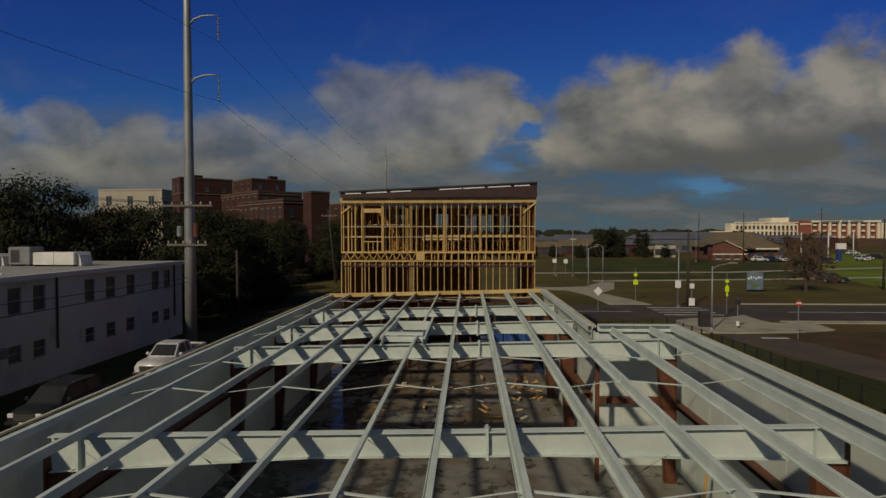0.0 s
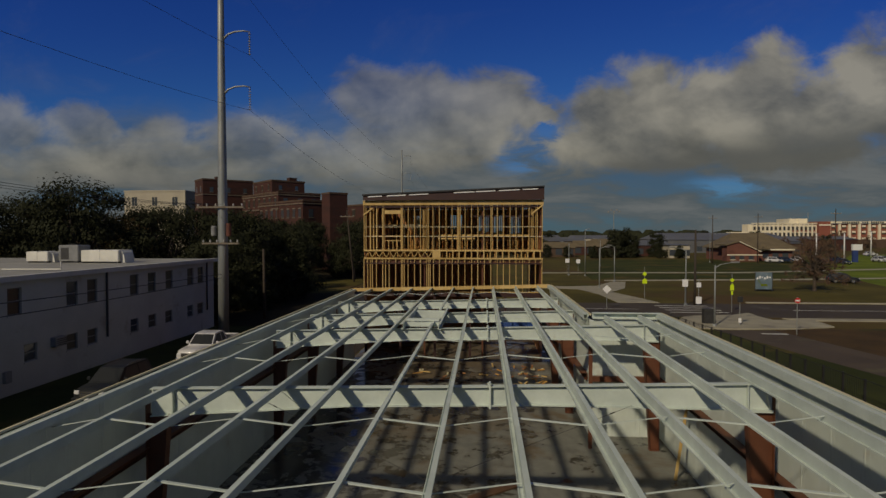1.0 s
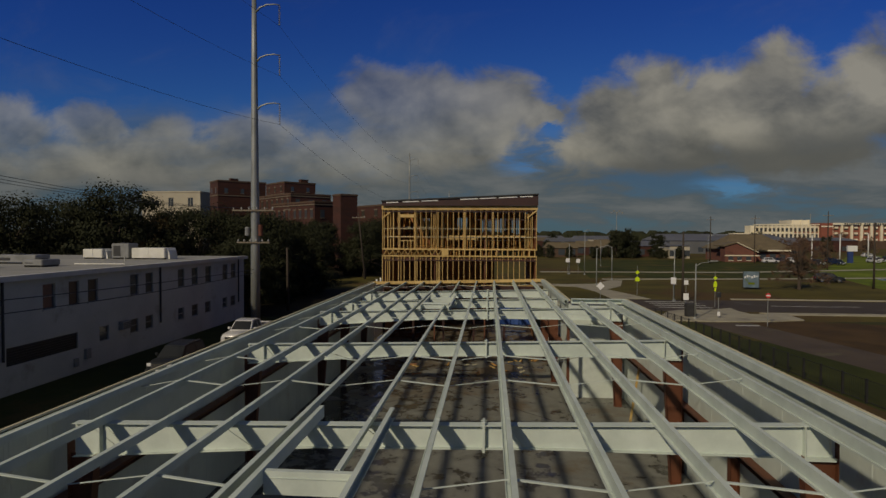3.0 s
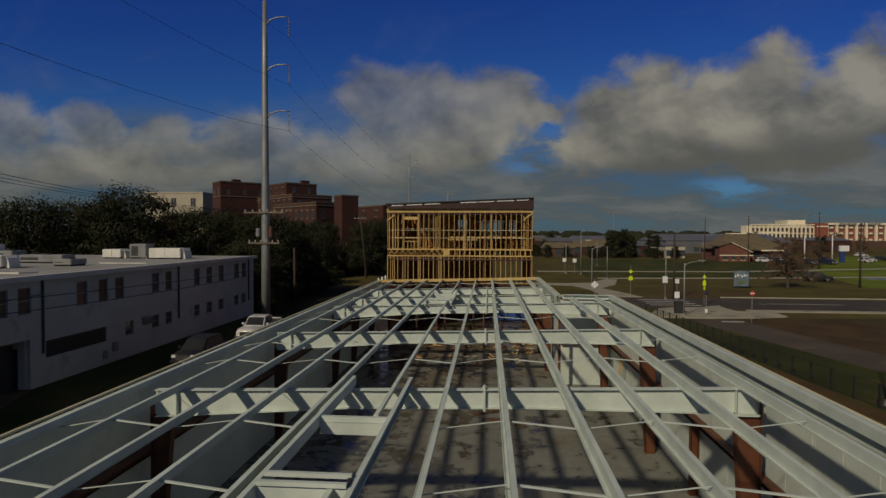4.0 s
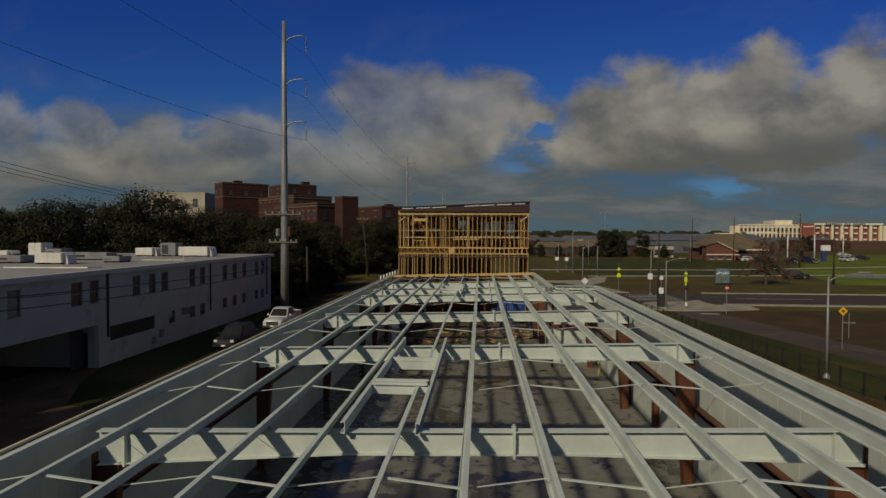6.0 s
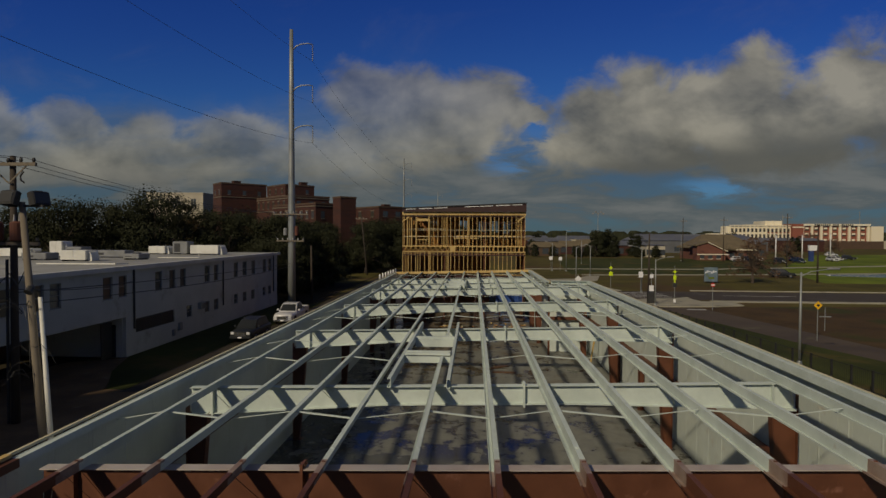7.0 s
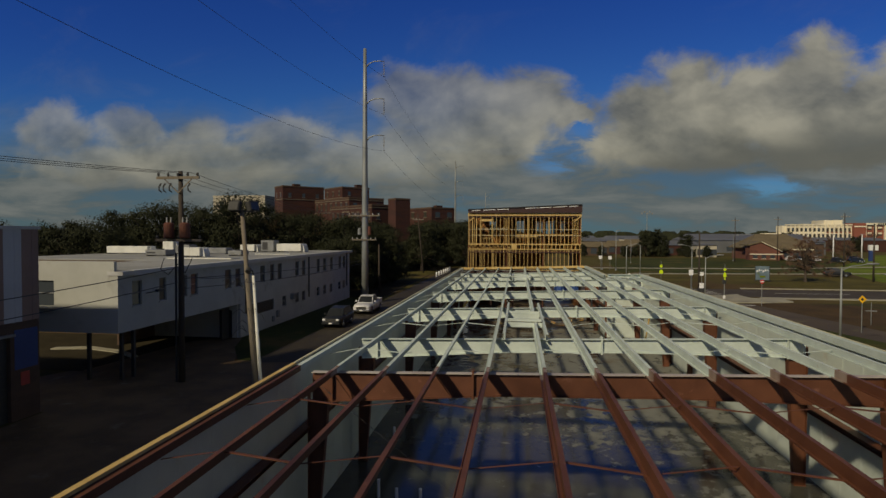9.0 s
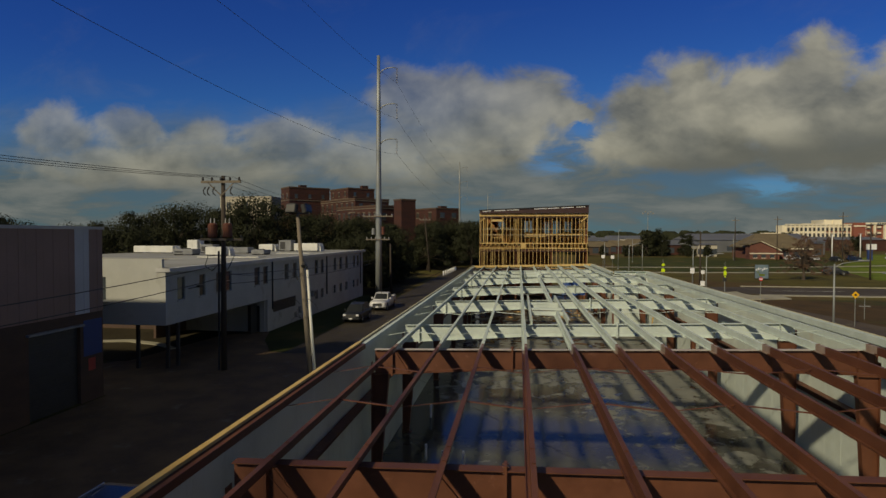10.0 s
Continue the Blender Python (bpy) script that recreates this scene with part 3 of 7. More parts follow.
ribbed_wall("wall_west", (WX + 0.1, Y_BACK), (WX + 0.1, Y_END), FLOOR, 4.75, 0.06, (1, 0), "white ribbed metal wall panels seen from inside")
ribbed_wall("wall_east", (EX - 0.2, Y_BACK), (EX - 0.2, Y_STEP), FLOOR, 5.04, 0.06, (-1, 0), "sunlit white ribbed metal wall panels")
ribbed_wall("wall_step", (NX, Y_STEP), (EX - 0.2, Y_STEP), FLOOR, 5.0, 0.06, (0, -1), "white ribbed metal end wall of the wider part")
ribbed_wall("wall_northeast", (NX, Y_STEP + 0.1), (NX, Y_END), FLOOR, 5.0, 0.06, (-1, 0), "white ribbed metal wall of the narrow part")


def z_profile(x, z, web=0.2, fl=0.070, t=0.012, lip=0.022):
    """Outline of a Z-shaped cold-formed section standing on z."""
    return [(x - fl, z), (x + t, z), (x + t, z + web - t), (x + fl, z + web - t), (x + fl, z + web - t - lip), (x + fl + t, z + web - t - lip),
            (x + fl + t, z + web), (x, z + web), (x, z + t), (x - fl + t, z + t), (x - fl + t, z + t + lip), (x - fl, z + t + lip)]


def eave(name, x, y0, y1, z, mat, inward, label, web=True):
    """Eave strut, trim strip and edge blocking along one side of the roof."""
    root = thing(name, label, "eave strut")
    s = inward
    if web:
        prof = [(0.02, 0.055), (0.13, 0.055), (0.13, -0.085), (0.02, -0.085), (0.02, -0.073), (0.118, -0.073), (0.118, 0.043), (0.02, 0.043)]
    else:
        prof = [(0.02, 0), (0.02, -0.015), (0.135, -0.015), (0.135, -0.19), (0.05, -0.19), (0.05, -0.203), (0.15, -0.203), (0.15, 0)]
    part("strut", extrude_y(B(), [(x + s * a, z + b) for a, b in prof], y0, y1), mat, root)
    part("sheet_closure", bx(B(), min(x, x + s * 0.012), max(x, x + s * 0.012), y0, y1, z - 0.45, z + (0.06 if web else -0.04)), mat, root)
    if not web:
        part("edge_trim", bx(B(), min(x - s * 0.012, x - s * 0.045), max(x - s * 0.012, x - s * 0.045), y0, y1, z - 0.1, z + 0.006), mat, root)
    return root


def blocking(x, y0, y1, z, w, h, label, wood=None):
    root = thing("edge_blocking", label, "lumber")
    y = y0
    while y < y1 - 0.1:
        e = min(y + rng.uniform(3.4, 4.9), y1)
        o = rng.uniform(-0.008, 0.008)
        part("board", bx(B(), x - w / 2 + o, x + w / 2 + o, y + 0.004, e - 0.004, z, z + h), wood or EDGE_LUMBER, root)
        y = e
    return root


ZW = 4.80
eave("west_eave_strut", WX + 0.06, RED_FROM, Y_END, ZW, WHITE_STEEL, 1, "white steel eave strut along the roof edge")
eave("west_eave_strut", WX + 0.06, Y_BACK, RED_FROM, ZW, RED_STEEL, 1, "red primed steel eave strut along the roof edge")
blocking(WX - 0.01, RED_FROM, Y_END, ZW + 0.066, 0.05, 0.046, "pale yellow lumber edge blocking on the eave")
blocking(WX + 0.01, Y_BACK, RED_FROM, ZW + 0.066, 0.11, 0.054, "bright yellow lumber edge blocking on the eave", LUMBER)
ZE = 5.28
eave("east_eave_strut", EX - 0.2, RED_FROM, Y_STEP + 0.1, ZE, WHITE_STEEL, -1, "white steel eave strut along the roof edge", False)
eave("east_eave_strut", EX - 0.2, Y_BACK, RED_FROM, ZE, RED_STEEL, -1, "red primed steel eave strut along the roof edge", False)
blocking(EX - 0.125, Y_BACK, Y_STEP + 0.1, ZE - 0.07, 0.06, 0.085, "pale lumber edge blocking on the eave")
eave("narrow_eave_strut", NX - 0.05, Y_STEP + 0.2, Y_END, 5.2, WHITE_STEEL, -1, "white steel eave strut along the roof edge", False)
blocking(NX + 0.06, Y_STEP + 0.2, Y_END, 5.14, 0.05, 0.08, "pale lumber edge blocking on the eave")


solid("step_eave_strut", extrude_x(B(), [(Y_STEP - 0.12, 5.05), (Y_STEP + 0.10, 5.05), (Y_STEP + 0.10, 5.29), (Y_STEP - 0.12, 5.29), (Y_STEP - 0.12, 5.26), (Y_STEP + 0.06, 5.26), (Y_STEP + 0.06, 5.08), (Y_STEP - 0.12, 5.08)], NX + 0.1, EX - 0.1),
      WHITE_STEEL, "white steel strut on top of the end wall", "eave strut")


def frame_steel(y, x1, mat, depth, label, inner=True, splice=0.5, flange=None):
    """A rigid frame: tapered rafter with flanges, end plates and tapered columns."""
    root = thing("steel_frame", label, "steel frame", group="roof frames")
    x0 = -7.55
    f = 0.105

    def under(x):
        left = max(0.0, 1 - (x - x0) / 4.8)
        right = max(0.0, (x - 1.5) / 5.4)
        return rafter_top(x) - depth - 0.22 * left - 0.16 * right

    xs = [x0, x0 + 1.6, x0 + 3.2, x0 + 4.8, 0.0, 1.5, 3.0, x1]
    part("web", loft(B(), [[(x, y - 0.006, under(x)), (x, y + 0.006, under(x)), (x, y + 0.006, rafter_top(x) - 0.012), (x, y - 0.006, rafter_top(x) - 0.012)] for x in xs]), mat, root)
    part("top_flange", loft(B(), [[(x, y - f, rafter_top(x) - 0.014), (x, y + f, rafter_top(x) - 0.014), (x, y + f, rafter_top(x)), (x, y - f, rafter_top(x))] for x in xs]), flange or mat, root)
    part("bottom_flange", loft(B(), [[(x, y - f, under(x) - 0.014), (x, y + f, under(x) - 0.014), (x, y + f, under(x)), (x, y - f, under(x))] for x in xs]), mat, root)
    for px in (splice, ):
        t = rafter_top(px)
        bm = bx(B(), px - 0.022, px + 0.022, y - f - 0.01, y + f + 0.01, under(px) - 0.07, t + 0.075)
        for z in (under(px) - 0.045, under(px) + 0.05, t - 0.05, t + 0.045):
            for yy in (y - 0.06, y + 0.06):
                tube(bm, [(px - 0.05, yy, z), (px + 0.05, yy, z)], 0.012, 6)
        part("splice_plate", bm, mat, root, "bolted splice plate")
    kx = x0 + 0.55
    part("knee_plate", bx(B(), kx - 0.02, kx + 0.02, y - f - 0.01, y + f + 0.01, under(kx) - 0.06, rafter_top(kx) + 0.07), mat, root)
    part("stiffener", bar(B(), (kx + 0.06, y - 0.012, rafter_top(kx) - 0.1), (kx + 0.55, y - 0.012, under(kx + 0.5) + 0.06), 0.012, 0.06), mat, root)
    for cx, w0, w1, ztop in ((x0 + 0.02, 0.24, 0.54, under(x0 + 0.3)), (x1 - 0.1, 0.32, 0.58, under(x1))):
        s = 1 if cx < 0 else -1
        outer = cx - s * 0.12
        col = RED_STEEL
        prof = [(FLOOR, w0), (ztop + 0.02, w1)]
        part("column_web", loft(B(), [[(outer, y - 0.005, z), (outer, y + 0.005, z), (outer + s * w, y + 0.005, z), (outer + s * w, y - 0.005, z)] for z, w in prof]), col, root)
        part("column_flange", bx(B(), outer - 0.006, outer + 0.006, y - 0.1, y + 0.1, FLOOR, ztop + 0.35), col, root)
        part("column_flange", loft(B(), [[(outer + s * w - 0.006, y - 0.1, z), (outer + s * w + 0.006, y - 0.1, z), (outer + s * w + 0.006, y + 0.1, z), (outer + s * w - 0.006, y + 0.1, z)] for z, w in prof]), col, root)
        part("base_plate", bx(B(), min(outer, outer + s * 0.34), max(outer, outer + s * 0.34), y - 0.14, y + 0.14, FLOOR, FLOOR + 0.025), col, root)
    if x1 > 5:
        sx = x1 - 0.54
        part("knee_stiffener", bx(B(), sx - 0.008, sx + 0.008, y - f, y - 0.008, under(sx) + 0.002, rafter_top(sx) - 0.016), mat, root)
        part("knee_stiffener", bx(B(), sx - 0.04, x1 - 0.02, y - f - 0.006, y + f + 0.006, under(x1) - 0.05, under(x1) - 0.016), mat, root)
    if inner:
        zt = under(4.2)
        for name, b in (("post_web", (4.19, 4.21, y - 0.05, y + 0.05)), ("post_flange", (4.14, 4.26, y - 0.06, y - 0.051)), ("post_flange", (4.14, 4.26, y + 0.051, y + 0.06))):
            part(name, bx(B(), *b, FLOOR, zt - 0.014), RED_STEEL, root)
    for i, px in enumerate(PURLINS):
        if px < x1 - 0.3 and i % 2 == 0:
            part("flange_brace", bar(B(), (px + 0.35, y - 0.05, under(px + 0.35) + 0.02), (px + 0.04, y - 0.5, rafter_top(px) + 0.05), 0.035, 0.006), mat, root)
    return root


for y in RAFTERS:
    red = y < -12
    frame_steel(y, 4.2 if y > Y_STEP else 6.62, RED_STEEL if red else WHITE_STEEL, 0.55 if red else 0.43,
                "red primed steel rafter frame on tapered columns" if red else "white painted steel rafter frame on red columns", inner=y == 16.5, splice=-3.36 if red else 0.45, flange=OVERSPRAY if y == -12.55 else None)

# straps between purlins sit at thirds of each bay
STRAPS = []
lines = sorted(RAFTERS + [Y_END, Y_BACK])
for a, b in zip(lines, lines[1:]):
    STRAPS += [a + (b - a) / 3, a + 2 * (b - a) / 3] if b - a > 6 else [(a + b) / 2]


OPENINGS = [(-5.30, -2.40, -8.05, 0.62), (17.0, 20.10, 16.25, 21.05)]   # rails, far header, ends of the side channels
CUT_PURLIN = 4


def purlin(i, y0, y1, mat, label):
    x = PURLINS[i]
    z = rafter_top(x)
    root = thing("roof_purlin", label, "purlin", group="roof purlins")
    if mat is RED_STEEL:
        part("section", extrude_y(B(), z_profile(x, z), y0, y1 - 0.5), mat, root)
        part("oversprayed_end", extrude_y(B(), z_profile(x, z), y1 - 0.498, y1), PINK_STEEL, root, "red steel with white overspray")
    else:
        stops = [y0] + ([v for a, b, _, _ in OPENINGS for v in (a - 0.12, b + 0.10)] if i == CUT_PURLIN else []) + [y1]
        for ya, yb in zip(stops[::2], stops[1::2]):
            part("section", extrude_y(B(), z_profile(x, z), ya, yb), mat, root)
    bm = B()
    for y in RAFTERS:
        if y0 - 0.2 <= y <= y1 + 0.2:
            for yy in (y - 0.28, y + 0.28):
                if y0 < yy < y1:
                    for xx in (x + 0.03, x + 0.06):
                        tube(bm, [(xx, yy, z + 0.2), (xx, yy, z + 0.215)], 0.014, 6)
    part("bolts", bm, mat, root, "small bolt heads", kind="stuff")
    nxt = PURLINS[i + 1] if i + 1 < len(PURLINS) else None
    if nxt is not None:
        zn = rafter_top(nxt)
        for y in STRAPS:
            if y0 <= y <= y1 and not (y > Y_STEP and nxt > NX) and not (i in (CUT_PURLIN - 1, CUT_PURLIN) and any(a < y < b for a, b, _, _ in OPENINGS)):
                if i % 2 == 0:
                    part("strap", bar(B(), (x + 0.02, y, z + 0.135), (nxt - 0.02, y - 0.1, zn + 0.02), 0.05, 0.02), mat, root)
                else:
                    part("strap", bar(B(), (x + 0.02, y - 0.1, z + 0.02), (nxt - 0.02, y, zn + 0.135), 0.022, 0.012), mat, root)
    return root


for i, px in enumerate(PURLINS):
    far = Y_END if px < NX else Y_STEP
    purlin(i, RED_FROM, far, WHITE_STEEL, "white painted Z-shaped steel roof purlin")
    purlin(i, Y_BACK, RED_FROM - 0.01, RED_STEEL, "red primed Z-shaped steel roof purlin")
for y in STRAPS:
    mat = WHITE_STEEL if y > RED_FROM else RED_STEEL
    x, z = PURLINS[0], rafter_top(PURLINS[0])
    solid("eave_strap", bar(B(), (WX + 0.1, y, z - 0.05), (x, y - 0.1, z + 0.17), 0.03, 0.012), mat, "thin steel strap tying the first purlin to the eave", "steel strap", group="eave straps")


for y in (5.0, 9.2):
    root = thing("door_jamb", "dark red steel door jamb against the white wall", "door jamb", group="door jambs")
    part("web", bx(B(), EX - 0.48, EX - 0.27, y - 0.006, y + 0.006, FLOOR, 2.6), RED_STEEL, root)
    for xx in (EX - 0.49, EX - 0.26):
        part("flange", bx(B(), xx - 0.006, xx + 0.006, y - 0.09, y + 0.09, FLOOR, 2.6), RED_STEEL, root)
    part("base_plate", bx(B(), EX - 0.52, EX - 0.24, y - 0.12, y + 0.12, FLOOR, FLOOR + 0.02), RED_STEEL, root)


def girt(x, y0, y1, z, s, label):
    return solid("wall_girt", extrude_y(B(), [(x, z - 0.13), (x + s * 0.1, z - 0.13), (x + s * 0.1, z - 0.118), (x + s * 0.012, z - 0.118), (x + s * 0.012, z + 0.118), (x + s * 0.27, z + 0.118), (x + s * 0.27, z + 0.13), (x, z + 0.13)], y0, y1),
                 RED_STEEL, label, "wall girt", group="wall girts")


girt(WX + 0.14, Y_BACK, Y_END, 3.12, 1, "red primed steel girt along the wall panels")
girt(EX - 0.25, Y_BACK, Y_STEP, 2.75, -1, "red primed steel girt along the wall panels")
girt(NX - 0.04, Y_STEP + 0.2, Y_END, 2.75, -1, "red primed steel girt along the wall panels")
solid("wall_girt", extrude_x(B(), [(Y_STEP - 0.05, 2.65), (Y_STEP - 0.25, 2.65), (Y_STEP - 0.25, 2.85), (Y_STEP - 0.05, 2.85)], NX, EX - 0.3), RED_STEEL,
      "red primed steel girt across the end wall", "wall girt", group="wall girts")


def roof_opening(y0, y1, ya, yb, mat, label):
    """Framed opening where one purlin is cut: side channels, far and near header, twin curb rails."""
    root = thing("roof_opening_frame", label, "steel frame", group="roof opening frames")
    xl, xr = -2.66, -1.36
    z = rafter_top((xl + xr) / 2) + 0.004
    for x, s in ((xl, -1), (xr, 1)):
        prof = [(0, 0), (0.085, 0), (0.085, 0.03), (0.073, 0.03), (0.073, 0.012), (0.012, 0.012), (0.012, 0.208), (0.073, 0.208), (0.073, 0.19), (0.085, 0.19), (0.085, 0.22), (0, 0.22)]
        part("side_channel", extrude_y(B(), [(x + s * a, z + b) for a, b in prof], ya, yb), mat, root)
    part("far_header", extrude_x(B(), [(y1, z - 0.15), (y1 + 0.09, z - 0.15), (y1 + 0.09, z - 0.138), (y1 + 0.012, z - 0.138), (y1 + 0.012, z + 0.178), (y1 + 0.09, z + 0.178), (y1 + 0.09, z + 0.19), (y1, z + 0.19)], xl + 0.004, xr - 0.004), mat, root)
    part("header_lip", bx(B(), xl + 0.004, xr - 0.004, y1 - 0.014, y1 - 0.002, z + 0.09, z + 0.10), mat, root)
    part("near_header", extrude_x(B(), [(y0 - 0.12, z), (y0 - 0.04, z), (y0 - 0.04, z + 0.012), (y0 - 0.108, z + 0.012), (y0 - 0.108, z + 0.17), (y0 - 0.04, z + 0.17), (y0 - 0.04, z + 0.182), (y0 - 0.12, z + 0.182)], xl + 0.004, xr - 0.004), mat, root)
    for d in (-0.14, 0.16):
        part("curb_rail", bx(B(), xl + 0.02, xr - 0.02, y0 + d - 0.035, y0 + d + 0.035, z + 0.224, z + 0.285), mat, root)
    part("corner_clip", bx(B(), xr - 0.06, xr - 0.004, y0 - 0.08, y0 + 0.10, z + 0.1, z + 0.26), DARK_METAL, root, "dark corner clip")
    return root


for o in OPENINGS:
    roof_opening(*o, WHITE_STEEL, "white steel frame round an opening in the roof")


def brace_rod(x0, y0, x1, y1, z):
    root = thing("bracing_rod", "thin steel rod bracing across the roof bay", "bracing rod", group="roof bracing rods")
    part("rod", tube(B(), [(x0, y0, z), (x1, y1, z)], 0.004, 6), DARK_METAL, root)
    for x, y, s in ((x0, y0, 1), (x1, y1, -1)):
        k = Vector((x1 - x0, y1 - y0)).normalized() * s * 0.7
        part("turnbuckle", tube(B(), [(x + k.x, y + k.y, z), (x + k.x * 1.25, y + k.y * 1.25, z)], 0.012, 8), DARK_METAL, root)


brace_rod(-4.0, 0.4, 3.6, 8.3, 4.5)
brace_rod(3.4, 0.4, -4.9, 8.3, 4.47)
brace_rod(-7.3, -12.7, -1.15, -21.2, 4.35)

# end ledger at the timber building
root = thing("end_ledger", "yellow lumber ledger boards along the roof end", "lumber")
for k in range(4):
    xa, xb = WX + k * 3.1, min(WX + (k + 1) * 3.1, NX)
    part("board", loft(B(), [[(x, Y_END + 0.02, rafter_top(x) + 0.06 - 0.02), (x, Y_END + 0.1, rafter_top(x) + 0.04), (x, Y_END + 0.1, rafter_top(x) + 0.25), (x, Y_END + 0.02, rafter_top(x) + 0.25)] for x in (xa + 0.003, xb - 0.003)]), LUMBER, root)


# ---- timber-framed building ----
def timber_building():
    root = thing("timber_frame_building", "two-storey yellow stud-framed building under red roof steel", "building", at=(0, 0, 0))
    x0, x1, yf, yb = -7.35, 3.95, 31.25, 43.5
    zs, zm0, zm1, zt = FLOOR, 6.85, 7.30, 10.42
    zl = 4.72
    stud_lo = finish(bx(B(), -0.02, 0.02, 0, 0.14, 0, zm0 - 0.1 - zl), "stud", LUMBER)
    stud_hi = finish(bx(B(), -0.02, 0.02, 0, 0.14, 0, zt - 0.1 - zm1), "stud", LUMBER)
    stud_in = finish(bx(B(), -0.02, 0.02, 0, 0.09, 0, zt - 0.1 - zm1), "stud", LUMBER_REDDER)

    def put(me, x, y, z, label=""):
        o = part("stud", me, None, root, label)
        o.location = (x, y, z)

    n = 29
    for i in range(n):
        x = x0 + 0.03 + (x1 - x0 - 0.06) * i / (n - 1)
        opening = -5.95 < x < -5.0
        put(stud_lo, x + rng.uniform(-0.02, 0.02), yf, zl)
        if not opening:
            put(stud_hi, x + rng.uniform(-0.025, 0.025), yf, zm1)
    for x in (-7.2, -6.9, -6.05, -4.95, -4.85, -3.3, -3.2, -1.36, -1.28, -1.2, 3.6, 3.5, 0.8):
        put(stud_hi, x, yf, zm1)
        if x < -2:
            put(stud_lo, x + 0.1, yf, zl)
    for z, h in ((zt - 0.1, 0.05), (zt - 0.05, 0.05), (zm1 - 0.05, 0.05), (zm1, 0.05), (zm0 - 0.1, 0.05), (zm0 - 0.05, 0.05), (zl - 0.05, 0.05)):
        xa = x0
        while xa < x1 - 0.05:
            xb = min(xa + rng.uniform(3.0, 4.6), x1)
            part("plate", bx(B(), xa + 0.003, xb - 0.003, yf - 0.01, yf + 0.15, z, z + h - 0.003), LUMBER, root)
            xa = xb
    # joist ends and rim steel under both top plates
    tick = finish(bx(B(), -0.022, 0.022, 0, 0.10, 0, 0.17), "joist_end", LUMBER)
    for z0, z1 in ((zt - 0.30, zt - 0.12), (zm0 - 0.30, zm0 - 0.12)):
        for k in range(36):
            o = part("joist_end", tick, None, root)
            o.location = (x0 + 0.14 + k * (x1 - x0 - 0.28) / 35 + rng.uniform(-0.03, 0.03), yf + 0.155, z0)
        part("rim_steel", bx(B(), x0 + 0.04, x1 - 0.04, yf - 0.004, yf - 0.002 + 0.05, z0 - 0.10, z0 - 0.02), MAROON, root, "dark red rim channel")
    # assumed beam and posts; studs left out below so the storey stays dark
    part("lower_beam", bx(B(), x0, x1, yf - 0.02, yf + 0.16, zl - 0.32, zl - 0.052), MAROON, root, "dark red steel beam")
    for k in range(6):
        x = x0 + 0.1 + (x1 - x0 - 0.2) * k / 5
        part("post", bx(B(), x - 0.07, x + 0.07, yf, yf + 0.14, zs, zl - 0.322), MAROON, root, "dark red steel post")
    # header beam along the top and rough opening
    part("header_beam", bx(B(), x0 - 0.03, x1 + 0.03, yf - 0.05, yf - 0.012, zt - 0.25, zt + 0.05), LUMBER, root)
    part("sill", bx(B(), -6.0, -4.95, yf, yf + 0.14, 7.9, 7.95), LUMBER, root)
    part("header", bx(B(), -6.0, -4.95, yf, yf + 0.14, 9.62, 9.85), LUMBER, root)
    for x in (-5.75, -5.47, -5.2):
        part("cripple", bx(B(), x - 0.02, x + 0.02, yf, yf + 0.14, 7.35, 7.9), LUMBER, root)
    # floor trusses seen end on behind the rim, with diagonal webs on part of the front
    for k in range(16):
        x = -2.05 + k * 0.39
        part("joist_hanger", bx(B(), x - 0.035, x + 0.035, yf + 0.0, yf + 0.1, zm0 + 0.004, zm1 - 0.056), LUMBER, root)
    part("rim_block", bx(B(), -2.95, -2.45, yf - 0.014, yf + 0.12, zm0 + 0.004, zm1 - 0.056), LUMBER, root)
    for k in range(11):
        a = x0 + 0.1 + k * 0.45
        if a < -3.0:
            part("truss_web", bar(B(), (a, yf + 0.04, zm0 + 0.02), (a + 0.22, yf + 0.04, zm1 - 0.06), 0.035, 0.035), LUMBER, root)
            part("truss_web", bar(B(), (a + 0.22, yf + 0.04, zm1 - 0.06), (a + 0.45, yf + 0.04, zm0 + 0.02), 0.035, 0.035), LUMBER, root)
    for k in range(24):
        x = x0 + 0.25 + k * 0.475
        part("floor_joist", bx(B(), x - 0.02, x + 0.02, yf + 0.16, yb - 0.2, zm0 + 0.02, zm1 - 0.052), LUMBER_REDDER, root)
    part("floor_deck", bx(B(), x0 + 0.02, x1 - 0.02, yf + 0.17, yb - 0.16, zm1, zm1 + 0.022), LUMBER_REDDER, root)
    # noggings and corner braces
    for z, mat in ((8.18, EDGE_LUMBER), (8.78, EDGE_LUMBER)):
        part("nogging", bx(B(), x0 + 0.05, x1 - 0.05, yf + 0.05, yf + 0.09, z, z + 0.035), mat, root)
    for xa, xb, z, m in ((-6.9, -4.9, 8.16, LUMBER), (-2.6, -0.3, 8.02, LUMBER), (-2.5, 3.2, 8.22, LUMBER), (-0.6, 1.2, 9.42, MAROON), (1.6, 3.3, 9.42, MAROON)):
        part("rail", bx(B(), xa, xb, yf + 0.145, yf + 0.185, z, z + 0.09), m, root)
    for x in (-6.75, -6.55, -4.75, -3.55, -3.45, -2.85, 0.35, 3.25, 3.35):
        put(stud_hi, x, yf + 0.16, zm1)
    part("corner_brace", bar(B(), (x0, yf - 0.06, 9.55), (x0 + 0.6, yf - 0.06, 10.0), 0.03, 0.09), LUMBER, root)
    part("corner_brace", bar(B(), (x1 - 0.7, yf - 0.06, 9.6), (x1 - 0.02, yf - 0.06, 10.15), 0.03, 0.09), LUMBER, root)
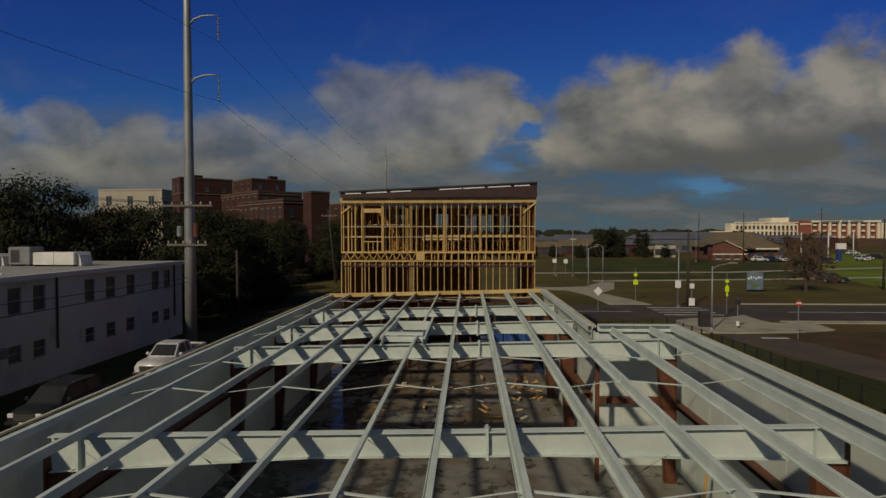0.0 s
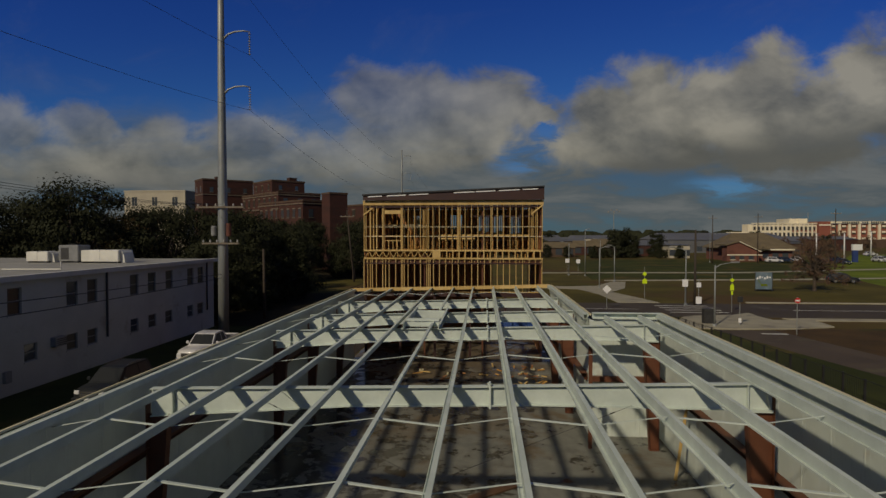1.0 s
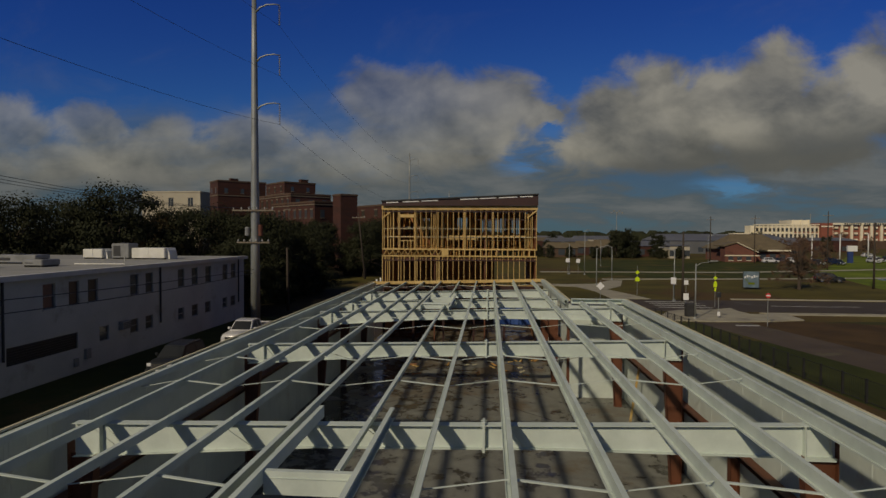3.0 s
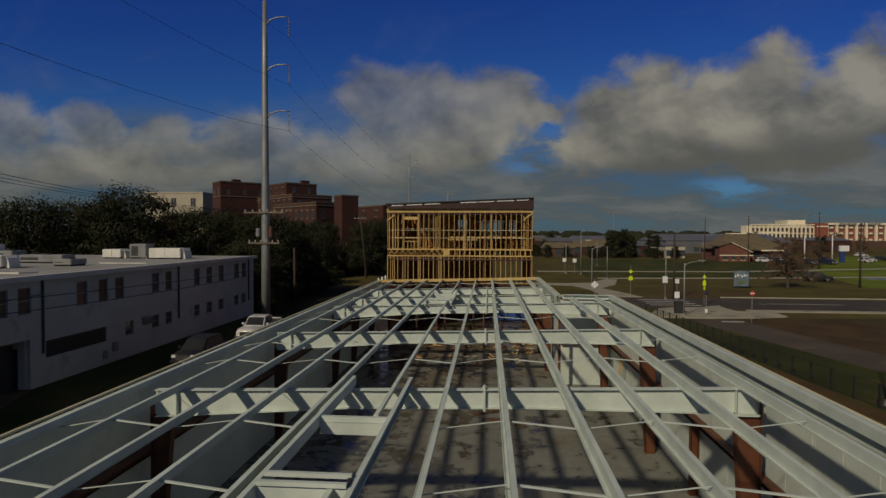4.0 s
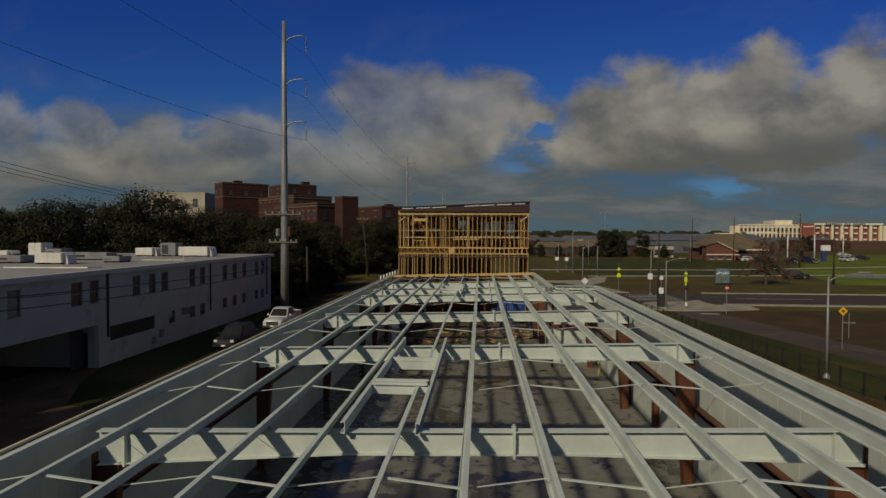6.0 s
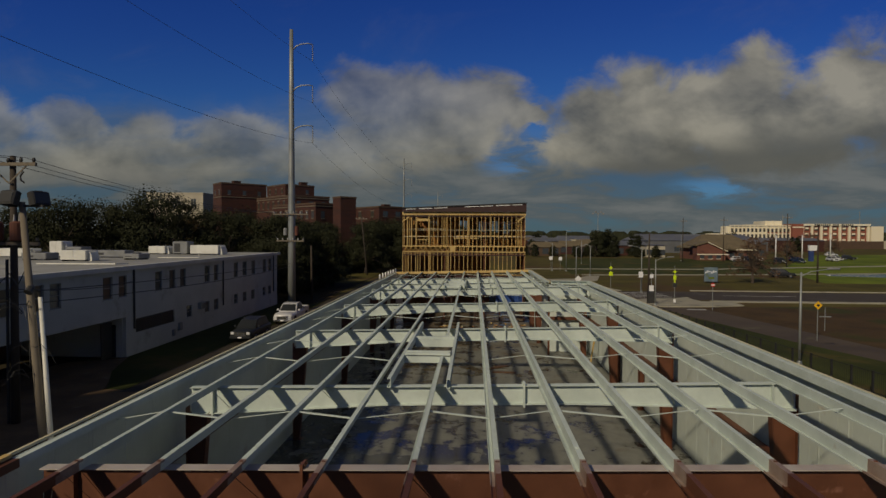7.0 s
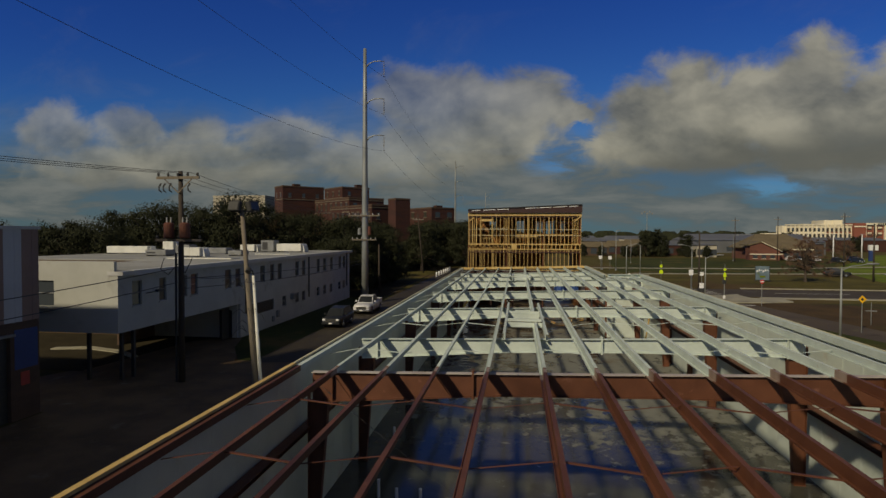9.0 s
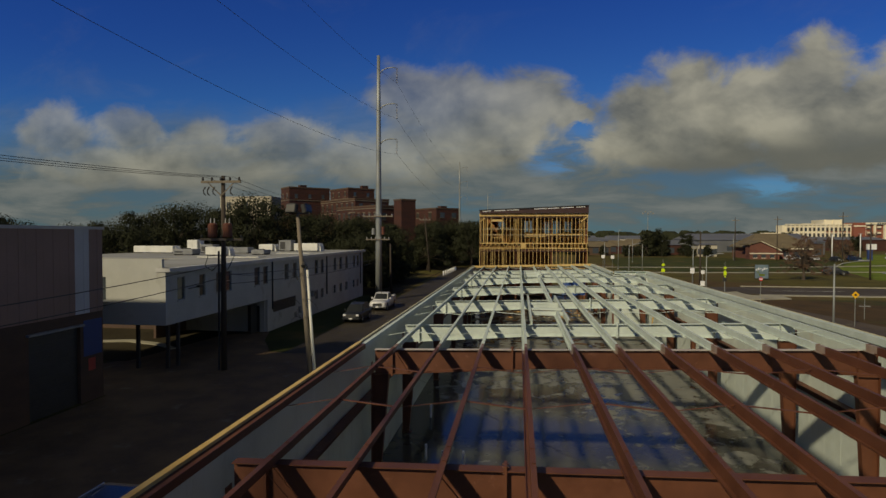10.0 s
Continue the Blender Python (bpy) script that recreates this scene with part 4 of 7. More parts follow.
    # inner partitions
    for yy, xa, xb, gap in ((32.6, x0 + 0.3, -3.4, (-5.9, -4.9)), (34.6, x0 + 0.3, -1.5, (-5.9, -4.9)), (36.0, -0.8, 3.7, (0.2, 1.2)), (37.8, -4.5, 3.6, (-2.6, -1.5)), (40.5, x0 + 0.3, 3.4, (0.2, 1.4)), (yb - 0.1, x0 + 0.2, 3.7, (-2.5, -1.5))):
        x = xa
        while x < xb:
            if not gap[0] < x < gap[1]:
                put(stud_in, x, yy, zm1)
            x += 0.42
        part("partition_plate", bx(B(), xa, xb, yy, yy + 0.09, zt - 0.1, zt - 0.02), LUMBER_REDDER, root)
        part("partition_plate", bx(B(), xa, xb, yy, yy + 0.09, zm1 + 0.022, zm1 + 0.06), LUMBER_REDDER, root)
    # closer studs and short sill walls behind the front
    for yy, xa, xb, step in ((33.3, x0 + 0.25, -4.0, 0.26), (33.9, -3.9, 3.7, 0.34), (35.4, -3.0, 3.6, 0.36), (38.9, -6.8, 3.6, 0.40)):
        x = xa
        while x < xb:
            put(stud_in, x + rng.uniform(-0.04, 0.04), yy, zm1)
            x += step
    for yy, xa, xb, z in ((33.9, -2.3, 3.7, 8.15), (35.4, -3.0, 3.6, 7.9), (32.6, -7.0, -3.4, 8.9)):
        part("sill_rail", bx(B(), xa, xb, yy - 0.02, yy + 0.11, z, z + 0.05), EDGE_LUMBER, root)
    # back wall with window holes
    holes = [(-2.5, -1.5, 8.2, 9.95), (-0.2, 0.7, 8.2, 9.85), (1.0, 2.0, 8.2, 9.9), (2.5, 3.3, 8.2, 9.9), (-5.8, -5.0, 8.2, 9.9)]
    cuts = sorted({x0, x1, *[h[0] for h in holes], *[h[1] for h in holes]})
    for a, b in zip(cuts, cuts[1:]):
        hole = next((h for h in holes if h[0] <= a and h[1] >= b), None)
        for lo, hi in (((zm1, hole[2]), (hole[3], zt)) if hole else ((zm1, zt),)):
            part("sheathing_panel", bx(B(), a + 0.004, b - 0.004, yb, yb + 0.02, lo, hi), SHEATHING, root)
        if a < 1.0:
            part("sheathing_panel", bx(B(), a + 0.004, b - 0.004, yb, yb + 0.02, zs, zm0), SHEATHING, root)
    for h in holes:
        part("window_frame", bar(B(), (h[0], yb - 0.05, h[2]), (h[1], yb - 0.05, h[2]), 0.1, 0.05), LUMBER_REDDER, root)
        part("window_mullion", bx(B(), (h[0] + h[1]) / 2 - 0.02, (h[0] + h[1]) / 2 + 0.02, yb - 0.06, yb - 0.005, h[2], h[3]), LUMBER_REDDER, root)
    for xs_ in (x0, x1 - 0.02):
        yy = yf + 0.2
        while yy < yb - 0.2:
            e = min(yy + 1.22, yb - 0.02)
            part("side_panel", bx(B(), xs_, xs_ + 0.02, yy + 0.004, e - 0.004, zs, zt - 0.1), SHEATHING, root)
            yy = e
    # roof steel, rising to the east
    def rz(x):
        return 10.80 + (x - x0) * 0.042
    part("roof_edge_beam", loft(B(), [[(x, yf - 0.25, 10.47), (x, yf - 0.19, 10.47), (x, yf - 0.19, rz(x)), (x, yf - 0.25, rz(x))] for x in (x0 + 0.02, x1 + 0.05)]), MAROON, root, "dark red roof edge beam")
    part("roof_edge_purlin", bar(B(), (x0 - 0.02, yf - 0.30, rz(x0) + 0.01), (x1 + 0.06, yf - 0.30, rz(x1) + 0.01), 0.10, 0.09), BLACK, root, "dark roof edge purlin")
    part("roof_deck", loft(B(), [[(x, yf - 0.18, rz(x) - 0.10), (x, yb + 0.2, rz(x) - 0.10), (x, yb + 0.2, rz(x) - 0.06), (x, yf - 0.18, rz(x) - 0.06)] for x in (x0, x1)]), RED_STEEL, root, "dark red roof deck")
    for xa, xb in ((-7.0, -6.1), (-5.8, -4.6), (-4.4, -3.2), (-1.6, -0.3), (-0.2, 1.0), (1.2, 2.5), (2.7, 3.6)):
        part("deck_flashing", bar(B(), (xa, yf - 0.275, rz(xa) - 0.125), (xb, yf - 0.275, rz(xb) - 0.125), 0.03, 0.06), SIGN_WHITE, root, "bright metal flashing strip")
    for z0, z1 in ((9.98, 10.16), (6.5, 6.72)):
        part("steel_beam", bx(B(), x0 + 0.05, x1 - 0.05, yf + 0.16, yf + 0.26, z0, z1), RED_STEEL, root, "red primed steel beam")
    for x in (x0 + 0.1, -3.5, 0.2, x1 - 0.1):
        part("steel_post", bx(B(), x - 0.05, x + 0.05, yf + 0.3, yf + 0.4, zs, rz(x) - 0.12), RED_STEEL, root, "red primed steel post")


timber_building()

# ---- white two-storey building ----
def white_building():
    root = thing("white_block_building", "white painted two-storey building with a flat roof", "building")
    xf, xb, xw = -24.1, -46.0, -31.6    # front, back of the main block, back of the south wing
    ya, yc, yb = 1.9, 15.8, 45.2      # near end, end of the open ground floor, far end
    z1, z2 = 2.72, 6.05
    up = [(3.14, 3.87), (5.6, 6.2), (7.7, 8.45), (9.0, 9.75), (13.5, 14.35), (15.1, 15.85), (19.4, 20.2), (21.35, 22.1), (22.95, 23.75), (27.1, 27.9), (28.85, 29.65),
          (33.1, 33.95), (35.2, 36.1), (37.5, 38.4), (40.7, 41.6), (42.4, 43.3)]
    lo = [(23.95, 24.75), (27.05, 27.85), (28.8, 29.6), (33.1, 33.9), (35.2, 36.1), (37.4, 38.3), (40.65, 41.5), (42.3, 43.2)]
    up = [(a - 0.06, b + 0.06) for a, b in up]
    lo = [(a - 0.05, b + 0.05) for a, b in lo]
    zu, zl = (4.10, 5.54), (1.48, 2.44)

    def pierced(name, y0, y1, za, zb, holes, hz):
        """Wall with holes, made of full-height and short pieces in one mesh."""
        bm = B()
        t = 0.22
        y = y0
        for a, b in sorted(holes):
            bx(bm, xf - t, xf, y, a, za, zb)
            bx(bm, xf - t, xf, a, b, za, hz[0])
            bx(bm, xf - t, xf, a, b, hz[1], zb)
            y = b
        bx(bm, xf - t, xf, y, y1, za, zb)
        bmesh.ops.remove_doubles(bm, verts=bm.verts[:], dist=1e-4)
        part(name, bm, STUCCO, root)

    pierced("upper_wall", ya, yb, z1, z2, up, zu)
    pierced("lower_wall", yc, yb, 0.0, z1 - 0.004, [(16.9, 22.0)] + lo, zl)
    for (holes, hz) in ((up, zu), (lo, zl)):
        for i, (a, b) in enumerate(holes):
            w = part("window", bx(B(), xf - 0.14, xf - 0.12, a, b, *hz), SHADE_WIN if (i * 7) % 3 else WINDOW, root)
            bm = B()
            for q in ((a, a + 0.05), (b - 0.05, b)):
                bx(bm, xf - 0.119, xf - 0.07, *q, *hz)
            for q in ((hz[0], hz[0] + 0.05), (hz[1] - 0.05, hz[1]), ((hz[0] + hz[1]) / 2 - 0.025, (hz[0] + hz[1]) / 2 + 0.025)):
                bx(bm, xf - 0.118, xf - 0.075, a + 0.05, b - 0.05, *q)
            part("frame", bm, GREY_METAL, w)
            part("sill", bx(B(), xf - 0.1, xf + 0.06, a - 0.05, b + 0.05, hz[0] - 0.07, hz[0] - 0.004), STUCCO, w)
    # louvred strip
    strip = part("louvre_panel", bx(B(), xf - 0.12, xf - 0.1, 16.9, 22.0, *zl), DARK_METAL, root, "dark louvred strip")
    for k in range(6):
        z = zl[0] + 0.08 + k * 0.14
        part("louvre", bar(B(), (xf - 0.06, 16.95, z), (xf - 0.06, 21.95, z), 0.09, 0.012), DARK_METAL, strip)
    # end wall with its window, back, soffit, set-back ground floor
    bm = B()
    ex1 = xf - 0.22
    for a, b, za, zb in ((-28.0, ex1, z1, z2 + 0.65), (-29.2, -28.0, z1, 4.2), (-29.2, -28.0, 5.6, z2 + 0.65), (xw, -29.2, z1, z2 + 0.65)):
        bx(bm, a, b, ya, ya + 0.22, za, zb)
    bmesh.ops.remove_doubles(bm, verts=bm.verts[:], dist=1e-4)
    part("end_wall", bm, STUCCO, root)
    w = part("window", bx(B(), -29.2, -28.0, ya + 0.1, ya + 0.12, 4.2, 5.6), WINDOW, root)
    bm = B()
    for q in ((-29.2, -29.14), (-28.06, -28.0)):
        bx(bm, *q, ya + 0.05, ya + 0.099, 4.2, 5.6)
    bx(bm, -29.14, -28.06, ya + 0.05, ya + 0.099, 4.87, 4.93)
    part("frame", bm, GREY_METAL, w)
    part("window_awning", bx(B(), -29.3, -27.9, ya - 0.25, ya - 0.004, 4.02, 4.08), GREY_METAL, root)
    part("back_wall", bx(B(), xb, xb + 0.2, yc + 0.24, yb, 0, z2), STUCCO, root)
    part("wing_back_wall", bx(B(), xw, xw + 0.2, ya + 0.23, yc - 0.004, z1 + 0.204, z2), STUCCO, root)
    # dark brick colour here only keeps a sunlit wall dim
    part("inner_wall", bx(B(), xb, xw - 0.004, yc, yc + 0.22, 0, z2), DARK_BRICK, root)
    part("far_wall", bx(B(), xb + 0.21, xf - 0.23, yb - 0.22, yb, 0, z2), STUCCO, root)
    part("soffit", bx(B(), xw, xf - 0.221, ya + 0.23, yc, z1, z1 + 0.2), STUCCO, root)
    part("recess_wall", bx(B(), xw, xf - 0.23, yc - 0.1, yc + 0.1, 0, z1 - 0.004), STUCCO, root)
    # added wall hiding lit ground; dark colour subdues its sunlit edge
    part("recess_side_wall", bx(B(), xw, xw + 0.2, 11.6, yc - 0.104, 0, z1 - 0.004), DARK_BRICK, root)
    door = part("door", bx(B(), -25.8, -24.75, yc - 0.14, yc - 0.104, 0.02, 2.2), DARK_METAL, root, "dark steel door")
    part("handle", bx(B(), -24.9, -24.84, yc - 0.2, yc - 0.142, 1.0, 1.12), CHROME, door)
    part("front_door", bx(B(), xf - 0.9, xf - 0.85, 14.5, 15.6, 0.02, 2.4), DARK_METAL, root, "dark recessed door")
    for px, py in ((-24.4, 2.55), (-24.22, 3.3), (-26.2, 2.3), (-30.6, 2.3)):
        part("carport_post", bx(B(), px - 0.09, px + 0.09, py - 0.09, py + 0.09, 0, z1 - 0.004), DARK_METAL, root, "dark square carport post")
    # roof with fascia and parapet
    part("roof", bx(bx(B(), xw + 0.1, xf - 0.1, ya + 0.25, yc, z2 + 0.003, z2 + 0.1), xb + 0.1, xf - 0.1, yc, yb - 0.1, z2 + 0.003, z2 + 0.1), ROOF_GRAVEL, root)
    part("fascia", bx(B(), xf - 0.099, xf + 0.32, ya + 0.9, yb + 0.3, z2 - 0.16, z2 + 0.12), FASCIA, root)
    part("gutter_return", bx(B(), xf - 0.6, xf + 0.34, ya - 0.05, ya + 0.88, z2 - 0.12, z2 + 0.1), FASCIA, root, "pale metal gutter end")
    for y, z0 in ((16.65, 1.8), (30.55, 1.7), (43.85, 1.7)):
        part("downpipe", tube(B(), [(xf + 0.07, y, z2 - 0.16), (xf + 0.07, y, z0)], 0.065, 8), DARK_METAL, root, "dark round downpipe")
    ac = part("window_cooler", soft_box(B(), xf - 0.2, xf + 0.35, 25.75, 26.6, 1.95, 2.5, 0.04), GREY_METAL, root, "small grey window cooler")
    for k in range(4):
        part("grille_slat", bx(B(), xf + 0.351, xf + 0.36, 25.8, 26.55, 2.02 + 0.11 * k, 2.07 + 0.11 * k), DARK_METAL, ac)
    lamp = part("wall_lamp", bar(B(), (xf + 0.004, 4.3, 4.72), (xf + 0.35, 4.75, 4.80), 0.04, 0.04), DARK_METAL, root, "dark wall lamp on a bracket")
    part("head", soft_box(B(), xf + 0.25, xf + 0.5, 4.72, 5.15, 4.76, 4.9, 0.03), DARK_METAL, lamp)
    part("meter_box", bx(B(), xf + 0.004, xf + 0.18, 22.5, 22.9, 0.7, 1.3), GREY_METAL, root)
    part("meter_box", bx(B(), xf + 0.004, xf + 0.14, 21.6, 21.9, 0.4, 0.9), GREY_METAL, root)
    # roof plant
    zr = z2 + 0.1

    def duct(x0, x1, y0, y1, h, mat, label):
        o = thing("rooftop_unit", label, "air conditioner", at=(0, 0, zr), group="roof plant")
        part("casing", soft_box(B(), x0, x1, y0, y1, 0.12, h, 0.05), mat, o)
        for xx in (x0 + 0.15, x1 - 0.15):
            part("skid", bx(B(), xx - 0.05, xx + 0.05, y0 + 0.05, y1 - 0.05, 0, 0.12), DARK_METAL, o)
        if mat is GREY_METAL:
            part("grille", bx(B(), x0 + 0.2, x0 + 0.2 + (x1 - x0) * 0.4, y0 - 0.012, y0 - 0.004, 0.25, h - 0.2), DARK_METAL, o, "dark grille")
            part("top_fan", tube(B(), [((x0 + x1) / 2, (y0 + y1) / 2, h + 0.003), ((x0 + x1) / 2, (y0 + y1) / 2, h + 0.08)], 0.35, 12), DARK_METAL, o, "dark fan ring")
        else:
            n = max(2, int((x1 - x0) / 1.2))
            for k in range(1, n):
                xx = x0 + (x1 - x0) * k / n
                part("seam", bx(B(), xx - 0.02, xx + 0.02, y0 - 0.02, y1 + 0.02, 0.14, h + 0.015), CREAM_METAL, o)
            part("elbow", loft(B(), [[(x1 + 0.3 * math.sin(a), y, 0.02 + (h - 0.08) * math.cos(a)) for a in (0, 0.5, 0.9, 1.25, 1.57)] + [(x1, y, 0.02)] for y in (y0 + 0.3, y1 - 0.3)]), mat, o, "rounded duct elbow")
    duct(-30.3, -27.3, 36.6, 38.4, 0.98, CREAM_METAL, "cream metal duct casing on the flat roof")
    duct(-34.9, -33.1, 36.8, 38.6, 0.85, CREAM_METAL, "cream rounded duct casing on the flat roof")
    duct(-32.4, -30.8, 37.0, 38.4, 1.35, GREY_METAL, "grey box cooling unit on the flat roof")
    duct(-33.0, -30.9, 21.5, 23.0, 0.85, CREAM_METAL, "cream boxed duct on the flat roof")
    duct(-37.0, -34.9, 22.5, 24.0, 0.6, GREY_METAL, "low grey cooling unit on the flat roof")
    duct(-29.9, -28.5, 24.6, 26.2, 0.5, GREY_METAL, "low grey cooling unit on the flat roof")
    duct(-38.9, -37.7, 28.0, 29.4, 1.45, CREAM_METAL, "tall cream duct elbow on the flat roof")
    duct(-37.4, -35.9, 28.0, 29.4, 0.95, GREY_METAL, "grey box cooling unit on the flat roof")
    duct(-35.6, -32.0, 28.2, 29.6, 0.65, GREY_METAL, "long grey duct on the flat roof")
    duct(-44.5, -39.9, 27.0, 28.4, 0.8, CREAM_METAL, "long cream duct on the flat roof")
    pr = thing("roof_pipe", "pale pipe lying on the flat roof", "pipe", at=(0, 0, zr))
    part("run", tube(B(), [(-30.5, 16.0, 0.1), (-25.2, 16.4, 0.1), (-25.0, 17.5, 0.1)], 0.05, 6), CREAM_METAL, pr)
    part("run", tube(B(), [(-28.5, 27.5, 0.08), (-25.0, 27.8, 0.08), (-25.0, 27.8, 0.55)], 0.04, 6), CREAM_METAL, pr)


white_building()


# ---- rose-coloured warehouse ----
def warehouse():
    root = thing("rose_warehouse", "warehouse with rose metal siding over dark brick", "building")
    xf, yn, ys, zt, zb = -24.0, -3.4, -60.0, 8.42, 4.35
    y = yn
    k = 0
    while y > ys:
        e = y - 0.9
        pale = -5.45 < (y + e) / 2 < -4.6
        bm = B()
        ring = [(xf, y - 0.003), (xf, y - 0.3), (xf + 0.02, y - 0.32), (xf + 0.02, y - 0.36), (xf, y - 0.38), (xf, e + 0.003), (xf - 0.1, e + 0.003), (xf - 0.1, y - 0.003)]
        slab_poly(bm, ring, zb, zt)
        part("siding_panel", bm, PALE_SIDING if pale else PINK_SIDING, root)
        y, k = e, k + 1
    part("roof_trim", bx(B(), xf - 0.2, xf + 0.08, ys, yn + 0.06, zt, zt + 0.14), FASCIA, root)
    # unseen westward depth, stretched so the warehouse shadow reaches further
    part("roof", bx(B(), -41.6, xf - 0.21, ys, yn, zt - 0.3, zt - 0.05), ROOF_GRAVEL, root)
    part("back_wall", bx(B(), -41.6, -41.3, ys, yn - 0.31, 0, zt - 0.31), DARK_BRICK, root)
    # unseen taller hall, added only to cast shade over the yard and street
    part("hall_wall", bx(B(), -33.0, xf - 0.35, -48.0, -13.5, zt - 0.04, 20.4), PINK_SIDING, root)
    part("hall_roof", bx(B(), -33.1, xf - 0.3, -48.1, -13.4, 20.402, 20.6), ROOF_GRAVEL, root)
    part("south_wall", bx(B(), -41.29, xf - 0.31, ys, ys + 0.3, 0, zt - 0.31), DARK_BRICK, root)
    bm = B()
    for a, b, z0, z1 in ((ys, -7.8, 0, zb - 0.004), (-7.8, -4.9, 3.75, zb - 0.004), (-4.9, yn - 0.004, 0, zb - 0.004)):
        bx(bm, xf - 0.3, xf - 0.02, a, b, z0, z1)
    part("brick_base", bm, DARK_BRICK, root)
    part("side_wall", bx(B(), -41.6, xf - 0.31, yn - 0.3, yn, 0, zt - 0.01), DARK_BRICK, root)
    d = part("loading_door", bx(B(), xf - 0.25, xf - 0.2, -7.8, -4.9, 0, 3.75), DARK_METAL, root, "dark roller door")
    for i in range(12):
        part("slat", bx(B(), xf - 0.199, xf - 0.185, -7.78, -4.92, 0.05 + i * 0.3, 0.3 + i * 0.3), DARK_METAL, d)
    part("door_hood", bx(B(), xf - 0.019, xf + 0.15, -7.95, -4.8, 3.76, 3.86), GREY_METAL, root)
    part("blue_patch", bx(B(), xf - 0.019, xf - 0.008, -4.7, -3.5, 2.25, 4.0), BLUE_PAINT, root, "blue painted patch")
    part("red_patch", bx(B(), xf - 0.019, xf - 0.006, -4.4, -3.95, 1.5, 2.1), RED_PAINT, root, "faded red painted patch")


warehouse()


# ---- poles and wires ----
def wire(name, pts_list, r, label, group=""):
    root = thing(name, label, "cable", group=group)
    for a, b, sag in pts_list:
        a, b = Vector(a), Vector(b)
        n = 18
        pts = [a.lerp(b, k / n) - Vector((0, 0, sag * 4 * (k / n) * (1 - k / n))) for k in range(n + 1)]
        part("span", tube(B(), pts, r, 5), DARK_METAL, root)
    return root


def insulator(parent, p, length, mat=CERAMIC):
    bm = B()
    tube(bm, [p, (p[0], p[1], p[2] - length)], 0.025, 6)
    for k in range(9):
        z = p[2] - 0.1 - (length - 0.2) * k / 8
        tube(bm, [(p[0], p[1], z), (p[0], p[1], z - 0.04)], [0.06, 0.12], 8)
    return part("insulator", bm, mat, parent, "string of grey insulator discs")


ARMS = (28.6, 24.2, 19.9)
LINE = [(-20.6, -44.0), (-20.4, 39.3), (-21.0, 142.0), (-19.6, 273.0)]


def transmission_pole(x, y, gear, k=1.0):
    root = thing("transmission_pole", "tall galvanized steel transmission pole with curved arms" + (" and a crossarm" if gear else ""), "utility pole", at=(x, y, 0), group="transmission line")
    part("shaft", tube(B(), [(0, 0, 0), (0, 0, 8), (0, 0, 16), (0, 0, 24), (0, 0, 30.2)], [r * k for r in (0.42, 0.38, 0.32, 0.26, 0.19)], 16), GALV, root, smooth=True)
    part("base_collar", tube(B(), [(0, 0, 0), (0, 0, 0.25)], 0.55, 16), CONCRETE, root)
    for z in (8.3, 16.1, 23.4):
        part("joint_band", tube(B(), [(0, 0, z), (0, 0, z + 0.12)], (0.43 - z * 0.0072) * k, 16), GALV, root)
    for z in ARMS:
        pts = [(0.15, 0, z - 0.55), (0.55, 0, z - 0.15), (1.1, 0, z + 0.05), (1.8, 0, z + 0.1), (2.35, 0, z)]
        part("curved_arm", tube(B(), pts, [0.09, 0.08, 0.07, 0.06, 0.05], 8), GALV, root, smooth=True)
        insulator(root, (2.3, 0, z - 0.04), 1.75)
    if gear:
        for z, w in ((10.4, 1.9), (7.55, 1.5)):
            part("crossarm", bx(B(), -w, w, -0.5, -0.38, z, z + 0.13), OLD_POLE, root, "grey timber crossarm")
            for k in range(6):
                xx = -w + 0.12 + k * (2 * w - 0.24) / 5
                part("pin_insulator", tube(B(), [(xx, -0.44, z + 0.13), (xx, -0.44, z + 0.2), (xx, -0.44, z + 0.36)], [0.03, 0.08, 0.05], 8), CERAMIC, root)
        part("transformer", tube(B(), [(-0.6, -0.3, 8.2), (-0.6, -0.3, 8.25), (-0.6, -0.3, 8.9), (-0.6, -0.3, 9.0)], [0.15, 0.2, 0.2, 0.12], 12), GREY_METAL, root, "grey transformer can")
        part("transformer", tube(B(), [(0.62, -0.3, 8.2), (0.62, -0.3, 9.2)], 0.2, 12), RUSTY_CAN, root, "rusty transformer can")
    return root


for i, (x, y) in enumerate(LINE):
    transmission_pole(x, y, i == 1, 1.0 if i < 2 else 0.8)
for z in ARMS:
    spans = []
    for (xa, ya), (xb, yb) in zip(LINE, LINE[1:]):
        spans.append(((xa + 2.3, ya, z - 1.8), (xb + 2.3, yb, z - 1.8), (yb - ya) * 0.03))
    wire("power_line", spans, 0.012, "dark high-voltage line hung along the poles", "transmission lines")

UP = (-20.8, 2.6)


